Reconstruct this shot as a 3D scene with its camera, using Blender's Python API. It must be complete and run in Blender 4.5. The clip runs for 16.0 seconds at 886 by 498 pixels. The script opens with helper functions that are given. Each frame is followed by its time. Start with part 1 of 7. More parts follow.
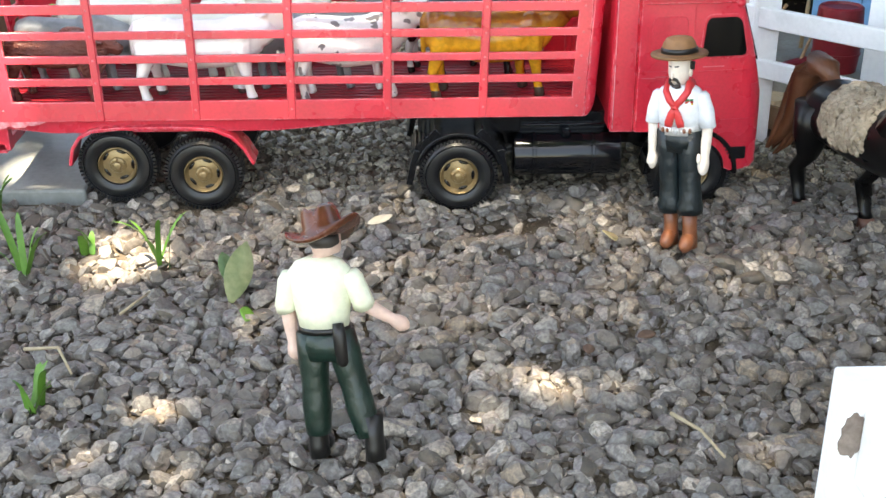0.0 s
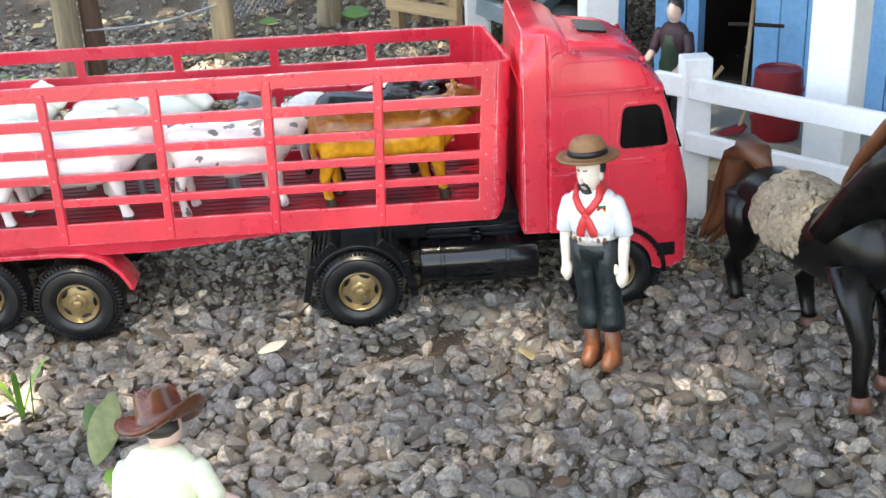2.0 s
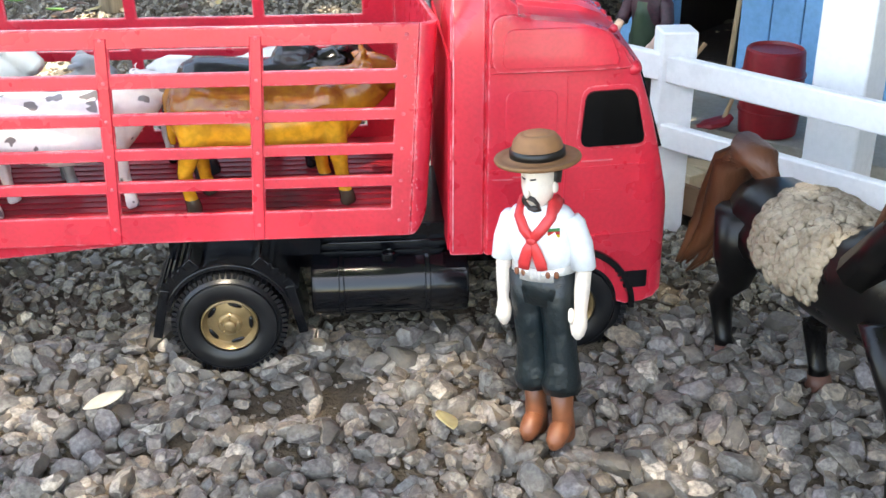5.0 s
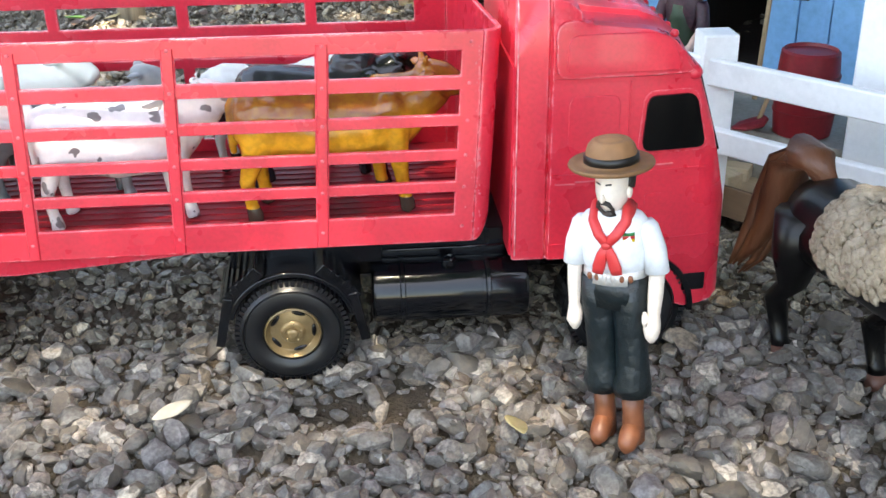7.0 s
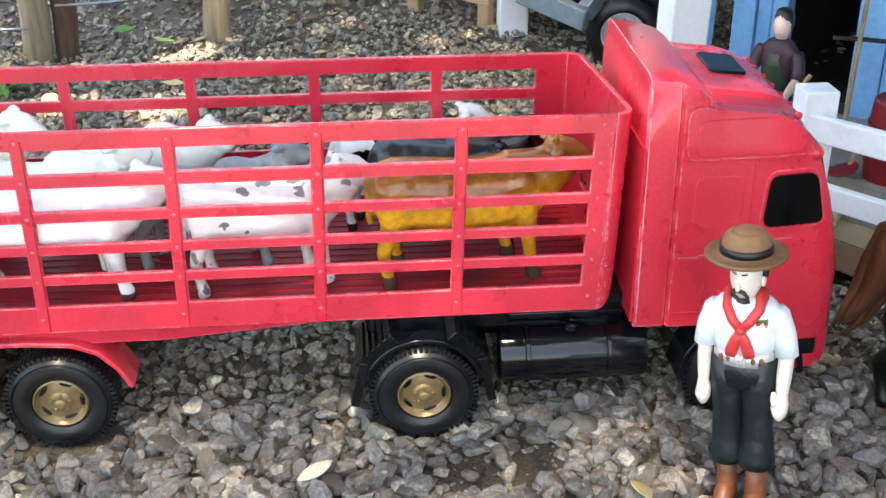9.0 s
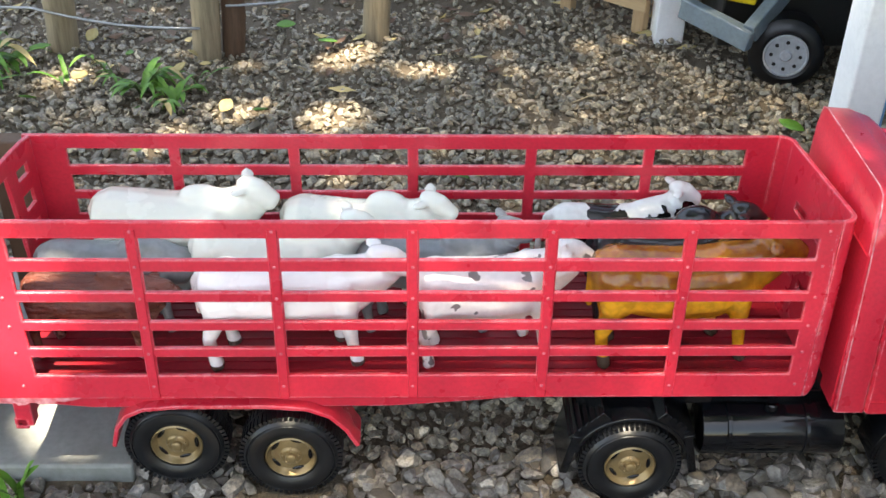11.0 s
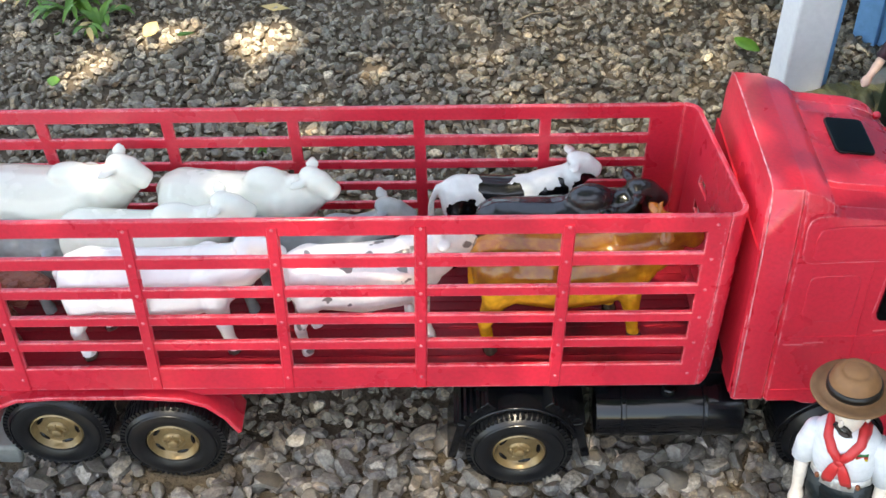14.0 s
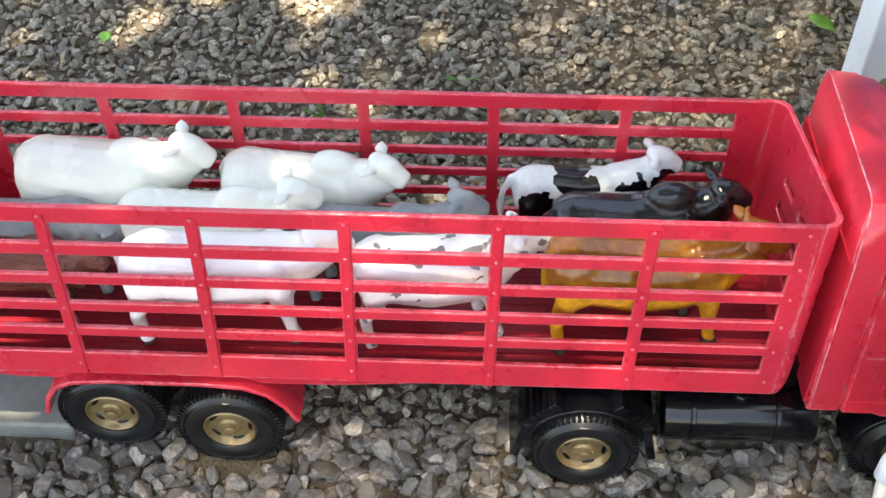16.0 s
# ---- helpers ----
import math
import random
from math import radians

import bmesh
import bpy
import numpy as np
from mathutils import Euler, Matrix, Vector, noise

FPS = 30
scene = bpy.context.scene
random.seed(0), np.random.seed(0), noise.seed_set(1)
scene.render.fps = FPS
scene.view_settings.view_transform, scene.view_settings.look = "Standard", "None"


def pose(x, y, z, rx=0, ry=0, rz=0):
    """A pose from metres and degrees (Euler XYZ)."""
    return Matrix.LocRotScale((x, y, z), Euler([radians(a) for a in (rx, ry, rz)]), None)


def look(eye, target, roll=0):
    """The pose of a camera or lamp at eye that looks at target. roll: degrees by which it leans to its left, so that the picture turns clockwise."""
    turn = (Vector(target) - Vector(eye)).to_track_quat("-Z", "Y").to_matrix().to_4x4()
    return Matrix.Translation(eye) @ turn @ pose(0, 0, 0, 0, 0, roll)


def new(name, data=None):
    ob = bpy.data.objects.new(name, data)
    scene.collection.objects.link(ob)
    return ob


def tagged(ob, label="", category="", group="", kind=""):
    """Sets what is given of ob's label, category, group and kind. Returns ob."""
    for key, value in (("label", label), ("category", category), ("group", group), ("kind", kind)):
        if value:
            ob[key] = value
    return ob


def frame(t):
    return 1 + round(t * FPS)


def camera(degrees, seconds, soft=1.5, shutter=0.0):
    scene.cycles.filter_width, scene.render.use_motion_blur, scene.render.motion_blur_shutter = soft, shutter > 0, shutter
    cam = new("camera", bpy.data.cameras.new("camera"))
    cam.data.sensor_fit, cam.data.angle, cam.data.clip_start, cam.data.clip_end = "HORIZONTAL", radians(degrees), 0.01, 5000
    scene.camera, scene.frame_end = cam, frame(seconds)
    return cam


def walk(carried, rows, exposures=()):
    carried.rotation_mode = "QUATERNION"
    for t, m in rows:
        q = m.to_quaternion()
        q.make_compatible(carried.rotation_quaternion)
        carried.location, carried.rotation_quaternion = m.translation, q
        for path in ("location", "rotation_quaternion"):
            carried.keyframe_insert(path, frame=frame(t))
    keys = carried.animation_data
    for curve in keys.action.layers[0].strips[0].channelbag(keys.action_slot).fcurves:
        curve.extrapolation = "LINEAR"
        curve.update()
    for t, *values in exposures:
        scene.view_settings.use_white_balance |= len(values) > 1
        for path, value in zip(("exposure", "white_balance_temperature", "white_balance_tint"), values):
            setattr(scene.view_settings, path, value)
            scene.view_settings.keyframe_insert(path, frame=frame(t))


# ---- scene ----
cam = camera(42.0, 16.0)
PATH = [
    (0, (0.08522, -0.74133, 0.36231), (0.10623, 0.14022, -0.10930), -0.14),
    (0.5, (0.09113, -0.76439, 0.36871), (0.12225, 0.13067, -0.07616), 0.28),
    (1, (0.09627, -0.73548, 0.36994), (0.11856, 0.15548, -0.08361), -0.39),
    (1.5, (0.12782, -0.67393, 0.40566), (0.15377, 0.21931, -0.04318), -1.13),
    (2, (0.14413, -0.64728, 0.38253), (0.17612, 0.24142, -0.07484), -2.75),
    (2.5, (0.13634, -0.60129, 0.35669), (0.17539, 0.26894, -0.13441), -2.32),
    (3, (0.15378, -0.56558, 0.34063), (0.20147, 0.29936, -0.15899), -0.45),
    (3.5, (0.16955, -0.53042, 0.34865), (0.22164, 0.33355, -0.15219), 0.86),
    (4, (0.17749, -0.50398, 0.33642), (0.22813, 0.36837, -0.14983), 0.66),
    (4.2, (0.18006, -0.49557, 0.33161), (0.23371, 0.37926, -0.14985), 0.65),
    (6.3, (0.14979, -0.47170, 0.31961), (0.25185, 0.39878, -0.16190), -0.15),
    (6.5, (0.14578, -0.47278, 0.31941), (0.24496, 0.40098, -0.15671), -0.24),
    (7, (0.13477, -0.47427, 0.32512), (0.22907, 0.39792, -0.15487), 0.21),
    (7.5, (0.12854, -0.47134, 0.33188), (0.21732, 0.39991, -0.15087), 0.06),
    (8, (0.11132, -0.47092, 0.34835), (0.19975, 0.39869, -0.13740), 0.34),
    (8.2, (0.10610, -0.47018, 0.35366), (0.19148, 0.40055, -0.13066), 0.34),
    (10.3, (0.05525, -0.46220, 0.41574), (0.08012, 0.36974, -0.13858), -1.19),
    (10.5, (0.05405, -0.46160, 0.41694), (0.04583, 0.37524, -0.13045), -1.19),
    (11, (0.00054, -0.43734, 0.46923), (0.02572, 0.37938, -0.10725), 1.03),
    (11.5, (-0.02677, -0.42689, 0.46662), (-0.00796, 0.37626, -0.12886), 0.72),
    (12, (-0.04450, -0.38405, 0.51537), (-0.02926, 0.36442, -0.14761), 2.07),
    (12.5, (-0.04298, -0.37688, 0.51741), (-0.03157, 0.36084, -0.15760), 2.85),
    (13, (-0.02547, -0.37893, 0.51713), (-0.02044, 0.36135, -0.15516), 1.62),
    (13.5, (0.02591, -0.37886, 0.52581), (0.02977, 0.36015, -0.14788), 1.61),
    (14, (0.08246, -0.36754, 0.50756), (0.07160, 0.36020, -0.17820), -1.15),
    (14.5, (0.11511, -0.34126, 0.52839), (0.09288, 0.36894, -0.17525), -2.11),
    (15, (0.12659, -0.31697, 0.53747), (0.07542, 0.35694, -0.19956), -3.13),
    (15.5, (0.10877, -0.31624, 0.53048), (0.06520, 0.36180, -0.20325), -1.88),
    (16, (0.05714, -0.33364, 0.51412), (0.02919, 0.35378, -0.21160), -0.08),
]
EXPOSURES = [(t, stops, kelvin, 8) for t, stops, kelvin in ((0, 2.68, 8500), (1.5, 2.74, 8400), (4, 2.94, 8100), (8, 2.76, 8000), (10.5, 2.60, 8400), (11, 2.40, 8500), (12.5, 2.31, 8400), (14.5, 2.50, 8300), (16, 2.47, 8300))]
walk(cam, [(t, look(eye, target, roll)) for t, eye, target, roll in PATH], EXPOSURES)

# ---- light ----
SUN_ELEV, SUN_AZ = 74.0, 205.0
SUN_DIR = Vector((math.cos(radians(SUN_ELEV)) * math.sin(radians(SUN_AZ)), math.cos(radians(SUN_ELEV)) * math.cos(radians(SUN_AZ)), math.sin(radians(SUN_ELEV))))
world = bpy.data.worlds.new("sky")
scene.world = world
world.use_nodes = True
wn = world.node_tree.nodes
sky = wn.new("ShaderNodeTexSky")
sky.sky_type, sky.sun_disc = "NISHITA", False
sky.sun_elevation, sky.sun_rotation = radians(SUN_ELEV), radians(SUN_AZ)
sky.dust_density = 1.5
world.node_tree.links.new(sky.outputs["Color"], wn["Background"].inputs["Color"])
wn["Background"].inputs["Strength"].default_value = 0.15
sun = new("sun", bpy.data.lights.new("sun", "SUN"))
sun.data.energy, sun.data.angle, sun.data.color = 4.8, radians(0.5), (1.0, 0.97, 0.93)
sun.matrix_world = look(SUN_DIR * 5, (0, 0, 0))


# ---- materials ----
def nodes_of(name):
    m = bpy.data.materials.new(name)
    m.use_nodes = True
    return m, m.node_tree.nodes, m.node_tree.links, m.node_tree.nodes["Principled BSDF"]


def noise_node(n, l, coord, scale, detail=4.0, rough=0.55):
    t = n.new("ShaderNodeTexNoise")
    t.inputs["Scale"].default_value, t.inputs["Detail"].default_value, t.inputs["Roughness"].default_value = scale, detail, rough
    l.new(coord, t.inputs["Vector"])
    return t.outputs["Fac"]


def ramp(n, l, fac, stops):
    r = n.new("ShaderNodeValToRGB")
    e = r.color_ramp.elements
    while len(e) < len(stops):
        e.new(0.5)
    for k, (p, c) in zip(e, stops):
        k.position, k.color = p, (*c, 1)
    l.new(fac, r.inputs["Fac"])
    return r.outputs["Color"]


def mixed(n, l, fac, a, b):
    m = n.new("ShaderNodeMix")
    m.data_type = "RGBA"
    for key, v in (("Factor", fac), ("A", a), ("B", b)):
        s = [i for i in m.inputs if i.name == key and (i.type == "RGBA" or key == "Factor")][0]
        if isinstance(v, tuple):
            s.default_value = (*v, 1)
        elif isinstance(v, float):
            s.default_value = v
        else:
            l.new(v, s)
    return [o for o in m.outputs if o.type == "RGBA"][0]


def bump(n, l, p, height, strength, dist):
    b = n.new("ShaderNodeBump")
    b.inputs["Strength"].default_value, b.inputs["Distance"].default_value = strength, dist
    l.new(height, b.inputs["Height"])
    l.new(b.outputs["Normal"], p.inputs["Normal"])


def surface(name, c1, c2, rough=0.5, scale=30.0, fine=300.0, relief=0.3, dist=0.0004, metal=0.0, stain=None, wear=None, spec=0.5, stretch=None, coat=0.0, grime=0.35):
    """Two-scale noise colour, roughness variation and fine relief; wear lightens worn edges."""
    m, n, l, p = nodes_of(name)
    tc = n.new("ShaderNodeTexCoord")
    vec = tc.outputs["Object"]
    if stretch:
        mp = n.new("ShaderNodeMapping")
        mp.inputs["Scale"].default_value = stretch
        l.new(vec, mp.inputs["Vector"])
        vec = mp.outputs["Vector"]
    big, small = noise_node(n, l, vec, scale), noise_node(n, l, vec, fine, 6.0)
    col = ramp(n, l, big, [(0.3, c1), (0.7, c2)])
    dark = tuple(v * 0.72 for v in c1)
    f = ramp(n, l, small, [(0.35, (grime,) * 3), (0.6, (0, 0, 0))])
    col = mixed(n, l, f, col, dark)
    if stain:
        s = ramp(n, l, noise_node(n, l, vec, scale * 0.6, 8.0, 0.7), [(0.52, (0, 0, 0)), (0.68, (0.85,) * 3)])
        col = mixed(n, l, s, col, stain)
    if wear:
        g = n.new("ShaderNodeNewGeometry")
        bv, dt = n.new("ShaderNodeBevel"), n.new("ShaderNodeVectorMath")
        bv.samples, bv.inputs["Radius"].default_value, dt.operation = 4, 0.0016, "DOT_PRODUCT"
        l.new(bv.outputs["Normal"], dt.inputs[0]), l.new(g.outputs["Normal"], dt.inputs[1])
        e = ramp(n, l, dt.outputs["Value"], [(0.87, (0.9,) * 3), (0.988, (0, 0, 0))])
        w = n.new("ShaderNodeMath")
        w.operation = "MULTIPLY"
        l.new(e, w.inputs[0])
        l.new(ramp(n, l, noise_node(n, l, vec, 110, 9.0, 0.8), [(0.45, (0, 0, 0)), (0.57, (1, 1, 1))]), w.inputs[1])
        col = mixed(n, l, w.outputs[0], col, wear)
    l.new(col, p.inputs["Base Color"])
    r = n.new("ShaderNodeMapRange")
    r.inputs["To Min"].default_value, r.inputs["To Max"].default_value = max(rough - 0.1, 0.02), min(rough + 0.14, 1)
    l.new(big, r.inputs["Value"])
    l.new(r.outputs["Result"], p.inputs["Roughness"])
    p.inputs["Metallic"].default_value = metal
    p.inputs["Specular IOR Level"].default_value = spec
    p.inputs["Coat Weight"].default_value, p.inputs["Coat Roughness"].default_value = coat, 0.07
    bump(n, l, p, small, relief, dist)
    return m


def patched(name, base, patch, scale, lo, rough=0.3, shift=0.0):
    """Glossy painted hide with irregular patches of a second colour."""
    m, n, l, p = nodes_of(name)
    tc = n.new("ShaderNodeTexCoord")
    mp = n.new("ShaderNodeMapping")
    mp.inputs["Location"].default_value = (-shift, 0, 0)
    l.new(tc.outputs["Object"], mp.inputs["Vector"])
    big = noise_node(n, l, mp.outputs["Vector"], scale, 2.0, 0.5)
    fine = noise_node(n, l, tc.outputs["Object"], 260, 5.0)
    col = mixed(n, l, ramp(n, l, fine, [(0.4, (0.25,) * 3), (0.65, (0, 0, 0))]), base, tuple(v * 0.6 for v in base))
    col = mixed(n, l, ramp(n, l, big, [(lo, (0, 0, 0)), (lo + 0.02, (1, 1, 1))]), col, patch)
    l.new(col, p.inputs["Base Color"])
    p.inputs["Roughness"].default_value = rough
    bump(n, l, p, fine, 0.25, 0.0004)
    return m


def spotted(name, base, patch, spots, rough=0.22):
    """Glossy painted hide with a few large patches, each at its own place along and up the flank."""
    m, n, l, p = nodes_of(name)
    tc, sep = n.new("ShaderNodeTexCoord"), n.new("ShaderNodeSeparateXYZ")
    l.new(tc.outputs["Object"], sep.inputs[0])
    wob = noise_node(n, l, tc.outputs["Object"], 150, 2.0, 0.5)
    fine = noise_node(n, l, tc.outputs["Object"], 260, 5.0)
    col = mixed(n, l, ramp(n, l, fine, [(0.4, (0.2,) * 3), (0.65, (0, 0, 0))]), base, tuple(v * 0.6 for v in base))
    flat = n.new("ShaderNodeCombineXYZ")
    l.new(sep.outputs["X"], flat.inputs["X"]), l.new(sep.outputs["Z"], flat.inputs["Z"])
    for x, z, r in spots:
        d, k = n.new("ShaderNodeVectorMath"), n.new("ShaderNodeMath")
        d.operation, d.inputs[1].default_value = "DISTANCE", (x, 0, z)
        l.new(flat.outputs[0], d.inputs[0])
        k.operation, k.inputs[1].default_value = "MULTIPLY_ADD", 0.010
        l.new(wob, k.inputs[0]), l.new(d.outputs["Value"], k.inputs[2])
        e = n.new("ShaderNodeMath")
        e.operation, e.inputs[1].default_value = "LESS_THAN", r + 0.005
        l.new(k.outputs[0], e.inputs[0])
        col = mixed(n, l, e.outputs[0], col, patch)
    l.new(col, p.inputs["Base Color"])
    p.inputs["Roughness"].default_value = rough
    bump(n, l, p, fine, 0.25, 0.0004)
    return m


def two_tone(name, low, high, z, axis="Z", dark=0.45):
    """Glossy painted hide, a darker colour along the back."""
    m, n, l, p = nodes_of(name)
    tc, sep, add = n.new("ShaderNodeTexCoord"), n.new("ShaderNodeSeparateXYZ"), n.new("ShaderNodeMath")
    l.new(tc.outputs["Object"], sep.inputs[0])
    big, fine = noise_node(n, l, tc.outputs["Object"], 60, 4.0), noise_node(n, l, tc.outputs["Object"], 220, 6.0)
    sc = n.new("ShaderNodeMath")
    sc.operation, add.operation = "MULTIPLY_ADD", "MULTIPLY_ADD"
    l.new(big, sc.inputs[0])
    sc.inputs[1].default_value, sc.inputs[2].default_value = 0.02, -z - 0.01
    plus = n.new("ShaderNodeMath")
    l.new(sep.outputs[axis], plus.inputs[0]), l.new(sc.outputs[0], plus.inputs[1])
    l.new(plus.outputs[0], add.inputs[0])
    add.inputs[1].default_value, add.inputs[2].default_value = 60.0, 0.5
    col = ramp(n, l, add.outputs[0], [(0.2, low), (0.8, high)])
    col = mixed(n, l, ramp(n, l, fine, [(0.38, (0.5,) * 3), (0.6, (0, 0, 0))]), col, tuple(v * dark for v in low))
    l.new(col, p.inputs["Base Color"])
    p.inputs["Roughness"].default_value = 0.14
    bump(n, l, p, fine, 0.45, 0.0007)
    return m


def hoofed(mat, top, colour):
    """Dark painted hooves on a hide."""
    n, l = mat.node_tree.nodes, mat.node_tree.links
    p = n["Principled BSDF"]
    old = p.inputs["Base Color"].links[0].from_socket
    tc, sep, k = n.new("ShaderNodeTexCoord"), n.new("ShaderNodeSeparateXYZ"), n.new("ShaderNodeMath")
    l.new(tc.outputs["Object"], sep.inputs[0])
    k.operation, k.inputs[1].default_value = "LESS_THAN", top
    l.new(sep.outputs["Z"], k.inputs[0])
    l.new(mixed(n, l, k.outputs[0], old, colour), p.inputs["Base Color"])
    return mat


def stone_material(name, tint=(1.0, 1.0, 1.0), dust=0.45):
    m, n, l, p = nodes_of(name)
    g, tc = n.new("ShaderNodeNewGeometry"), n.new("ShaderNodeTexCoord")
    shade = lambda *c: tuple(a * b for a, b in zip(c, tint))
    one = ramp(n, l, g.outputs["Random Per Island"], [(0.0, shade(0.10, 0.088, 0.07)), (0.2, shade(0.19, 0.165, 0.14)), (0.4, shade(0.21, 0.212, 0.205)), (0.62, shade(0.33, 0.305, 0.275)), (0.78, shade(0.25, 0.235, 0.245)), (0.88, shade(0.30, 0.235, 0.17)), (1.0, shade(0.58, 0.53, 0.47))])
    fine = noise_node(n, l, tc.outputs["Object"], 420, 8.0, 0.65)
    mid = noise_node(n, l, tc.outputs["Object"], 120, 4.0)
    col = mixed(n, l, ramp(n, l, fine, [(0.4, (0.75,) * 3), (0.62, (0, 0, 0))]), one, (0.07, 0.06, 0.055))
    col = mixed(n, l, ramp(n, l, mid, [(0.52, (0, 0, 0)), (0.7, (dust,) * 3)]), col, (0.19, 0.15, 0.105))
    l.new(col, p.inputs["Base Color"])
    p.inputs["Roughness"].default_value = 0.52
    bump(n, l, p, fine, 0.55, 0.0009)
    return m


def wood(name, c1, c2, axis, rough=0.7, scale=60.0):
    st = [1.0, 1.0, 1.0]
    st[axis] = 0.08
    return surface(name, c1, c2, rough, scale, scale * 7, 0.5, 0.0006, stretch=tuple(st), stain=tuple(v * 0.45 for v in c1))


RED = surface("red_plastic", (0.61, 0.022, 0.046), (0.66, 0.029, 0.057), 0.27, 25, 500, 0.06, 0.0002, wear=(0.82, 0.34, 0.38), spec=0.55, coat=0.15)
REDPLAIN = surface("red_plastic_stakes", (0.61, 0.022, 0.046), (0.66, 0.029, 0.057), 0.27, 25, 500, 0.06, 0.0002, spec=0.55, coat=0.15)
REDWORN = surface("scuffed_red_plastic", (0.62, 0.09, 0.12), (0.72, 0.2, 0.23), 0.35, 200, 500, 0.06, 0.0002)
REDCHIP = surface("chipped_red_edge", (0.56, 0.03, 0.055), (0.86, 0.5, 0.53), 0.35, 190, 600, 0.06, 0.0002)
# Trailer red darkened: shade and dirt among the animals are in this colour.
REDSHADED = surface("shaded_red_plastic_floor", (0.26, 0.010, 0.020), (0.36, 0.014, 0.028), 0.45, 25, 500, 0.06, 0.0002, spec=0.3, stain=(0.055, 0.012, 0.012))
REDMATT = surface("dull_red_plastic", (0.58, 0.020, 0.042), (0.64, 0.026, 0.052), 0.7, 25, 500, 0.06, 0.0002, spec=0.1)
TRAYWOOD = wood("brown_box_wood", (0.15, 0.085, 0.045), (0.24, 0.145, 0.08), 0)
BLACK = surface("black_plastic", (0.0030, 0.0035, 0.0046), (0.0060, 0.0068, 0.0086), 0.12, 40, 500, 0.03, 0.0001, spec=0.4, grime=0.15)
RUBBER = surface("black_rubber", (0.0045, 0.005, 0.0064), (0.010, 0.011, 0.0132), 0.34, 60, 500, 0.1, 0.0002)
GOLD = surface("gold_plastic", (0.22, 0.152, 0.072), (0.32, 0.23, 0.118), 0.3, 60, 400, 0.1, 0.0002, metal=0.5)
WINDOW = surface("dark_window_plastic", (0.0015, 0.0017, 0.002), (0.004, 0.004, 0.0045), 0.16, 30, 400, 0.03, 0.0001, spec=0.2)
SOIL = surface("damp_soil", (0.085, 0.064, 0.042), (0.15, 0.115, 0.078), 0.9, 14, 420, 1.0, 0.004, stain=(0.055, 0.043, 0.03))
STONE = stone_material("grey_gravel", (0.95, 0.92, 0.875))
DUSTY = stone_material("dusty_brown_gravel", (1.36, 1.29, 1.05), 0.55)
PORCH = surface("worn_beige_floor", (0.26, 0.24, 0.2), (0.38, 0.355, 0.31), 0.75, 25, 260, 0.4, 0.0006, stain=(0.2, 0.18, 0.15))
CONCRETE = surface("pale_concrete", (0.21, 0.222, 0.21), (0.30, 0.31, 0.293), 0.45, 25, 260, 0.35, 0.0006, stain=(0.17, 0.175, 0.16))
WHITEPAINT = surface("white_painted_wood", (0.84, 0.85, 0.85), (0.9, 0.9, 0.89), 0.6, 22, 260, 0.35, 0.0006, stain=(0.66, 0.67, 0.66), grime=0.15)
BLUE = surface("sky_blue_painted_board", (0.14, 0.36, 0.62), (0.2, 0.45, 0.72), 0.55, 14, 200, 0.3, 0.0005, stain=(0.1, 0.26, 0.45))
PINE_Z = wood("pale_pine_upright", (0.36, 0.23, 0.12), (0.5, 0.34, 0.19), 2)
PINE_X = wood("pale_pine_lengthwise", (0.4, 0.27, 0.14), (0.55, 0.39, 0.22), 0)
# Near-black wood, mainly for the house interior, roofs and shed.
DARKWOOD = wood("near_black_wood", (0.018, 0.012, 0.009), (0.04, 0.026, 0.018), 2)
MOSSWOOD = wood("mossy_plank_wood", (0.12, 0.105, 0.055), (0.22, 0.19, 0.11), 0)
GREYWOOD = wood("grey_weathered_rail", (0.08, 0.07, 0.058), (0.16, 0.14, 0.118), 1)
MAROON = surface("dark_maroon_stained_board", (0.012, 0.0045, 0.0042), (0.024, 0.009, 0.008), 0.4, 16, 240, 0.3, 0.0005, stain=(0.015, 0.008, 0.007), spec=0.2)
OLIVEWOOD = wood("olive_brown_plank", (0.075, 0.058, 0.026), (0.13, 0.10, 0.05), 2)
LOG = wood("weathered_log", (0.26, 0.2, 0.13), (0.42, 0.34, 0.22), 2)
BARK = wood("brown_bark", (0.1, 0.055, 0.035), (0.17, 0.1, 0.06), 2)
LEAF = surface("green_leaf", (0.06, 0.17, 0.02), (0.12, 0.28, 0.035), 0.5, 40, 300, 0.3, 0.0004)
DRYLEAF = surface("dry_leaf", (0.4, 0.3, 0.12), (0.5, 0.42, 0.2), 0.7, 60, 300, 0.4, 0.0005)
PALELEAF = surface("pale_dry_leaf", (0.62, 0.54, 0.41), (0.74, 0.66, 0.52), 0.7, 60, 300, 0.4, 0.0005)
WIRE = surface("galvanised_wire", (0.3, 0.32, 0.33), (0.45, 0.47, 0.48), 0.4, 60, 300, 0.1, 0.0002, metal=0.8)
H_WHITE = surface("glossy_white_hide", (0.76, 0.78, 0.69), (0.80, 0.82, 0.74), 0.24, 30, 200, 0.12, 0.0004, grime=0.08)
H_PINK = patched("white_hide_grey_blotches", (0.86, 0.79, 0.76), (0.20, 0.17, 0.165), 105, 0.625)
H_WARM = surface("pinkish_white_hide", (0.86, 0.81, 0.78), (0.89, 0.85, 0.83), 0.24, 30, 200, 0.12, 0.0004, grime=0.08)
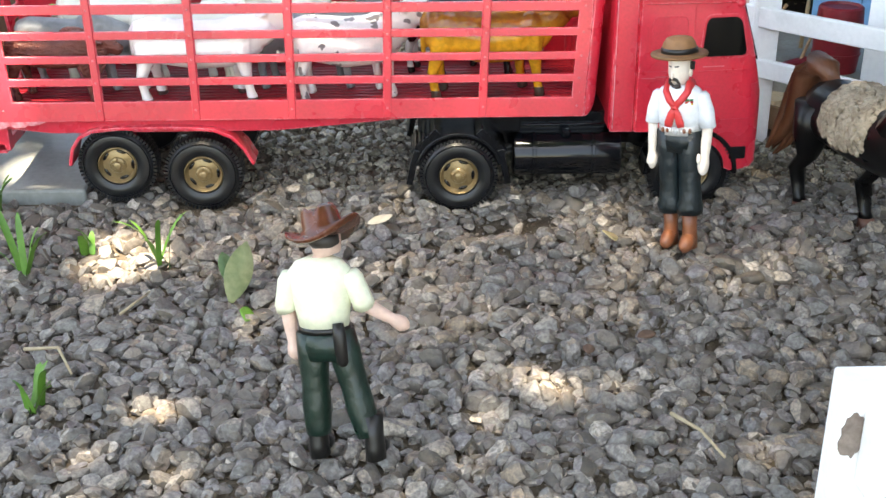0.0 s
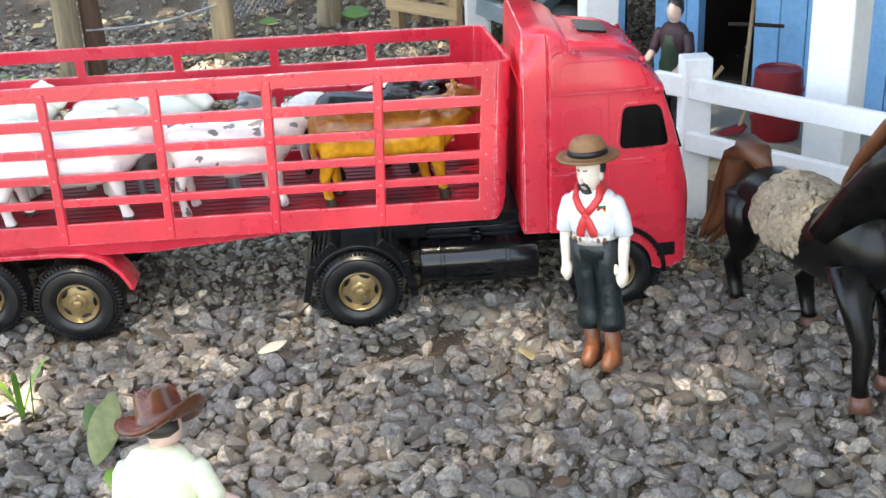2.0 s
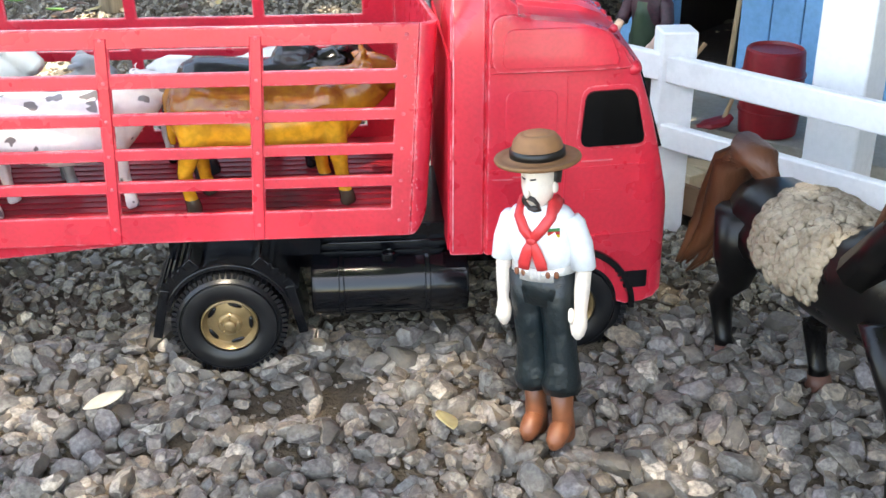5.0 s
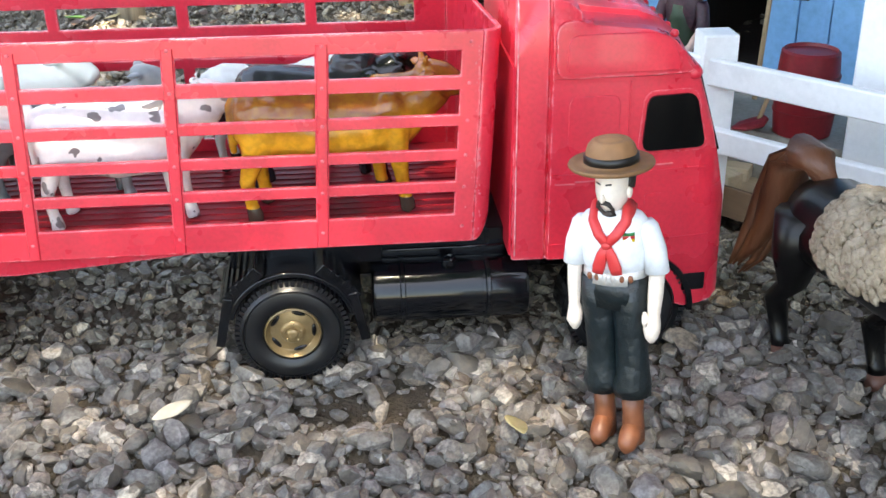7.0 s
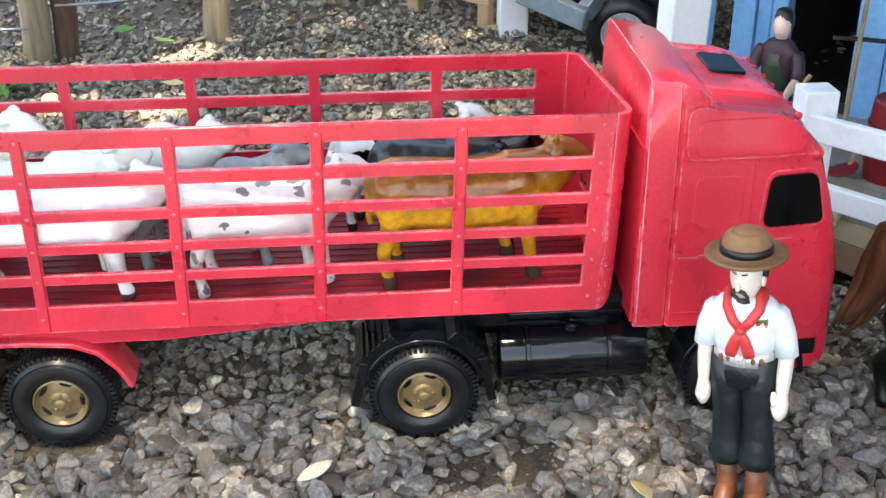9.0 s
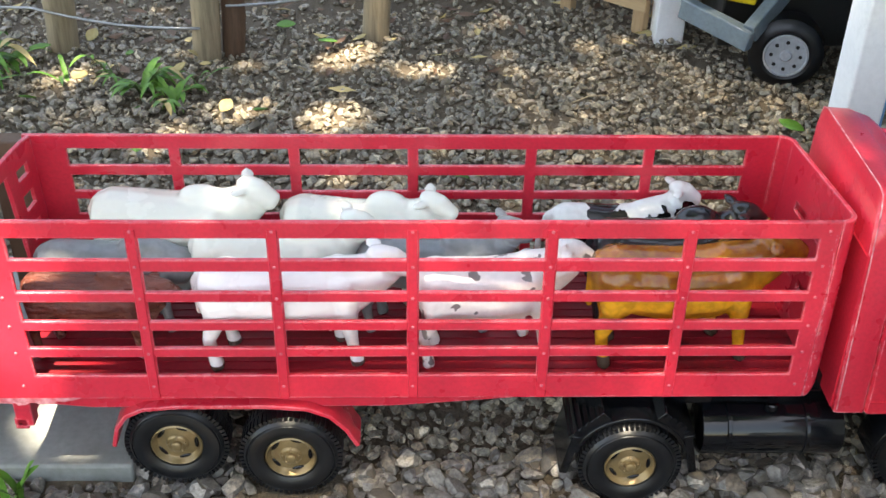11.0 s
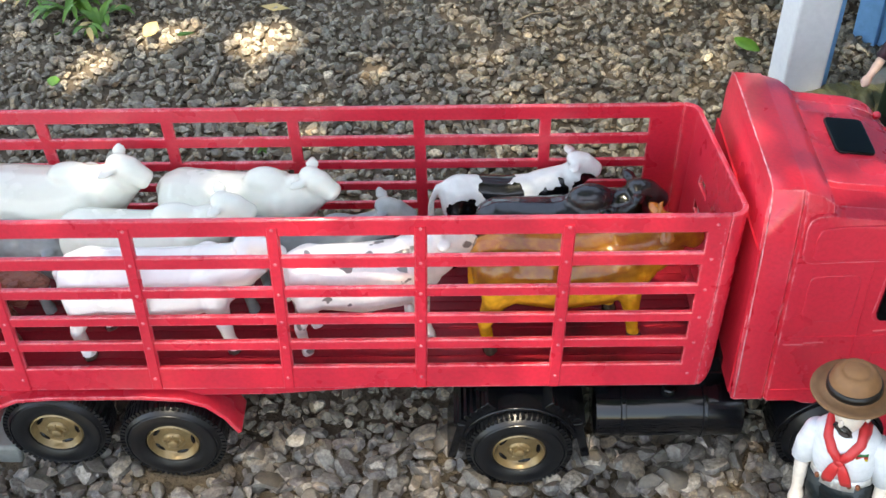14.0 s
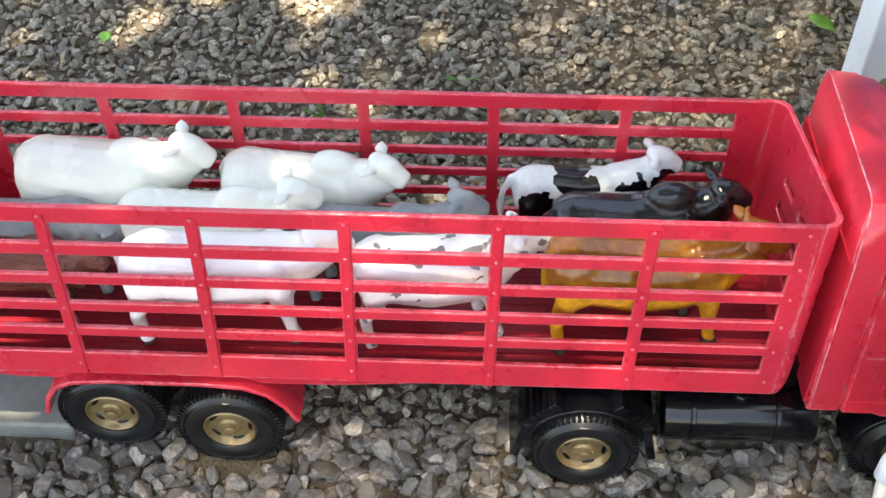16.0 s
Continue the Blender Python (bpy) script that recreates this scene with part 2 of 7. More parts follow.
H_HOL = spotted("black_and_white_hide", (0.78, 0.8, 0.78), (0.004, 0.004, 0.005), ((-0.031, 0.040, 0.0085), (-0.015, 0.0535, 0.0066), (-0.006, 0.0475, 0.0064), (0.013, 0.044, 0.0070), (0.020, 0.049, 0.0050), (0.0335, 0.0495, 0.0080), (0.002, 0.036, 0.0035), (-0.035, 0.030, 0.006)))
H_GREY = surface("grey_hide", (0.17, 0.19, 0.2), (0.3, 0.32, 0.33), 0.35, 25, 200, 0.15, 0.0004)
H_YEL = two_tone("ochre_hide_brown_back", (0.70, 0.33, 0.026), (0.22, 0.065, 0.014), 0.049)
H_DARK = two_tone("charcoal_hide_black_front", (0.022, 0.024, 0.028), (0.003, 0.003, 0.004), 0.012, "X", 0.8)
H_BROWN = surface("brown_shaggy_hide", (0.13, 0.036, 0.026), (0.29, 0.095, 0.066), 0.24, 60, 330, 1.0, 0.004, stretch=(0.4, 1, 1))

hoofed(H_YEL, 0.0075, (0.07, 0.05, 0.036))
hoofed(H_HOL, 0.005, (0.02, 0.018, 0.016))
hoofed(H_WARM, 0.0035, (0.1, 0.07, 0.06))


# ---- mesh helpers ----
def link_mesh(name, bm, mats, smooth=False):
    me = bpy.data.meshes.new(name)
    bmesh.ops.recalc_face_normals(bm, faces=bm.faces)
    bm.to_mesh(me)
    bm.free()
    for m in mats if isinstance(mats, (list, tuple)) else [mats]:
        me.materials.append(m)
    if smooth:
        me.polygons.foreach_set("use_smooth", [True] * len(me.polygons))
        if smooth == "auto":
            me.set_sharp_from_angle(angle=radians(38))
    return new(name, me)


def part(name, bm, material, parent, label="", smooth=False, bevel=0.0, kind=""):
    ob = link_mesh(name, bm, material, smooth)
    ob.parent = parent
    if bevel:
        mod = ob.modifiers.new("bevel", "BEVEL")
        mod.width, mod.segments, mod.limit_method, mod.angle_limit = bevel, 2, "ANGLE", radians(40)
        ob.data.polygons.foreach_set("use_smooth", [True] * len(ob.data.polygons))
        ob.data.set_sharp_from_angle(angle=radians(38))
    return tagged(ob, label, kind=kind)


def thing(name, label, category, loc=(0, 0, 0), turn=0.0, group="", kind=""):
    e = new(name)
    e.empty_display_size = 0.01
    e.matrix_basis = pose(*loc, 0, 0, turn)
    return tagged(e, label, category, group, kind)


def single(name, bm, mats, label, category, loc=(0, 0, 0), turn=0.0, smooth=True, group="", kind="", bevel=0.0):
    ob = part(name, bm, mats, None, "", smooth, bevel)
    ob.matrix_basis = pose(*loc, 0, 0, turn)
    return tagged(ob, label, category, group, kind)


def box(bm, x0, x1, y0, y1, z0, z1, mi=0, m=None):
    v = [bm.verts.new(Vector(c) if m is None else m @ Vector(c)) for c in ((x0, y0, z0), (x1, y0, z0), (x1, y1, z0), (x0, y1, z0), (x0, y0, z1), (x1, y0, z1), (x1, y1, z1), (x0, y1, z1))]
    for q in ((3, 2, 1, 0), (4, 5, 6, 7), (0, 1, 5, 4), (1, 2, 6, 5), (2, 3, 7, 6), (3, 0, 4, 7)):
        bm.faces.new([v[i] for i in q]).material_index = mi
    return bm


def tube(bm, rings, seg=12, mi=0, ref=None, power=1.0):
    """A closed loft through rings (centre, half-width, half-height)."""
    pts = [Vector(r[0]) for r in rings]
    made = []
    for i, r in enumerate(rings):
        t = (pts[min(i + 1, len(pts) - 1)] - pts[max(i - 1, 0)]).normalized()
        up = Vector(ref) if ref else (Vector((0, 0, 1)) if abs(t.z) < 0.75 else Vector((0, 1, 0)))
        a = t.cross(up).normalized()
        b = a.cross(t)
        ra, rb = r[1], (r[2] if len(r) > 2 else r[1])
        loop = []
        for k in range(seg):
            c, s = math.cos(2 * math.pi * k / seg), math.sin(2 * math.pi * k / seg)
            c, s = math.copysign(abs(c) ** power, c), math.copysign(abs(s) ** power, s)
            loop.append(bm.verts.new(pts[i] + a * (ra * c) + b * (rb * s)))
        made.append(loop)
    for p, q in zip(made, made[1:]):
        for k in range(seg):
            bm.faces.new((p[k], p[(k + 1) % seg], q[(k + 1) % seg], q[k])).material_index = mi
    bm.faces.new(made[0][::-1]).material_index = mi
    bm.faces.new(made[-1]).material_index = mi
    return bm


def ball(bm, c, rx, ry, rz, mi=0, seg=12, rot=None):
    c, n = Vector(c), max(5, seg // 2 + 1)
    turn = (lambda p: rot @ p) if rot else (lambda p: p)
    put = lambda x, y, z: bm.verts.new(c + turn(Vector((rx * x, ry * y, rz * z))))
    poles = put(0, 0, -1), put(0, 0, 1)
    rings = []
    for j in range(1, n):
        t = math.pi * j / n
        rings.append([put(math.sin(t) * math.cos(2 * math.pi * k / seg), math.sin(t) * math.sin(2 * math.pi * k / seg), -math.cos(t)) for k in range(seg)])
    for k in range(seg):
        k2 = (k + 1) % seg
        bm.faces.new((poles[0], rings[0][k2], rings[0][k])).material_index = mi
        bm.faces.new((poles[1], rings[-1][k], rings[-1][k2])).material_index = mi
        for p, q in zip(rings, rings[1:]):
            bm.faces.new((p[k], p[k2], q[k2], q[k])).material_index = mi
    return bm


def cells(bm, us, vs, solid, front, back, mi=0):
    """A slab of cells with openings: us, vs are the lines, solid(i, j) says which cells stand, front and back map (u, v) to places."""
    cache = {}

    def vert(i, j, side):
        if (i, j, side) not in cache:
            cache[i, j, side] = bm.verts.new((front if side == 0 else back)(us[i], vs[j]))
        return cache[i, j, side]

    nu, nv = len(us) - 1, len(vs) - 1
    on = {(i, j) for i in range(nu) for j in range(nv) if solid(i, j)}
    for i, j in on:
        bm.faces.new((vert(i, j, 0), vert(i + 1, j, 0), vert(i + 1, j + 1, 0), vert(i, j + 1, 0)))
        bm.faces.new((vert(i, j + 1, 1), vert(i + 1, j + 1, 1), vert(i + 1, j, 1), vert(i, j, 1)))
        for (di, dj), (a, b) in {(-1, 0): ((0, 0), (0, 1)), (1, 0): ((1, 1), (1, 0)), (0, -1): ((1, 0), (0, 0)), (0, 1): ((0, 1), (1, 1))}.items():
            if (i + di, j + dj) not in on:
                p, q = (i + a[0], j + a[1]), (i + b[0], j + b[1])
                bm.faces.new((vert(*q, 0), vert(*p, 0), vert(*p, 1), vert(*q, 1)))
    return bm


def lathe(bm, profile, centre, axis="y", seg=28, mi=0):
    """Profile of (radius, along) turned about an axis through the centre."""
    c, rings = Vector(centre), []
    for r, a in profile:
        loop = []
        for k in range(seg):
            u, w = r * math.cos(2 * math.pi * k / seg), r * math.sin(2 * math.pi * k / seg)
            loop.append(bm.verts.new(c + (Vector((u, a, w)) if axis == "y" else Vector((u, w, a)) if axis == "z" else Vector((a, u, w)))))
        rings.append(loop)
    for p, q in zip(rings, rings[1:]):
        for k in range(seg):
            bm.faces.new((p[k], p[(k + 1) % seg], q[(k + 1) % seg], q[k])).material_index = mi
    bm.faces.new(rings[0][::-1]).material_index = mi
    bm.faces.new(rings[-1]).material_index = mi
    return bm


B = bmesh.new


LEVEL = pose(0, 0, 0.07, -4.0) @ pose(0, 0, -0.07)


def height(x, y):
    """Ground level: the gravel falls away gently towards the viewer."""
    level = float(np.interp(y, (-0.6, -0.2, -0.12, -0.03, 0.1, 0.45), (-0.0040, -0.0050, -0.0026, 0.0021, 0.002, 0.011)))
    level -= 0.024 * math.exp(-((x - 0.40) / 0.09) ** 2 - ((y - 0.17) / 0.08) ** 2)
    return level + 0.003 * noise.noise(Vector((x * 7, y * 7, 0.3))) + 0.002 * noise.noise(Vector((x * 22, y * 22, 4.1))) + 0.35 * max(0.0, y - 0.74)


# ---- ground ----
def axis_lines(lo, hi, step, far):
    mid = list(np.arange(lo, hi + 1e-6, step))
    out, d, a, b = [], step, lo, hi
    before, after = [], []
    while b < far:
        d *= 1.5
        a, b = a - d, b + d
        before.insert(0, a), after.append(b)
    return before + mid + after


def build_ground():
    bm = B()
    xs, ys = axis_lines(-0.8, 1.0, 0.02, 12), axis_lines(-0.8, 1.2, 0.02, 12)
    grid = [[bm.verts.new((x, y, height(x, min(y, 2.2)))) for x in xs] for y in ys]
    for j in range(len(ys) - 1):
        for i in range(len(xs) - 1):
            bm.faces.new((grid[j][i], grid[j][i + 1], grid[j + 1][i + 1], grid[j + 1][i]))
    return single("ground", bm, SOIL, "damp brown soil ground under the gravel", "ground", kind="structure")


build_ground()


def stone_shape(seed, level):
    """One angular pebble: a sphere cut by random planes."""
    rng = np.random.RandomState(seed)
    bm = B()
    bmesh.ops.create_icosphere(bm, subdivisions=level, radius=1)
    v = np.array([w.co[:] for w in bm.verts])
    bm.verts.index_update()
    f = np.array([[w.index for w in g.verts] for g in bm.faces])
    bm.free()
    for _ in range(11):
        d = rng.normal(size=3)
        d /= np.linalg.norm(d)
        over = np.clip(v @ d - rng.uniform(0.5, 0.85), 0, None)
        v -= 0.93 * over[:, None] * d
    v *= np.array([1.08, rng.uniform(0.55, 0.9), rng.uniform(0.42, 0.7)])
    v += rng.normal(scale=0.022, size=v.shape)
    return v, f


def build_gravel():
    rng = np.random.RandomState(5)
    fine = [stone_shape(s, 3) for s in range(10)]
    coarse = [stone_shape(40 + s, 2) for s in range(14)]
    tiny = [stone_shape(80 + s, 1) for s in range(8)]
    V, F, base = [], [], 0

    def scatter(x0, x1, y0, y1, pitch, lo, hi, shapes, keep):
        nonlocal base
        for y in np.arange(y0, y1, pitch):
            for x in np.arange(x0, x1, pitch):
                px, py = x + rng.uniform(-0.6, 0.6) * pitch, y + rng.uniform(-0.6, 0.6) * pitch
                bare = noise.noise(Vector((px * 9, py * 9, 2.0)))
                if rng.rand() > keep(px, py) or (bare < -0.5 and rng.rand() < 0.45):
                    continue
                if -0.65 < px < -0.150 and 0.000 < py < 0.2:
                    continue
                s, q = (px - 0.462 - py + 0.333) * 0.7071, (px - 0.462 + py - 0.333) * 0.7071
                if -0.05 < s < 0.27 and -0.15 < q < 0.18:
                    continue
                if ((px - 0.146) / 0.034) ** 2 + ((py + 0.038) / 0.014) ** 2 < 1 and pitch > 0.006 and rng.rand() < 0.8:
                    continue
                if any(((px - wx) / 0.023) ** 2 + ((py - 0.004) / 0.020) ** 2 < 1 for wx in (-0.0641, 0.1138, 0.280)):
                    continue
                size = lo + (hi - lo) * rng.rand() ** 1.3
                v, f = shapes[rng.randint(len(shapes))]
                a = rng.uniform(0, 2 * math.pi)
                tilt = rng.normal(scale=0.36, size=2)
                r = np.array(Euler((tilt[0], tilt[1], a)).to_matrix())
                V.append((v * size) @ r.T + np.array([px, py, height(px, py) + size * rng.uniform(0.05, 0.62)]))
                F.append(f + base)
                base += len(v)

    def settle(material, label):
        nonlocal base
        verts, faces = np.concatenate(V), np.concatenate(F)
        V.clear(), F.clear()
        base = 0
        me = bpy.data.meshes.new("gravel")
        me.vertices.add(len(verts)), me.loops.add(faces.size), me.polygons.add(len(faces))
        me.vertices.foreach_set("co", verts.ravel())
        me.loops.foreach_set("vertex_index", faces.ravel().astype(np.int32))
        me.polygons.foreach_set("loop_start", np.arange(0, faces.size, 3, dtype=np.int32))
        me.update(calc_edges=True)
        me.materials.append(material)
        me.polygons.foreach_set("use_smooth", [True] * len(faces))
        me.set_sharp_from_angle(angle=radians(24))
        tagged(new("gravel", me), label, "gravel", kind="stuff")

    inside = lambda x, y: -0.06 < x < 0.34 and -0.29 < y < -0.02
    scatter(-0.36, 0.62, -0.47, 0.02, 0.0080, 0.0042, 0.0100, fine, lambda x, y: 0.97 if inside(x, y) else 0.0)
    scatter(-0.36, 0.62, -0.47, 0.02, 0.0084, 0.0042, 0.0100, coarse, lambda x, y: 0.0 if inside(x, y) else 0.97)
    scatter(-0.32, 0.60, -0.45, 0.02, 0.0073, 0.0030, 0.0066, coarse, lambda x, y: 0.93)
    scatter(-0.32, 0.60, -0.45, 0.02, 0.0058, 0.0010, 0.0026, tiny, lambda x, y: 0.8)
    settle(STONE, "grey angular crushed-stone gravel strewn over the soil")
    thin = lambda x, y: 0.97 if y < 0.37 else max(0.06, 0.97 - (y - 0.37) * (2.0 if x < 0.1 else 1.1))
    scatter(-0.62, 0.62, 0.02, 0.85, 0.0076, 0.0029, 0.0067, coarse, lambda x, y: thin(x, y) if y < 0.42 else 0.0)
    scatter(-0.62, 0.62, 0.38, 0.85, 0.0076, 0.0029, 0.0067, tiny, lambda x, y: thin(x, y) if y >= 0.42 else 0.0)
    scatter(-0.55, 0.62, 0.02, 0.62, 0.0066, 0.0018, 0.0041, tiny, thin)
    settle(DUSTY, "dusty brown-grey fine gravel behind the truck")


build_gravel()


# ---- truck ----
S = 0.065
Z_TOP, Z_BOT = 0.1655, 0.0678
SLOTS = [(0.0813, 0.0919), (0.0970, 0.1069), (0.1120, 0.1227), (0.1280, 0.1392), (0.1455, 0.1567)]
LEAN_IN = 0.13
WIDE = 0.115
ROLL = pose(0, 0, 0.0755, -1.9) @ pose(0, 0, -0.0755)
SPREAD = 0.03


def lines(pairs, lo, hi):
    return sorted({lo, hi, *[v for p in pairs for v in p]})


def hollow(pairs, vals, k):
    c = (vals[k] + vals[k + 1]) / 2
    return any(a < c < b for a, b in pairs)


BAYS = [(-0.188, -2 * S - 0.003)] + [(k * S + 0.003, (k + 1) * S - 0.003) for k in range(-2, 2)] + [(2 * S + 0.003, 0.1905)]
FAR_BAYS = BAYS[:-1] + [(2 * S + 0.003, 0.1834)]


def side_panel(name, y0, flip, parent, bays):
    """A slatted stake side, its ends drawn in slightly towards the floor."""
    us, vs = lines(bays, -0.2105, 0.2000), lines(SLOTS, Z_BOT, Z_TOP)

    def place(u, v, d):
        k = (v - Z_BOT) / (Z_TOP - Z_BOT)
        x = u * (1 + (SPREAD if flip > 0 else -0.01) * k)
        y = LEAN_IN * (v - Z_BOT) + d
        return (x, y0 + flip * y, v)

    bm = cells(B(), us, vs, lambda i, j: not (hollow(bays, us, i) and hollow(SLOTS, vs, j)), lambda u, v: place(u, v, 0.0), lambda u, v: place(u, v, 0.0026))
    panel = part(name, bm, RED, parent, bevel=0.0006)
    for k in range(-2, 3):
        bm = B()
        w = 0.0027
        y = lambda z: LEAN_IN * (z - Z_BOT)
        at = lambda z: k * S * (1 + (SPREAD if flip > 0 else -0.01) * (z - Z_BOT) / (Z_TOP - Z_BOT))
        v = [bm.verts.new((at(z) + a * w, y0 + flip * (y(z) + d), z)) for z in (Z_BOT + 0.001, Z_TOP - 0.004) for a, d in ((-1, 0.0003), (1, 0.0003), (0.8, -0.0009), (-0.8, -0.0009))]
        for q in ((0, 1, 2, 3), (7, 6, 5, 4), (0, 4, 5, 1), (1, 5, 6, 2), (2, 6, 7, 3), (3, 7, 4, 0)):
            bm.faces.new([v[i] for i in q])
        for z in (0.0755, 0.0944, 0.1094, 0.1253, 0.1423, 0.1608):
            ball(bm, (at(z), y0 + flip * (y(z) - 0.0009), z), 0.0009, 0.0006, 0.0009, 1, 8)
        part("stake", bm, [REDPLAIN, REDWORN], panel, bevel=0.0)
    for x in (-0.195, 0.1945):
        bm = B()
        for z in (0.0755, 0.0944, 0.1094, 0.1253, 0.1423, 0.1608):
            ball(bm, (x * (1 + (SPREAD if flip > 0 else -0.01) * (z - Z_BOT) / (Z_TOP - Z_BOT)), y0 + flip * LEAN_IN * (z - Z_BOT), z), 0.0009, 0.0007, 0.0009, 0, 8)
        part("rivet_row", bm, REDWORN, panel)
    return panel


def wheel(parent, x, z, y, flip, r=0.0268):
    w = new("wheel")
    w.parent = parent
    w.matrix_basis = pose(x, y, z, 0, 0, 0 if flip > 0 else 180)
    bm = B()
    lathe(bm, [(0.0128, 0.002), (0.0142, -0.0014), (0.0165, -0.0027), (0.0195, -0.0031), (0.0222, -0.0024), (0.0228, -0.0013), (0.0233, -0.0020), (0.0240, -0.0012), (r - 0.0012, 0.0014), (r, 0.0040), (r, 0.0135), (r - 0.0012, 0.0162), (0.019, 0.018), (0.013, 0.0175)], (0, 0, 0), "y", 48)
    tyre = part("tyre", bm, RUBBER, w, smooth="auto")
    bm, n = B(), 60
    for k in range(n):
        a = 2 * math.pi * k / n
        for y0, y1, da in ((-0.0002, 0.0074, 0.5), (0.0092, 0.0146, 0.0)):
            m = pose(0, 0, 0, 0, -math.degrees(a) - da * 360 / n, 0)
            box(bm, r - 0.0024, r + 0.0004, y0, y1, -0.0008, 0.0008, 0, m)
    part("tread", bm, RUBBER, w, kind="stuff")
    bm = B()
    lathe(bm, [(0.0131, 0.004), (0.0135, -0.0008), (0.0128, -0.0014), (0.0121, -0.0006), (0.0115, 0.0012), (0.0106, 0.0020), (0.0072, 0.0010), (0.0060, 0.0008), (0.0054, -0.0002), (0.0046, -0.0006), (0.0030, -0.0006), (0.0027, -0.0022), (0.0019, -0.0027), (0.0006, -0.0027)], (0, 0, 0), "y", 32)
    for k in range(5):
        a = 2 * math.pi * k / 5 + 0.3
        ball(bm, (0.0045 * math.cos(a), -0.0006, 0.0045 * math.sin(a)), 0.0008, 0.0008, 0.0008, 0, 8)
    rim = part("rim", bm, GOLD, w, "gold-coloured plastic rim", smooth="auto")
    for k in range(5):
        a = 2 * math.pi * k / 5
        bm = B()
        m = pose(0, 0, 0, 0, math.degrees(a), 0) @ pose(0.0099, 0.0017, 0)
        ball(bm, (0, 0, 0), 0.0012, 0.0009, 0.0034, 0, 12)
        bmesh.ops.transform(bm, matrix=m, verts=bm.verts)
        part("vent_hole", bm, BLACK, rim)
    return w


def arch(bm, cx, cz, r0, r1, a0, a1, y0, y1, n=16):
    """A curved mudguard band about an axle."""
    rows = []
    for k in range(n + 1):
        a = radians(a0 + (a1 - a0) * k / n)
        rows.append([bm.verts.new((cx + r * math.cos(a), y, cz + r * math.sin(a))) for r, y in ((r0, y0), (r1, y0), (r1, y1), (r0, y1))])
    for p, q in zip(rows, rows[1:]):
        for i in range(4):
            bm.faces.new((p[i], p[(i + 1) % 4], q[(i + 1) % 4], q[i]))
    bm.faces.new(rows[0]), bm.faces.new(rows[-1][::-1])
    return bm


CAB = [
    # x, floor, shoulder z, roof z, side inset at floor, at shoulder, at roof
    (0.2190, 0.056, 0.150, 0.1800, 0.0018, 0.0072, 0.0125),
    (0.2205, 0.056, 0.152, 0.1835, 0.0010, 0.0064, 0.0110),
    (0.2340, 0.056, 0.152, 0.1825, 0.0010, 0.0064, 0.0110),
    (0.2352, 0.056, 0.152, 0.1818, 0.0022, 0.0080, 0.0120),
    (0.2362, 0.056, 0.152, 0.1812, 0.0000, 0.0056, 0.0110),
    (0.2435, 0.056, 0.152, 0.1785, 0.0000, 0.0058, 0.0110),
    (0.2490, 0.056, 0.152, 0.1742, 0.0000, 0.0060, 0.0112),
    (0.2500, 0.056, 0.152, 0.1722, 0.0000, 0.0060, 0.0112),
    (0.2545, 0.054, 0.151, 0.1708, 0.0000, 0.0064, 0.0115),
    (0.2790, 0.052, 0.149, 0.1680, 0.0000, 0.0070, 0.0120),
    (0.2900, 0.040, 0.147, 0.1640, 0.0000, 0.0080, 0.0130),
    (0.2985, 0.029, 0.143, 0.1570, 0.0000, 0.0090, 0.0140),
    (0.3055, 0.0262, 0.136, 0.1460, 0.0008, 0.0092, 0.0140),
    (0.3140, 0.0272, 0.114, 0.1210, 0.0015, 0.0090, 0.0130),
    (0.3195, 0.0285, 0.096, 0.1010, 0.0030, 0.0100, 0.0150),
    (0.3240, 0.0305, 0.080, 0.0850, 0.0075, 0.0130, 0.0200),
    (0.3262, 0.034, 0.070, 0.0750, 0.0150, 0.0180, 0.0250),
]


def cab_row(x):
    """The cab's cross-section at a place along it: floor, shoulder, roof and the three insets."""
    for a, b in zip(CAB, CAB[1:]):
        if a[0] <= x <= b[0] + 1e-9:
            k = (x - a[0]) / (b[0] - a[0])
            return [a[i] + k * (b[i] - a[i]) for i in range(1, 7)]
    return list(CAB[-1][1:])


def cab_at(x, z):
    """The inset of the cab's side at a place along it."""
    fl, sh, rf, f0, f1, f2 = cab_row(x)
    if z <= sh:
        return f0 + (f1 - f0) * max(0.0, (z - fl) / (sh - fl))
    k = min(1.0, (z - sh) / (rf - sh))
    return f1 + (f2 - f1) * (0.45 * k / 0.72 if k < 0.72 else 0.45 + 0.55 * (k - 0.72) / 0.22)


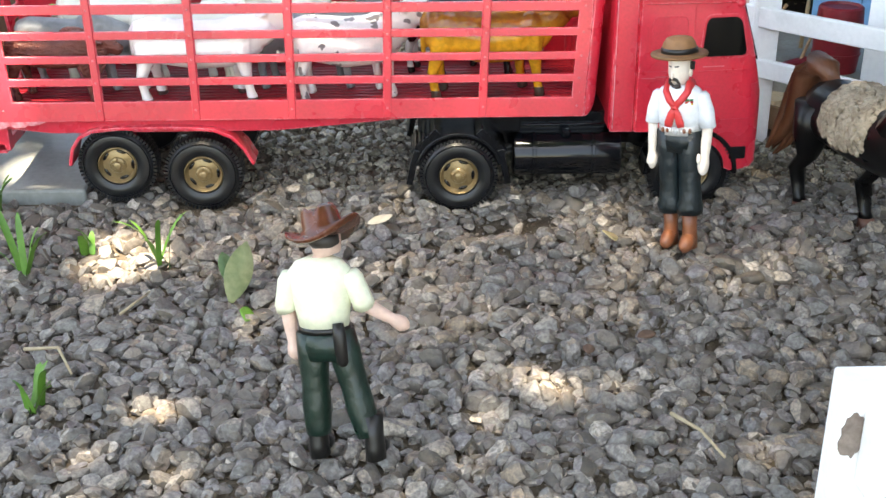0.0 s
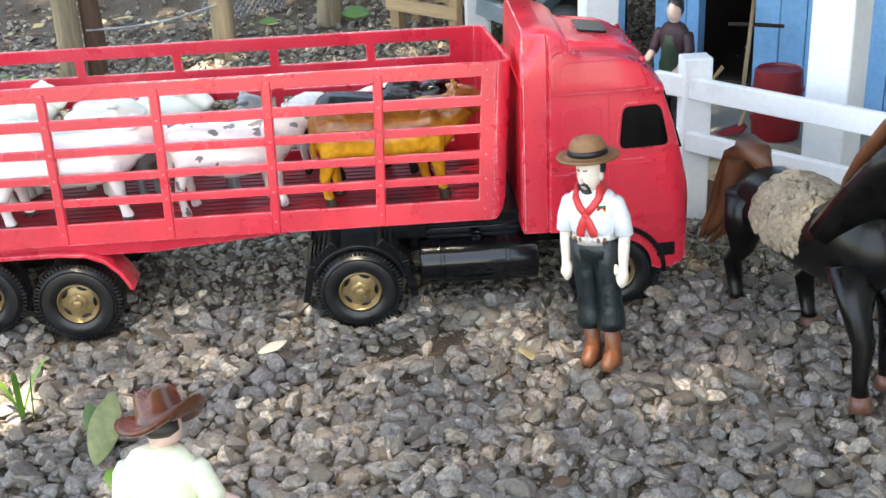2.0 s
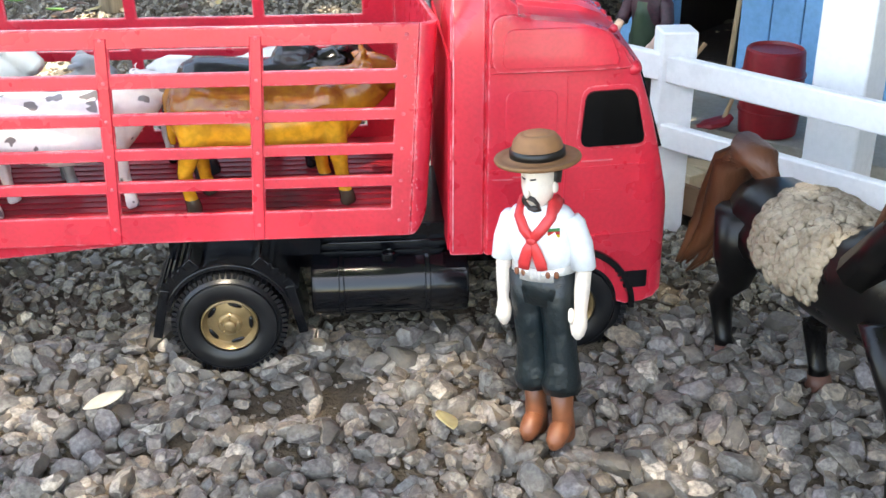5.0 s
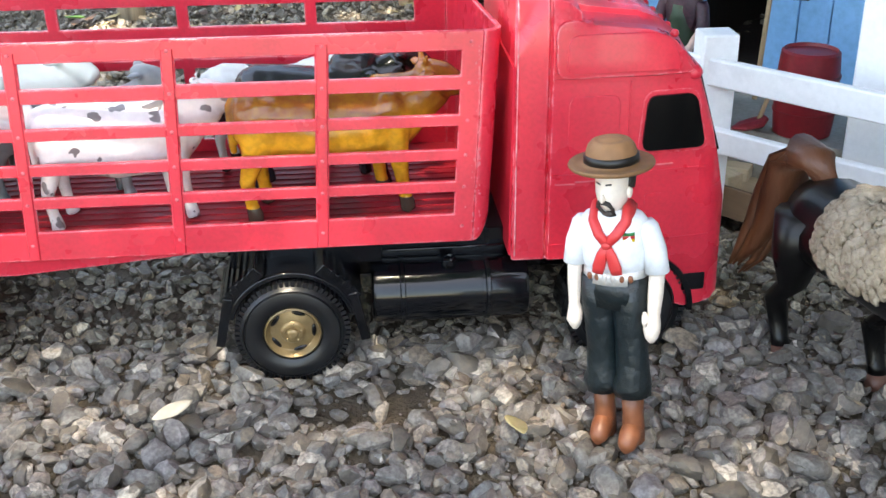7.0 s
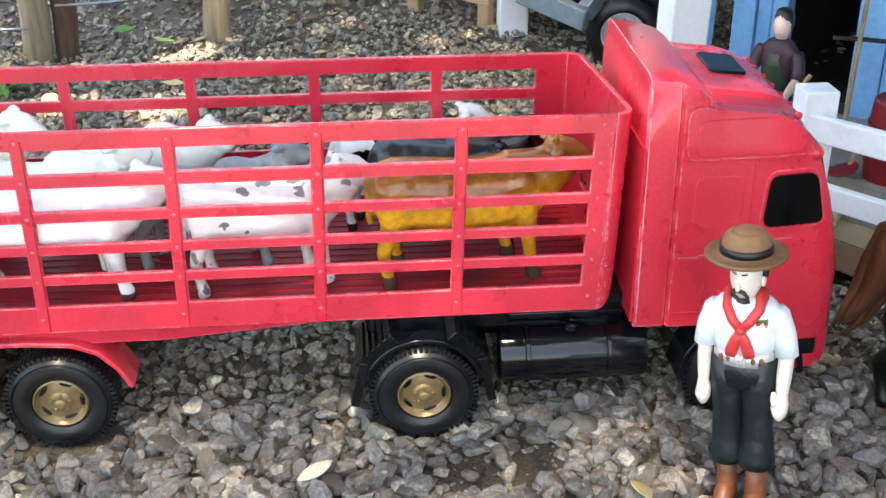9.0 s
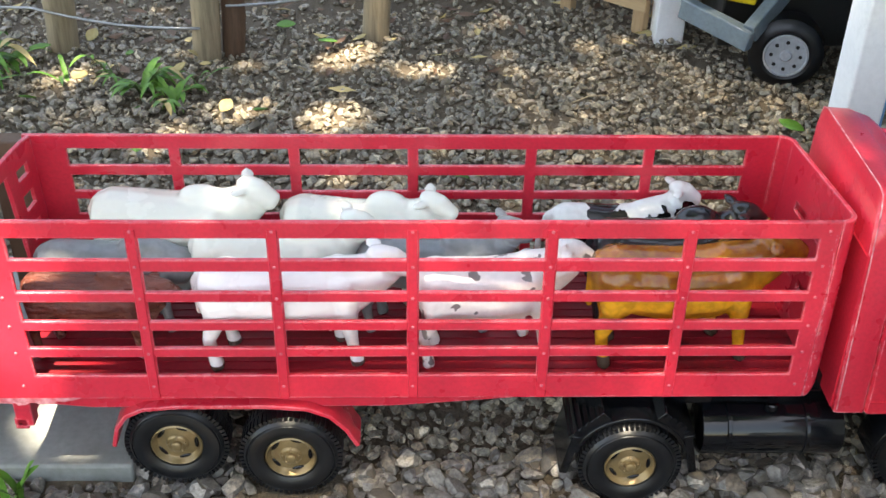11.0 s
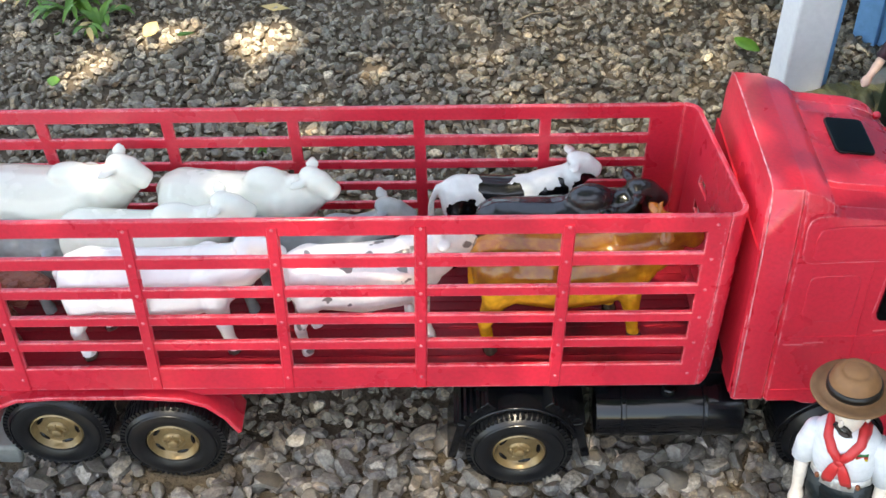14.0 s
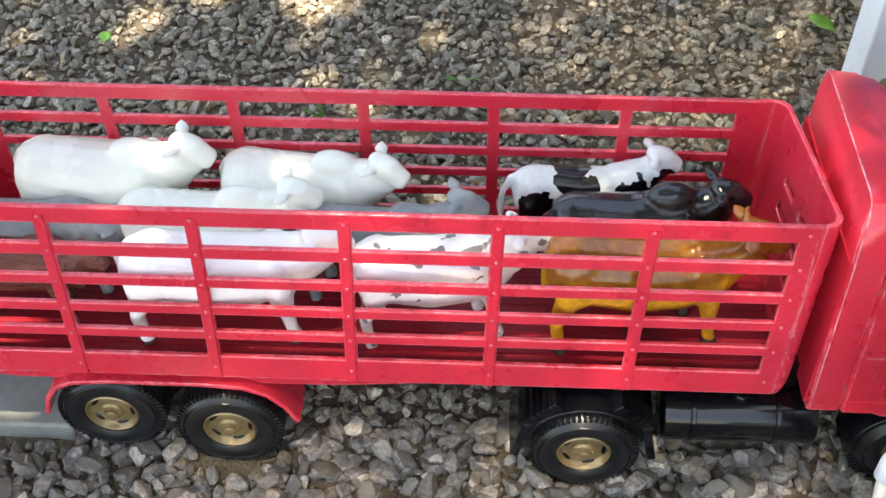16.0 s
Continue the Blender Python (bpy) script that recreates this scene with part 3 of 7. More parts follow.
def side_plate(bm, x0, x1, z0, z1, y0, flip, out, thick, round_by=0.004, slant=0.0, back_slant=None):
    """A rounded plate following the cab's side."""
    back_slant = slant if back_slant is None else back_slant
    h = z1 - z0
    round_by = min(round_by, h * 0.45)
    vs = sorted({0.0, h, *[c for k in (0.12, 0.4, 1.0) for c in (k * round_by, h - k * round_by)], *[h * k / 6 for k in range(2, 5)]})
    lo, hi, n = [], [], 12
    for v in vs:
        e = max(0.0, round_by - v, v - (h - round_by))
        cut = round_by - math.sqrt(max(0.0, round_by ** 2 - e ** 2))
        a, b = x0 + back_slant * v + cut, x1 + slant * v - cut
        rows = ([], [])
        for k in range(n + 1):
            x = a + (b - a) * k / n
            fl, sh, rf = cab_row(x)[:3]
            z = z0 + v * min(1.0, (rf - (rf - sh) * 0.16 - z0) / h)
            i = cab_at(x, z)
            rows[0].append(bm.verts.new((x, y0 + flip * (i + thick), z)))
            rows[1].append(bm.verts.new((x, y0 + flip * (i - out), z)))
        lo.append(rows[0]), hi.append(rows[1])
    m = len(vs) - 1
    for j in range(m):
        for k in range(n):
            bm.faces.new((hi[j][k], hi[j][k + 1], hi[j + 1][k + 1], hi[j + 1][k]))
            bm.faces.new((lo[j + 1][k], lo[j + 1][k + 1], lo[j][k + 1], lo[j][k]))
        for k in (0, n):
            bm.faces.new((lo[j][k], hi[j][k], hi[j + 1][k], lo[j + 1][k]))
    for k in range(n):
        for j in (0, m):
            bm.faces.new((lo[j][k], lo[j][k + 1], hi[j][k + 1], hi[j][k]))
    return bm


def build_truck():
    truck = thing("toy_truck", "red plastic toy cattle truck with slatted trailer standing on gravel", "toy truck")
    truck.matrix_basis = ROLL
    near_y, far_y = 0.0, WIDE
    # trailer
    side_panel("side_panel", near_y, 1, truck, BAYS)
    side_panel("side_panel", far_y, -1, truck, FAR_BAYS)
    bm = B()
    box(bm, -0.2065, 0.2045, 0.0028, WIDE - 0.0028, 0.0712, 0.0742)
    floor = part("trailer_floor", bm, REDSHADED, truck)
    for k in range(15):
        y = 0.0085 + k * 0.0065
        part("floor_rib", box(B(), -0.203, 0.203, y, y + 0.0014, 0.0742, 0.0748), REDSHADED, floor)
    # headboard towards the cab
    k = LEAN_IN * (Z_TOP - Z_BOT)
    us = lines([(0.26, 0.44), (0.56, 0.74)], 0, 1)
    holes = [(0.30, 0.36), (0.48, 0.54), (0.66, 0.72)]
    vs = lines(holes, 0, 1)
    w = lambda v: LEAN_IN * (Z_TOP - Z_BOT) * v

    def head(u, v, d):
        return (0.2060 + (0.0084 - 0.0082 * u) * v + d, w(v) + 0.0086 + u * (WIDE - 2 * w(v) - 0.0172), Z_BOT + 0.004 + v * (Z_TOP - Z_BOT - 0.004))

    part("headboard", cells(B(), us, vs, lambda i, j: not (hollow([(0.26, 0.44), (0.56, 0.74)], us, i) and hollow(holes, vs, j)), lambda u, v: head(u, v, 0), lambda u, v: head(u, v, -0.0024)), RED, truck, bevel=0.0005)
    for y0, flip in ((near_y, 1), (far_y, -1)):
        r = 0.0085

        def corner(a, v, d):
            kk = (v - Z_BOT) / (Z_TOP - Z_BOT)
            low = Z_BOT + 0.011 * math.sin(a) ** 2
            v = low + (v - Z_BOT) * (Z_TOP - low) / (Z_TOP - Z_BOT)
            x = 0.2000 * (1 + (SPREAD if flip > 0 else -0.01) * kk) + (r - d) * math.sin(a)
            y = LEAN_IN * (v - Z_BOT) + r - (r - d) * math.cos(a)
            return (x, y0 + flip * y, v)

        part("corner_post", cells(B(), [radians(9 * i) for i in range(11)], [Z_BOT, Z_TOP], lambda i, j: True, lambda a, v: corner(a, v, 0.0), lambda a, v: corner(a, v, 0.0026)), RED, truck, bevel=0.0005)
    # rear frame with its wide loading gate and narrow slots
    gate = [(0.3, 0.7)]
    cols, rows = [(0.08, 0.2), (0.8, 0.92)], [(0.2, 0.3), (0.4, 0.5), (0.6, 0.7), (0.8, 0.87)]
    us, vs = lines(gate + cols, 0, 1), lines(rows + [(0.08, 0.9)], 0, 1)

    def rear(u, v, d):
        sag = 0.004 * math.sin(math.pi * u) ** 2 * v
        return (-0.2082 - (0.0065 - 0.0085 * u) * v - 0.0068 * math.sin(math.pi * u ** 0.85) * v + d, w(v) + 0.0027 + u * (WIDE - 2 * w(v) - 0.0054), Z_BOT + v * (Z_TOP - Z_BOT - sag))

    def stands(i, j):
        c = (vs[j] + vs[j + 1]) / 2
        if hollow(gate, us, i):
            return not 0.08 < c < 0.9
        return not (hollow(cols, us, i) and hollow(rows, vs, j))

    part("rear_frame", cells(B(), us, vs, stands, lambda u, v: rear(u, v, 0), lambda u, v: rear(u, v, 0.0026)), RED, truck, bevel=0.0005)
    bm, edge = B(), []
    for i in range(25):
        x = -0.2108 + 0.0425 * i / 24
        drop = 0.0046 * (1 - (i / 24) ** 5) * (0.75 + 0.5 * noise.noise(Vector((i * 0.9, 0.3, 0)))) + 0.0002
        edge.append([bm.verts.new((x, y, z)) for y, z in ((0.0001, Z_BOT + 0.0004), (0.0023, Z_BOT + 0.0004), (0.0019, Z_BOT - drop), (0.0005, Z_BOT - drop))])
    for p, q in zip(edge, edge[1:]):
        for i in range(4):
            bm.faces.new((p[i], p[(i + 1) % 4], q[(i + 1) % 4], q[i]))
    bm.faces.new(edge[0]), bm.faces.new(edge[-1][::-1])
    part("torn_lip", bm, REDCHIP, truck, "ragged torn lower edge of the side")
    bm, rr = B(), random.Random(8)
    for _ in range(70):
        z = Z_BOT + 0.004 + (Z_TOP - Z_BOT - 0.008) * rr.random()
        x = (0.2005 + rr.gauss(0, 0.0018)) * (1 + SPREAD * (z - Z_BOT) / (Z_TOP - Z_BOT))
        r = rr.uniform(0.0002, 0.0007)
        ball(bm, (min(x, 0.2035), LEAN_IN * (z - Z_BOT) + 0.0002, z), r, 0.00035, r * rr.uniform(0.8, 2.4), 0, 6)
    part("scuff_specks", bm, REDWORN, truck, "pale scuff specks on the end panel", kind="stuff")
    # underframe
    bm = B()
    v = [bm.verts.new((x, y, z)) for y in (0.0045, WIDE - 0.0045) for x, z in ((-0.200, 0.0712), (0.205, 0.0712), (0.205, 0.0700), (0.092, 0.0672), (-0.01, 0.0585), (-0.165, 0.0580), (-0.200, 0.0620))]
    n = 7
    bm.faces.new(v[:n]), bm.faces.new(v[n:][::-1])
    for i in range(n):
        bm.faces.new((v[i], v[(i + 1) % n], v[n + (i + 1) % n], v[n + i]))
    part("underframe", bm, RED, truck, bevel=0.0008)
    bm = B()
    box(bm, -0.205, -0.196, 0.004, 0.012, 0.046, 0.0712)
    box(bm, -0.205, -0.196, WIDE - 0.012, WIDE - 0.004, 0.046, 0.0712)
    box(bm, -0.206, -0.199, 0.004, WIDE - 0.004, 0.044, 0.051)
    part("rear_bumper", bm, RED, truck, bevel=0.0006)
    for y0, y1 in ((-0.0015, 0.020), (WIDE - 0.020, WIDE + 0.0015)):
        bm = B()
        prof = [(-0.1565, 0.0365), (-0.1535, 0.0490), (-0.1475, 0.0575), (-0.138, 0.0622), (-0.12, 0.0640), (-0.075, 0.0640), (-0.054, 0.0622), (-0.042, 0.0570), (-0.0335, 0.0478), (-0.0275, 0.0365)]
        rows = []
        for i, (x, z) in enumerate(prof):
            a, b = prof[max(i - 1, 0)], prof[min(i + 1, len(prof) - 1)]
            t = Vector((b[0] - a[0], 0, b[1] - a[1])).normalized()
            nx, nz = t.z * 0.0024, -t.x * 0.0024
            rows.append([bm.verts.new(c) for c in ((x, y0, z), (x, y1, z), (x + nx, y1, z + nz), (x + nx, y0, z + nz))])
        for p, q in zip(rows, rows[1:]):
            for i in range(4):
                bm.faces.new((p[i], p[(i + 1) % 4], q[(i + 1) % 4], q[i]))
        bm.faces.new(rows[0]), bm.faces.new(rows[-1][::-1])
        part("mudguard", bm, RED, truck, "curved red plastic mudguard over the twin wheels", bevel=0.0005)
        bm = B()
        ys = (y0 + 0.0075, y1 - 0.0075)
        box(bm, -0.150, -0.044, min(ys), max(ys), 0.0610, 0.0705)
        part("mudguard_bracket", bm, RED, truck)
    for x, z, big, out in ((-0.1234, 0.0352, 0.0268, -0.0015), (-0.0641, 0.0287, 0.0268, 0.001), (0.1138, 0.0282, 0.0268, 0.0085), (0.2770, 0.0255, 0.0295, -0.0015)):
        wheel(truck, x, z, -out, 1, big)
        wheel(truck, x, z, WIDE + out, -1, big)
        bm = B()
        lathe(bm, [(0.003, 0.015), (0.003, WIDE - 0.015)], (x, 0, z), "y", 12)
        part("axle", bm, BLACK, truck)
    # tractor chassis
    part("chassis_rail", box(B(), 0.088, 0.30, 0.032, 0.042, 0.036, 0.060), BLACK, truck, bevel=0.0006)
    part("chassis_rail", box(B(), 0.088, 0.30, WIDE - 0.042, WIDE - 0.032, 0.036, 0.060), BLACK, truck, bevel=0.0006)
    part("coupling_deck", box(B(), 0.086, 0.158, 0.012, WIDE - 0.012, 0.053, 0.0685), BLACK, truck, bevel=0.0006)
    part("catwalk", box(B(), 0.158, 0.224, 0.022, WIDE - 0.022, 0.052, 0.0640), BLACK, truck, bevel=0.0006)
    for x in (0.165, 0.176, 0.187, 0.198, 0.209):
        part("catwalk_rib", box(B(), x, x + 0.002, 0.0205, WIDE - 0.0205, 0.0535, 0.0625), BLACK, truck)
    for y0, y1 in ((-0.0065, 0.026), (WIDE - 0.026, WIDE + 0.0065)):
        guard = part("drive_mudguard", arch(B(), 0.1138, 0.0282, 0.0282, 0.0306, 14, 166, y0, y1, 20), BLACK, truck, bevel=0.0004)
        for s in (-1, 1):
            a = radians(90 + s * 44)
            part("guard_shoulder", box(B(), -0.0120, 0.0120, y0 + 0.0008, y1, -0.0034, 0.0030, 0, pose(0.1138 + 0.0326 * math.cos(a), 0, 0.0282 + 0.0326 * math.sin(a), 0, 90 - math.degrees(a), 0)), BLACK, guard, bevel=0.0004)
            part("mud_flap", box(B(), -0.0022, 0.0022, y0, y1, -0.013, 0.013, 0, pose(0.1138 + s * 0.0318, 0, 0.0337, 0, s * -12, 0)), BLACK, guard, bevel=0.0004)
        for s in (-1, 1):
            for i in range(6):
                a = radians(90 + s * (28 + i * 6.5))
                bm = B()
                m = pose(0.1138 + 0.0340 * math.cos(a), 0, 0.0282 + 0.0340 * math.sin(a), 0, 90 - math.degrees(a), 0)
                box(bm, -0.0009, 0.0009, y0 + 0.0002, y1 - 0.0002, -0.0006, 0.0030, 0, m)
                part("mudguard_rib", bm, BLACK, guard)
    for yc, flip in ((0.0150, 1), (WIDE - 0.0150, -1)):
        bm = B()
        lathe(bm, [(0.0128, 0.1525), (0.0152, 0.1532), (0.0156, 0.1547), (0.0156, 0.2265), (0.0152, 0.2280), (0.0128, 0.2286)], (0, yc, 0.0358), "x", 36)
        for x in (0.167, 0.2085):
            lathe(bm, [(0.0156, x - 0.0014), (0.0165, x - 0.0009), (0.0165, x + 0.0009), (0.0156, x + 0.0014)], (0, yc, 0.0358), "x", 36)
        tank = part("fuel_tank", bm, BLACK, truck, "glossy black cylindrical fuel tank", smooth="auto")
        bm = B()
        lathe(bm, [(0.0036, 0.0), (0.0036, 0.0030), (0.0030, 0.0037), (0.0022, 0.0037), (0.0020, 0.0031), (0.0004, 0.0031)], (0.1900, yc - flip * 0.004, 0.0508), "z", 18)
        part("tank_cap", bm, BLACK, tank, smooth="auto")
        bm = B()
        box(bm, 0.156, 0.2185, min(yc + flip * 0.004, yc + flip * 0.02), max(yc + flip * 0.004, yc + flip * 0.02), 0.044, 0.0560)
        part("tank_bracket", bm, BLACK, truck, bevel=0.0008)
    # cab shell
    bm = B()
    rings = []
    for x, fl, sh, rf, i0, i1, i2 in CAB:
        step = 0.0030 if 0.2495 < x < 0.3 else 0.0
        half = [(i0, fl), (i0 + (i1 - i0) * 0.5, (fl + sh) / 2), (i1, sh), (i1 + (i2 - i1) * 0.45, sh + (rf - sh) * 0.72), (i2, rf - (rf - sh) * 0.06 - step), (i2 + 0.006, rf - step), (0.0272, rf - step * 0.7), (0.0292, rf)]
        loop = [(y, z) for y, z in half] + [(WIDE - y, z) for y, z in half[::-1]]
        rings.append([bm.verts.new((x, y, z)) for y, z in loop])
    n = len(rings[0])
    for p, q in zip(rings, rings[1:]):
        for i in range(n):
            bm.faces.new((p[i], p[(i + 1) % n], q[(i + 1) % n], q[i]))
    bm.faces.new(rings[0]), bm.faces.new(rings[-1][::-1])
    cab = part("cab", bm, RED, truck, bevel=0.0012)
    x, fl, sh, rf, i0, i1, i2 = CAB[1]
    half = [(i0, fl + 0.002), (i0 + (i1 - i0) * 0.5, (fl + sh) / 2), (i1, sh), (i1 + (i2 - i1) * 0.45, sh + (rf - sh) * 0.72), (i2, rf - (rf - sh) * 0.06), (i2 + 0.006, rf), (WIDE / 2, rf)]
    bend = half + [(WIDE - y, z) for y, z in half[:-1][::-1]]
    bead = []
    for (ya, za), (yb, zb) in zip(bend, bend[1:]):
        for k in range(8):
            u = k / 8
            y, z = ya + (yb - ya) * u, za + (zb - za) * u
            bead.append(((x - 0.0002, y, z), 0.00036 + 0.00018 * noise.noise(Vector((y * 260, z * 260, 1.5)))))
    part("back_plate", box(B(), 0.2180, 0.2192, 0.0050, WIDE - 0.0050, 0.0570, 0.1500), REDMATT, cab, "dull red cab back")
    part("moulding_seam", tube(B(), bead, 6, ref=(1, 0, 0)), REDCHIP, cab, "chipped pale moulding seam", smooth=True)
    for y0, flip in ((0.0, 1), (WIDE, -1)):
        part("door_window", side_plate(B(), 0.2788, 0.3105, 0.1085, 0.1345, y0, flip, 0.0016, 0.002, 0.004, -0.24, 0.08), WINDOW, cab, "glossy black window")
        bm = B()
        side_plate(bm, 0.2768, 0.3125, 0.1065, 0.1367, y0, flip, 0.0002, 0.002, 0.005, -0.24, 0.08)
        part("window_surround", bm, RED, cab)
        part("side_fairing", side_plate(B(), 0.2372, 0.3035, 0.1446, 0.1700, y0, flip, 0.0024, 0.006, 0.0055, -0.30, 0.0), RED, cab, bevel=0.0014)
        part("fairing_panel", side_plate(B(), 0.2415, 0.2968, 0.1466, 0.1640, y0, flip, 0.0031, 0.004, 0.0042, -0.30, 0.08), REDPLAIN, cab, bevel=0.0006)
        part("rear_quarter_panel", side_plate(B(), 0.2440, 0.2680, 0.1080, 0.1355, y0, flip, 0.0005, 0.002, 0.004), REDPLAIN, cab, bevel=0.0005)
        part("waist_line", side_plate(B(), 0.2370, 0.3120, 0.0975, 0.0985, y0, flip, 0.0006, 0.002, 0.0004, 0.0), REDPLAIN, cab)
        part("sill_line", side_plate(B(), 0.2370, 0.3160, 0.0630, 0.0638, y0, flip, 0.0006, 0.002, 0.0003, 0.0), REDPLAIN, cab)
        part("cornice", side_plate(B(), 0.2366, 0.3040, 0.1420, 0.1440, y0, flip, 0.0009, 0.002, 0.0008, 0.0), REDPLAIN, cab)
        part("cornice", side_plate(B(), 0.2366, 0.3020, 0.1455, 0.1468, y0, flip, 0.0007, 0.002, 0.0006, 0.0), REDPLAIN, cab)
        part("door_seam", side_plate(B(), 0.2722, 0.2730, 0.0650, 0.1415, y0, flip, 0.0005, 0.002, 0.0003, 0.0), REDPLAIN, cab)
        for x0, x1, z in ((0.2385, 0.2480, 0.0935), (0.2480, 0.2575, 0.0945), (0.2800, 0.2950, 0.1010)):
            part("scratch", side_plate(B(), x0, x1, z, z + 0.0005, y0, flip, 0.0007, 0.002, 0.0002, 0.0), REDWORN, cab, "pale scratch")
        part("badge_plate", side_plate(B(), 0.2820, 0.2900, 0.0820, 0.0870, y0, flip, 0.0006, 0.002, 0.0008, 0.0), REDPLAIN, cab)
        part("step_recess", side_plate(B(), 0.3040, 0.3158, 0.0346, 0.0434, y0, flip, 0.0003, 0.002, 0.001), BLACK, cab)
        bm = B()
        arch(bm, 0.2770, 0.0255, 0.0300, 0.0330, -2, 182, y0 - 0.0012 if flip > 0 else y0 - 0.02, y0 + 0.02 if flip > 0 else y0 + 0.0012, 20)
        part("wheel_arch", bm, BLACK, cab, bevel=0.0004)
    bm, ring = B(), []
    for cx, cy, a0 in ((0.2795, 0.079, 0), (0.2605, 0.079, 90), (0.2605, 0.051, 180), (0.2795, 0.051, 270)):
        for k in range(5):
            a, r = radians(a0 + 22.5 * k), 0.0026
            ring.append((cx - math.copysign(r, cx - 0.27) + r * math.cos(a), cy - math.copysign(r, cy - 0.065) + r * math.sin(a)))
    lo, hi = [[bm.verts.new((x, y, z)) for x, y in ring] for z in (0.1660, 0.1704)]
    bm.faces.new(hi), bm.faces.new(lo[::-1])
    for k in range(len(ring)):
        bm.faces.new((lo[k], lo[(k + 1) % len(ring)], hi[(k + 1) % len(ring)], hi[k]))
    hatch = part("roof_hatch", bm, WINDOW, cab, "dark roof hatch", bevel=0.0006)
    hatch.matrix_basis = pose(0.27, 0.066, 0.1690, 0, 6.5, 0) @ pose(-0.27, -0.065, -0.1690)
    bm = tube(B(), [((0.3030, y, 0.1440 - 0.0012 * (y - WIDE / 2) ** 2 / 0.0025), r, r * 0.8) for y, r in ((0.0085, 0.0012), (0.0092, 0.0030), (0.0110, 0.0042), (0.016, 0.0046), (WIDE / 2, 0.0048), (WIDE - 0.016, 0.0046), (WIDE - 0.0110, 0.0042), (WIDE - 0.0092, 0.0030), (WIDE - 0.0085, 0.0012))], 14)
    part("sun_visor", bm, RED, cab, smooth=True)
    for k in range(7):
        bm = B()
        y = 0.018 + k * (WIDE - 0.036) / 6
        ball(bm, (0.2942, y, 0.1598), 0.0022, 0.0019, 0.0020, 0, 10)
        part("marker_light", bm, REDPLAIN, cab, smooth=True)
    bm = B()
    v = [bm.verts.new(c) for c in ((0.3080, 0.018, 0.143), (0.3080, WIDE - 0.018, 0.143), (0.3215, WIDE - 0.018, 0.102), (0.3215, 0.018, 0.102), (0.302, 0.018, 0.141), (0.302, WIDE - 0.018, 0.141), (0.316, WIDE - 0.018, 0.101), (0.316, 0.018, 0.101))]
    for q in ((0, 1, 2, 3), (7, 6, 5, 4), (0, 4, 5, 1), (1, 5, 6, 2), (2, 6, 7, 3), (3, 7, 4, 0)):
        bm.faces.new([v[i] for i in q])
    part("windscreen", bm, WINDOW, cab, "black windscreen")
    for k in range(4):
        bm = B()
        box(bm, 0.3245, 0.3280, 0.03, WIDE - 0.03, 0.040 + k * 0.008, 0.044 + k * 0.008)
        part("grille_bar", bm, BLACK, cab)
    return truck


build_truck()


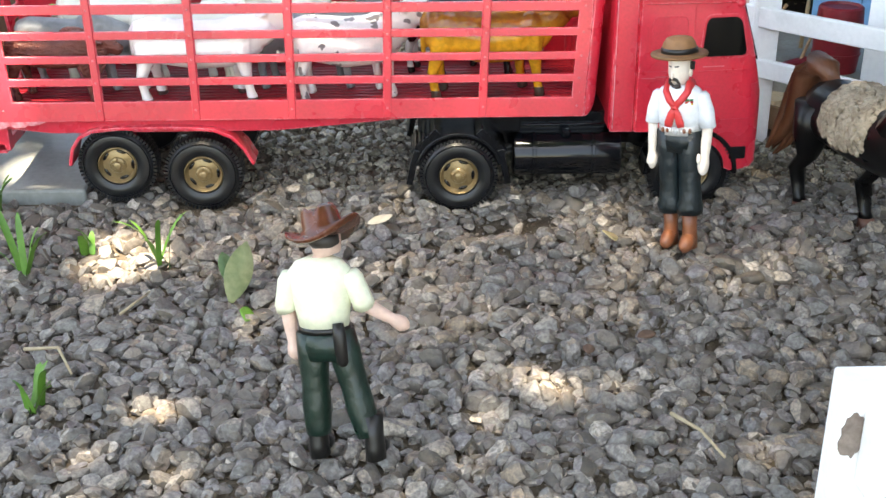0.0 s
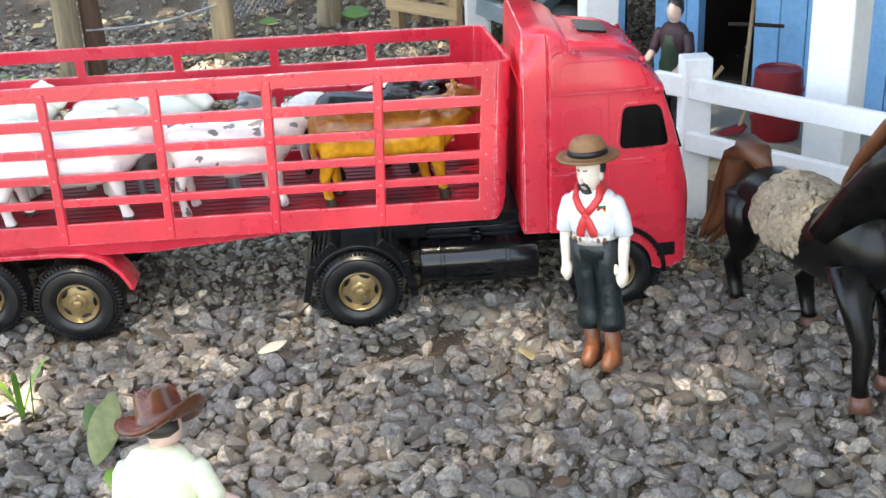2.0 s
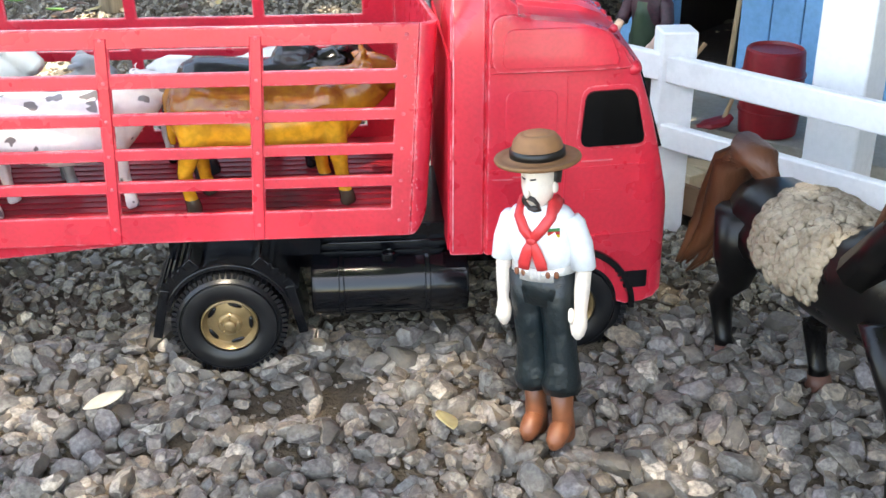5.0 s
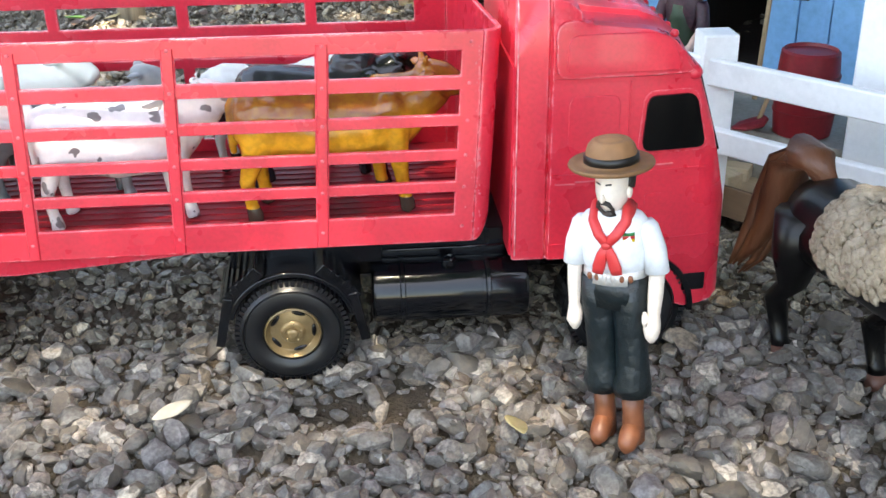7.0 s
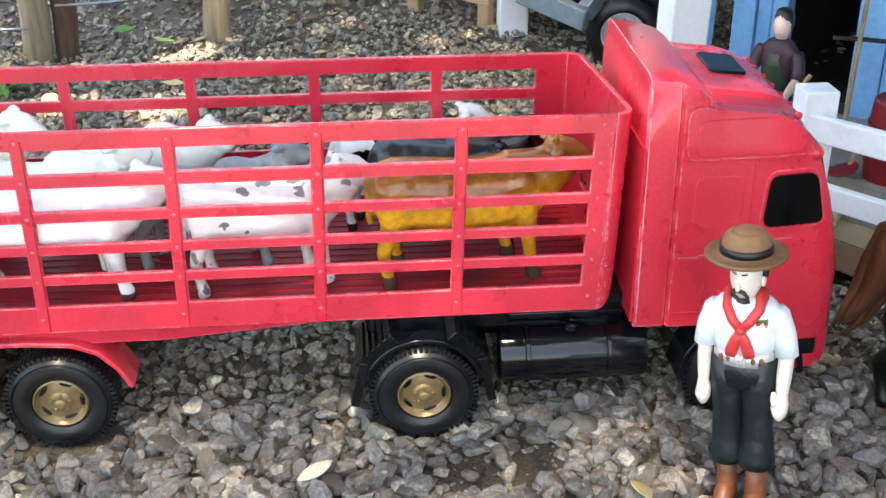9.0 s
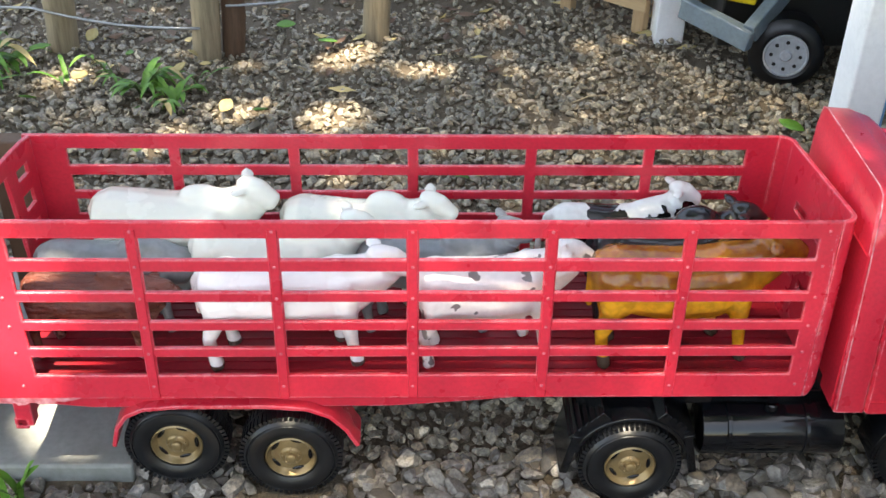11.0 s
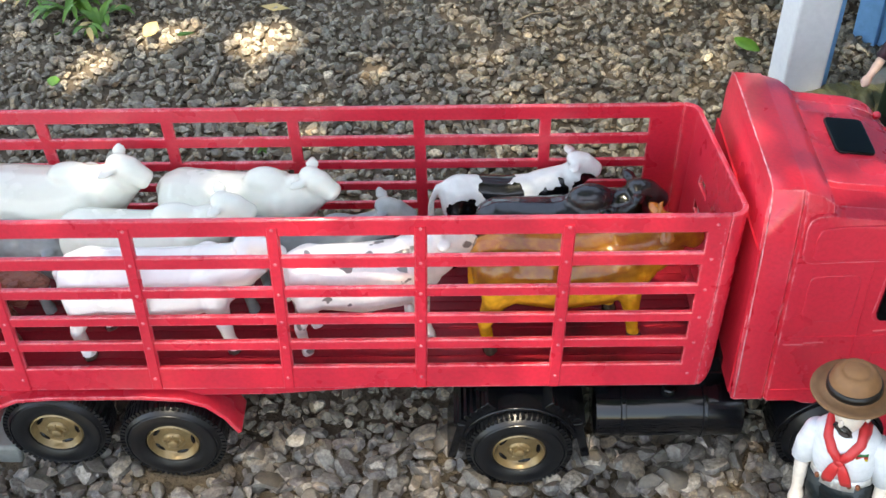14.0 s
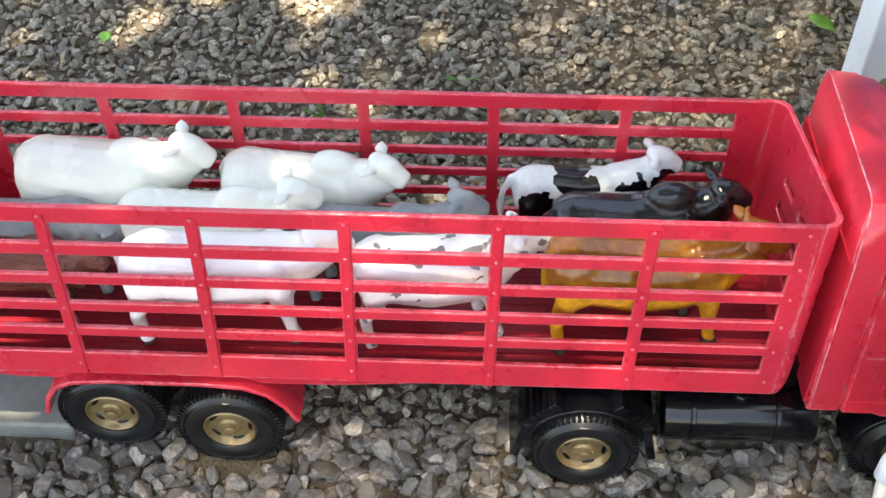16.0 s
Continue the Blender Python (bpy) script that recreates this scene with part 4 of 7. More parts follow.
# ---- toy cattle ----
def cow(name, mat, label, loc, length, turn=0.0, hump=0.0, horn=0.0, head_turn=0.0, head_up=0.0, ear=1.0, fat=1.0, deep=1.0, voxel=0.0011, tail=False, tall=0.88):
    """One moulded toy animal, muzzle towards +x, standing on z = 0."""
    bm, L = B(), length
    P = lambda x, y, z: Vector((x * L, y * L, z * L))
    R = lambda rows: [(P(*c), a * L, b * L) for c, a, b in rows]
    low = 0.17 * (deep - 1)
    tube(bm, R([((-0.475, 0, 0.50), 0.03, 0.04), ((-0.455, 0, 0.50), 0.095 * fat, 0.12), ((-0.40, 0, 0.495), 0.13 * fat, 0.155), ((-0.28, 0, 0.475 - low * 0.6), 0.14 * fat, 0.165 + low * 0.6), ((-0.1, 0, 0.449 - low), 0.155 * fat, 0.166 + low), ((0.06, 0, 0.457 - low), 0.145 * fat, 0.167 + low), ((0.16, 0, 0.48 - low * 0.6), 0.125 * fat, 0.165 + low * 0.6), ((0.24, 0, 0.50), 0.095 * fat, 0.135), ((0.28, 0, 0.51), 0.05, 0.07)]), 16)
    if hump:
        ball(bm, P(0.095, 0, 0.61), 0.128 * L, 0.080 * L, (hump * 1.15 + 0.02) * L, 0, 16, Euler((0, 0.2, 0)).to_matrix())
    c, s = math.cos(radians(head_turn)), math.sin(radians(head_turn))
    H = lambda d, z: P(0.24 + d * c, d * s, z + head_up)
    tube(bm, [(P(0.12, 0, 0.50), 0.115 * L, 0.15 * L), (H(0.03, 0.55 - head_up * 0.5), 0.098 * L, 0.13 * L), (H(0.10, 0.625), 0.080 * L, 0.100 * L)], 14)
    tube(bm, [(H(0.045, 0.69), 0.035 * L, 0.04 * L), (H(0.07, 0.688), 0.068 * L, 0.070 * L), (H(0.125, 0.662), 0.067 * L, 0.078 * L), (H(0.172, 0.632), 0.053 * L, 0.062 * L), (H(0.205, 0.610), 0.054 * L, 0.055 * L), (H(0.222, 0.600), 0.036 * L, 0.036 * L)], 14)
    ball(bm, H(0.066, 0.712), 0.046 * L, 0.058 * L, 0.036 * L, 0, 12)
    if hump:
        tube(bm, [(P(0.10, 0, 0.36), 0.02 * L, 0.05 * L), (H(0.03, 0.44), 0.018 * L, 0.07 * L), (H(0.12, 0.545), 0.016 * L, 0.04 * L)], 10)
    side = Vector((-s, c, 0))
    for k in (-1, 1):
        base = H(0.07, 0.705) + side * (k * 0.055 * L)
        drop = 0.018 if hump else 0.006
        tip = base + side * (k * 0.085 * L * ear) + Vector((-0.035 * L, 0, drop * L))
        tube(bm, [(base, 0.024 * L, 0.020 * L), (base.lerp(tip, 0.4), 0.038 * L, 0.018 * L), (base.lerp(tip, 0.75), 0.028 * L, 0.014 * L), (tip, 0.008 * L, 0.008 * L)], 10)
        if horn:
            b = H(0.065, 0.725) + side * (k * 0.03 * L)
            tube(bm, [(b, 0.018 * L), (b + side * (k * 0.03 * L) + Vector((-0.01 * L, 0, horn * 0.6 * L)), 0.014 * L), (b + side * (k * 0.025 * L) + Vector((0, 0, horn * L)), 0.006 * L)], 8)
        ball(bm, P(-0.345, k * 0.080 * fat, 0.535), 0.085 * L, 0.05 * L, 0.075 * L, 0, 12)
        ball(bm, P(-0.36, k * 0.095 * fat, 0.43), 0.09 * L, 0.052 * L, 0.115 * L, 0, 12)
        ball(bm, P(0.14, k * 0.085 * fat, 0.48), 0.075 * L, 0.056 * L, 0.125 * L, 0, 12)
        for x, lean in ((-0.385, 0.03 * k), (0.165, -0.035 * k)):
            y = k * 0.085 * fat
            tube(bm, R([((x, y * 0.8, 0.46), 0.07, 0.085), ((x + lean * 0.2, y, 0.33), 0.05, 0.062), ((x + lean - 0.012, y, 0.20), 0.032, 0.038), ((x + lean, y, 0.09), 0.027, 0.029), ((x + lean + 0.01, y, 0.045), 0.033, 0.036), ((x + lean + 0.015, y, 0.0), 0.036, 0.04)]), 10, ref=(0, 1, 0))
    if tail:
        tube(bm, R([((-0.43, 0, 0.60), 0.034, 0.034), ((-0.485, 0, 0.575), 0.027, 0.027), ((-0.53, 0.01, 0.46), 0.02, 0.02), ((-0.535, 0.015, 0.32), 0.024, 0.024), ((-0.53, 0.015, 0.2), 0.008, 0.008)]), 8)
    else:
        tube(bm, R([((-0.44, 0, 0.60), 0.024, 0.024), ((-0.475, 0, 0.54), 0.019, 0.019), ((-0.475, 0.01, 0.38), 0.014, 0.014), ((-0.465, 0.01, 0.3), 0.018, 0.018)]), 8)
    bmesh.ops.scale(bm, vec=(1, 1, tall), verts=bm.verts)
    ob = single(name, bm, mat, label, "toy animal", loc, turn, group="toy cattle in the trailer")
    ob.matrix_basis = ROLL @ ob.matrix_basis
    mod = ob.modifiers.new("fuse", "REMESH")
    mod.mode, mod.voxel_size, mod.use_smooth_shade = "VOXEL", voxel, True
    mod = ob.modifiers.new("soften", "SMOOTH")
    mod.factor, mod.iterations = 0.5, 6
    return ob


FLOOR = 0.0748
cow("toy_cow", H_BROWN, "brown shaggy toy bull standing in the red trailer", (-0.158, 0.034, FLOOR), 0.085, 0, 0.05, fat=1.15, head_up=-0.16, tall=0.86)
cow("toy_cow", H_WARM, "pinkish-white toy cow standing behind the trailer slats", (-0.0540, 0.0290, FLOOR), 0.117, 3, deep=1.12, fat=1.05, tall=0.765, head_up=-0.03)
cow("toy_cow", H_PINK, "white toy cow with grey blotches in the red trailer", (0.0465, 0.0330, FLOOR), 0.100, 9, deep=1.17, fat=1.1, horn=0.05, head_up=-0.045, tall=0.91)
cow("toy_cow", H_YEL, "glossy ochre-yellow toy ox with dark hooves in the trailer", (0.1455, 0.0330, FLOOR), 0.118, 5, deep=1.17, fat=1.1, horn=0.07, tall=0.845, head_up=-0.04)
cow("toy_cow", H_WHITE, "white smooth-backed toy zebu standing by the far slats", (-0.1225, 0.0860, FLOOR), 0.108, 0, 0.040, fat=1.3, head_turn=-8, head_up=-0.01, tall=0.92)
cow("toy_cow", H_WHITE, "white humped toy zebu with its head turned", (-0.0230, 0.0850, FLOOR), 0.102, -4, 0.065, fat=1.25, head_turn=-14, head_up=-0.02, tall=0.90)
cow("toy_cow", H_HOL, "white toy dairy cow with black patches", (0.1165, 0.0900, FLOOR), 0.088, 4, fat=0.85, head_up=0.03, tail=True, tall=0.98)
cow("toy_cow", H_GREY, "blue-grey toy zebu with a dark head", (-0.1500, 0.0560, FLOOR), 0.098, 2, 0.03, head_up=-0.20, tall=0.82)
cow("toy_cow", H_WHITE, "pale white-grey toy zebu amid the herd", (-0.0660, 0.0590, FLOOR), 0.106, 0, 0.055, tall=0.84, head_up=0.02)
cow("toy_cow", H_GREY, "grey toy zebu with a small hump", (0.0170, 0.0560, FLOOR), 0.098, 0, 0.045, tall=0.84, head_up=0.06)
cow("toy_cow", H_DARK, "charcoal-black glossy toy bull in the trailer", (0.1400, 0.0600, FLOOR), 0.102, 7, 0.06, fat=1.1, tall=0.98, head_up=-0.04)


# ---- painted figures ----
SKIN = surface("painted_skin", (0.68, 0.46, 0.37), (0.76, 0.54, 0.45), 0.5, 60, 300, 0.1, 0.0002)
PALESKIN = surface("pale_painted_skin", (0.76, 0.66, 0.56), (0.82, 0.72, 0.62), 0.45, 60, 300, 0.1, 0.0002)
SHIRT = surface("white_painted_cloth", (0.74, 0.77, 0.80), (0.82, 0.84, 0.86), 0.45, 50, 300, 0.2, 0.0003)
CREAM = surface("cream_painted_cloth", (0.76, 0.78, 0.56), (0.83, 0.84, 0.66), 0.5, 50, 300, 0.2, 0.0003)
NAVY = surface("dark_teal_painted_cloth", (0.004, 0.0085, 0.0105), (0.010, 0.018, 0.022), 0.32, 60, 120, 0.9, 0.0016)
GREENCLOTH = surface("dark_green_painted_cloth", (0.004, 0.016, 0.011), (0.009, 0.028, 0.02), 0.3, 60, 120, 0.8, 0.0014)
TAN = surface("tan_brown_paint", (0.20, 0.095, 0.038), (0.27, 0.135, 0.058), 0.62, 60, 260, 0.2, 0.0003)
HATBROWN = surface("glossy_chestnut_paint", (0.10, 0.026, 0.012), (0.16, 0.048, 0.02), 0.25, 70, 260, 0.3, 0.0004, stain=(0.06, 0.05, 0.02))
LEATHER = surface("brown_leather_paint", (0.17, 0.055, 0.024), (0.26, 0.09, 0.04), 0.38, 60, 260, 0.2, 0.0003)
SCARF = surface("scarlet_paint", (0.58, 0.025, 0.03), (0.68, 0.05, 0.05), 0.4, 60, 260, 0.2, 0.0003)
INK = surface("black_paint", (0.004, 0.004, 0.004), (0.010, 0.009, 0.008), 0.38, 60, 260, 0.2, 0.0003)
CHECK = surface("maroon_checked_paint", (0.016, 0.006, 0.01), (0.06, 0.018, 0.03), 0.5, 500, 900, 0.2, 0.0003)
APRON = surface("bottle_green_paint", (0.006, 0.024, 0.01), (0.012, 0.038, 0.017), 0.5, 60, 260, 0.2, 0.0003)
SILVER = surface("silver_paint", (0.6, 0.58, 0.55), (0.75, 0.73, 0.7), 0.35, 300, 500, 0.2, 0.0003, metal=0.4)
YELLOWPAINT = surface("yellow_plastic", (0.72, 0.5, 0.015), (0.8, 0.58, 0.03), 0.35, 40, 300, 0.1, 0.0002)
GREENPAINT = surface("green_paint", (0.02, 0.18, 0.05), (0.03, 0.22, 0.07), 0.5, 60, 300, 0.1, 0.0002)


BEARD = surface("dark_brown_beard_paint", (0.02, 0.016, 0.013), (0.05, 0.04, 0.034), 0.5, 60, 260, 0.2, 0.0003)


def limbs(bm, k, leg_in, leg_out, boot, trouser, cuff, hip_w, feet):
    """Two legs with boots, k scales the height."""
    for s, (fx, fy) in zip((-1, 1), feet):
        hx = s * hip_w
        q = lambda f, z: (hx + (fx - hx) * (1 - z / 0.072), fy * (1 - z / 0.072), z * k)
        tube(bm, [(q(0, 0.072), leg_in * 1.12, leg_in * 1.1), (q(0, 0.060), leg_in * 1.12, leg_in * 1.08), (q(0, 0.050), leg_in * 1.02, leg_in), (q(0, 0.041), leg_in * 0.96, leg_in * 0.93), (q(0, 0.036), leg_in, leg_in * 0.96), (q(0, 0.030), leg_in * 1.02, leg_in), (q(0, cuff + 0.004), leg_out, leg_out), (q(0, cuff), leg_out * 0.95, leg_out * 0.95)], 14, trouser)
        x, y, _ = q(0, 0.0)
        tube(bm, [((x, y, 0.026 * k), 0.0058 * k, 0.0060 * k), ((x, y, 0.014 * k), 0.0052 * k, 0.0060 * k), ((x, y, 0.008 * k), 0.0055 * k, 0.0066 * k), ((x, y, 0.001 * k), 0.0056 * k, 0.0072 * k)], 12, boot)
        tube(bm, [((x, y + 0.002, 0.0065 * k), 0.0052 * k, 0.0062 * k), ((x, y - 0.007 * k, 0.0055 * k), 0.0054 * k, 0.0052 * k), ((x, y - 0.012 * k, 0.0042 * k), 0.0046 * k, 0.0040 * k), ((x, y - 0.0148 * k, 0.0034 * k), 0.0022 * k, 0.0024 * k)], 12, boot)


def arm(bm, pts, r, sleeve, skin, cut):
    """A sleeve from shoulder to the cut and a bare forearm ending in a mitten."""
    n = len(pts)
    tube(bm, [(pts[0], r * 0.8), (pts[0] + (pts[1] - pts[0]) * 0.25, r * 1.06), (pts[1] * 0.5 + pts[0] * 0.5, r * 1.02), (pts[1], r * 0.98)] + ([(cut, r * 1.02), (cut + (pts[-1] - cut) * 0.02, r * 0.8)] if cut is not None else []), 12, sleeve)
    start = cut if cut is not None else pts[1]
    d = pts[-1] - start
    tube(bm, [(start - d * 0.1, r * 0.66), (start + d * 0.35, r * 0.64), (start + d * 0.66, r * 0.52), (start + d * 0.76, r * 0.66), (start + d * 0.9, r * 0.74), (start + d * 1.0, r * 0.5), (start + d * 1.06, r * 0.2)], 10, skin)


def cowboy():
    bm = B()
    # 0 skin, 1 shirt, 2 trousers, 3 boots, 4 hat, 5 band, 6 scarf, 7 belt, 8 beard, 9 buckle, 10 to 12 badge
    limbs(bm, 1.0, 0.0083, 0.0098, 3, 2, 0.022, 0.0075, ((-0.0072, 0.001), (0.0085, -0.003)))
    tube(bm, [((0, 0, 0.060), 0.0150, 0.0098), ((0, 0, 0.066), 0.0158, 0.0104), ((0, 0, 0.073), 0.0150, 0.0100)], 18, 2)
    tube(bm, [((0, 0, 0.0700), 0.0157, 0.0107), ((0, 0, 0.0762), 0.0155, 0.0107)], 18, 9)
    for x in (-0.0100, -0.0062, -0.0022, 0.0018, 0.0058, 0.0098):
        ball(bm, (x, -0.0108 + abs(x) * 0.24, 0.0732), 0.0014, 0.0009, 0.0018 if abs(x) > 0.003 else 0.0030, 7 if abs(x) > 0.003 else 9, 10)
    tube(bm, [((0, 0, 0.0745), 0.0142, 0.0098), ((0, -0.0005, 0.080), 0.0156, 0.0112), ((0, -0.0005, 0.090), 0.0165, 0.0115), ((0, 0, 0.100), 0.0172, 0.0105), ((0, 0, 0.1045), 0.0140, 0.0090), ((0, 0, 0.1075), 0.0070, 0.0065)], 20, 1)
    arm(bm, [Vector((-0.0138, 0, 0.1010)), Vector((-0.0185, -0.001, 0.088)), Vector((-0.0195, -0.005, 0.050))], 0.0056, 1, 0, Vector((-0.0195, -0.002, 0.077)))
    arm(bm, [Vector((0.0138, 0, 0.1010)), Vector((0.0190, 0.0, 0.087)), Vector((0.0190, -0.007, 0.049))], 0.0058, 1, 0, Vector((0.0205, -0.001, 0.075)))
    ball(bm, (0.0165, -0.0085, 0.057), 0.0018, 0.0018, 0.0032, 0, 8)
    tube(bm, [((0, 0, 0.105), 0.0052, 0.0052), ((0, -0.0005, 0.112), 0.0050, 0.0050)], 12, 0)
    tube(bm, [((0, -0.0025, 0.1065), 0.0035, 0.0042), ((0, -0.0020, 0.1090), 0.0060, 0.0068), ((0, -0.0012, 0.1140), 0.0078, 0.0082), ((0, -0.0005, 0.1200), 0.0082, 0.0086), ((0, 0, 0.1260), 0.0080, 0.0084)], 16, 0)
    ball(bm, (0, -0.0098, 0.1135), 0.0014, 0.0016, 0.0020, 0, 8)
    for s in (-1, 1):
        ball(bm, (s * 0.0082, 0.0005, 0.1150), 0.0012, 0.0020, 0.0028, 0, 8)
        tube(bm, [((s * 0.0080, 0.003, 0.1215), 0.0016, 0.003), ((s * 0.0082, 0.002, 0.1165), 0.0012, 0.0026)], 8, 8)
        tube(bm, [((0, -0.0096, 0.1120), 0.0011), ((s * 0.0028, -0.0088, 0.1112), 0.0011), ((s * 0.0040, -0.0074, 0.1090), 0.0010), ((s * 0.0026, -0.0076, 0.1068), 0.0011), ((0, -0.0078, 0.1062), 0.0013)], 8, 8)
        tube(bm, [((s * 0.0014, -0.0090, 0.1192), 0.0004), ((s * 0.0040, -0.0080, 0.1196), 0.0004)], 6, 8)
    ball(bm, (0, -0.0084, 0.1070), 0.0024, 0.0014, 0.0014, 8, 10)
    # scarf
    for s in (-1, 1):
        tube(bm, [((s * 0.0078, 0.0035, 0.1085), 0.0022, 0.0030), ((s * 0.0084, -0.0020, 0.1075), 0.0026, 0.0030), ((s * 0.0076, -0.0080, 0.1030), 0.0027, 0.0024), ((s * 0.0042, -0.0118, 0.0975), 0.0026, 0.0018), ((s * -0.0004, -0.0132, 0.0922), 0.0024, 0.0015)], 12, 6, ref=(0, 1, 0))
        tube(bm, [((s * -0.0002, -0.0130, 0.0930), 0.0016, 0.0012), ((s * 0.0022, -0.0134, 0.0870), 0.0027, 0.0012), ((s * 0.0040, -0.0132, 0.0805), 0.0031, 0.0011), ((s * 0.0047, -0.0130, 0.0770), 0.0027, 0.0010)], 12, 6, ref=(0, 1, 0))
    ball(bm, (0, -0.0136, 0.0922), 0.0026, 0.0014, 0.0022, 6, 12)
    for k, mi in ((0, 10), (1, 11), (2, 12)):
        box(bm, 0.0072, 0.0128, -0.0004, 0.0010, 0.0965 - k * 0.0016, 0.0981 - k * 0.0016, mi, pose(0, -0.0126, 0, 0, 0, 22))
    # hat
    prof = [(0.0004, 0.1374), (0.0052, 0.1373), (0.0060, 0.1366), (0.0066, 0.1371), (0.0086, 0.1364), (0.0105, 0.1342), (0.0115, 0.1310), (0.0118, 0.1280), (0.0130, 0.1271), (0.0160, 0.1270), (0.0188, 0.1276), (0.0192, 0.1268), (0.0186, 0.1258), (0.0150, 0.1250), (0.0090, 0.1250), (0.0004, 0.1250)]
    lathe(bm, [(r * 1.05, z - 0.006) for r, z in prof], (-0.0016, 0.0008, 0.0050), "z", 32, 4)
    lathe(bm, [(0.0118, 0.1276), (0.0130, 0.1280), (0.0128, 0.1308), (0.0116, 0.1314)], (-0.0016, 0.0008, -0.0010), "z", 32, 5)
    for v in bm.verts:
        z = v.co.z
        v.co.z = z * 0.0795 / 0.0732 if z < 0.0732 else 0.0795 + (z - 0.0732) * (0.107 - 0.0795) / (0.107 - 0.0732) if z < 0.107 else z
        if z > 0.1085:
            v.co = Matrix.Rotation(radians(-16), 3, "Z") @ v.co
        if 0.024 < z < 0.066:
            v.co.y += 0.0008 * math.sin(z * 900 + v.co.x * 300)
            v.co.x += 0.0003 * math.sin(z * 700)
    bmesh.ops.scale(bm, vec=(0.88, 0.92, 1.01), verts=bm.verts)
    ob = single("cowboy_figurine", bm, [PALESKIN, SHIRT, NAVY, LEATHER, TAN, INK, SCARF, LEATHER, BEARD, SILVER, GREENPAINT, SCARF, YELLOWPAINT], "painted toy cowboy in brown hat, white shirt and red neckerchief", "figurine")
    ob.matrix_basis = LEVEL @ pose(0.2572, -0.0690, 0.0005, -3.5, -3.6, 0) @ pose(0, 0, 0, 0, 0, -30)


cowboy()


def ranch_hand():
    bm = B()
    # 0 skin, 1 shirt, 2 trousers, 3 boots, 4 hat, 5 belt, 6 hair
    limbs(bm, 0.92, 0.0072, 0.0066, 3, 2, 0.014, 0.0070, ((-0.0215, 0.003), (0.0090, 0.001)))
    tube(bm, [((0, 0, 0.053), 0.0130, 0.0090), ((0, 0, 0.060), 0.0142, 0.0098), ((0, 0, 0.068), 0.0130, 0.0088)], 18, 2)
    tube(bm, [((0, 0, 0.0665), 0.0134, 0.0092), ((0, 0, 0.0695), 0.0132, 0.0092)], 18, 5)
    tube(bm, [((-0.0100, 0.0078, 0.0725), 0.0028, 0.0026), ((-0.0104, 0.0086, 0.0670), 0.0036, 0.0028), ((-0.0110, 0.0090, 0.0530), 0.0030, 0.0024), ((-0.0112, 0.0088, 0.0510), 0.0014, 0.0012)], 10, 5)
    tube(bm, [((0, 0, 0.0685), 0.0126, 0.0086), ((0, 0, 0.078), 0.0140, 0.0100), ((0, 0, 0.090), 0.0158, 0.0106), ((0, 0, 0.098), 0.0160, 0.0096), ((0, 0, 0.1025), 0.0120, 0.0080), ((0, 0, 0.1050), 0.0060, 0.0058)], 20, 1)
    arm(bm, [Vector((0.0150, 0, 0.0965)), Vector((0.0195, 0.0, 0.080)), Vector((0.0180, -0.003, 0.052))], 0.0056, 1, 0, Vector((0.0192, -0.001, 0.078)))
    arm(bm, [Vector((-0.0150, 0, 0.0965)), Vector((-0.0200, -0.002, 0.082)), Vector((-0.0370, -0.0160, 0.0640))], 0.0056, 1, 0, Vector((-0.0200, -0.004, 0.079)))
    tube(bm, [((0, 0, 0.1030), 0.0050, 0.0050), ((0, -0.001, 0.110), 0.0048, 0.0050)], 12, 0)
    tube(bm, [((0, -0.0022, 0.1060), 0.0040, 0.0048), ((0, -0.0015, 0.1100), 0.0068, 0.0074), ((0, -0.0008, 0.1160), 0.0076, 0.0084), ((0, 0, 0.1220), 0.0070, 0.0076)], 16, 0)
    tube(bm, [((0, 0.0020, 0.1125), 0.0056, 0.0056), ((0, 0.0016, 0.1150), 0.0079, 0.0074), ((0, 0.0010, 0.1190), 0.0076, 0.0074)], 14, 6)
    for v in bm.verts:
        if v.co.z > 0.1045 and v.co.z < 0.13:
            v.co += Vector((-0.0045, 0, -0.0034)) * min(1.0, (v.co.z - 0.1045) / 0.005)
    hat = B()
    lathe(hat, [(0.0004, 0.0112), (0.0046, 0.0114), (0.0072, 0.0128), (0.0088, 0.0108), (0.0098, 0.0040), (0.0112, 0.0012), (0.0150, 0.0008), (0.0178, 0.0022), (0.0182, 0.0012), (0.0150, -0.0010), (0.0090, -0.0012), (0.0004, -0.0012)], (0, 0, 0), "z", 28, 0)
    for v in hat.verts:
        r = math.hypot(v.co.x, v.co.y)
        if r > 0.0105:
            v.co.z += 0.0036 * (abs(v.co.x) / 0.018) ** 2 - 0.0035 * (abs(v.co.y) / 0.018) ** 2
            v.co.y *= 1.12
        elif v.co.z > 0.008:
            v.co.z -= 0.003 * max(0.0, 1 - abs(v.co.x) / 0.004)
    bmesh.ops.transform(hat, matrix=pose(-0.0045, -0.0005, 0.1152, 12, 14, 0) @ Matrix.Diagonal((1.02, 1.02, 1.12, 1)), verts=hat.verts)
    for f in hat.faces:
        f.material_index = 4
    me = bpy.data.meshes.new("tmp")
    hat.to_mesh(me)
    hat.free()
    bm.from_mesh(me)
    bpy.data.meshes.remove(me)
    ob = single("ranch_hand_figurine", bm, [SKIN, CREAM, GREENCLOTH, INK, HATBROWN, INK, BEARD], "painted toy ranch hand in chestnut hat, cream shirt and green trousers", "figurine")
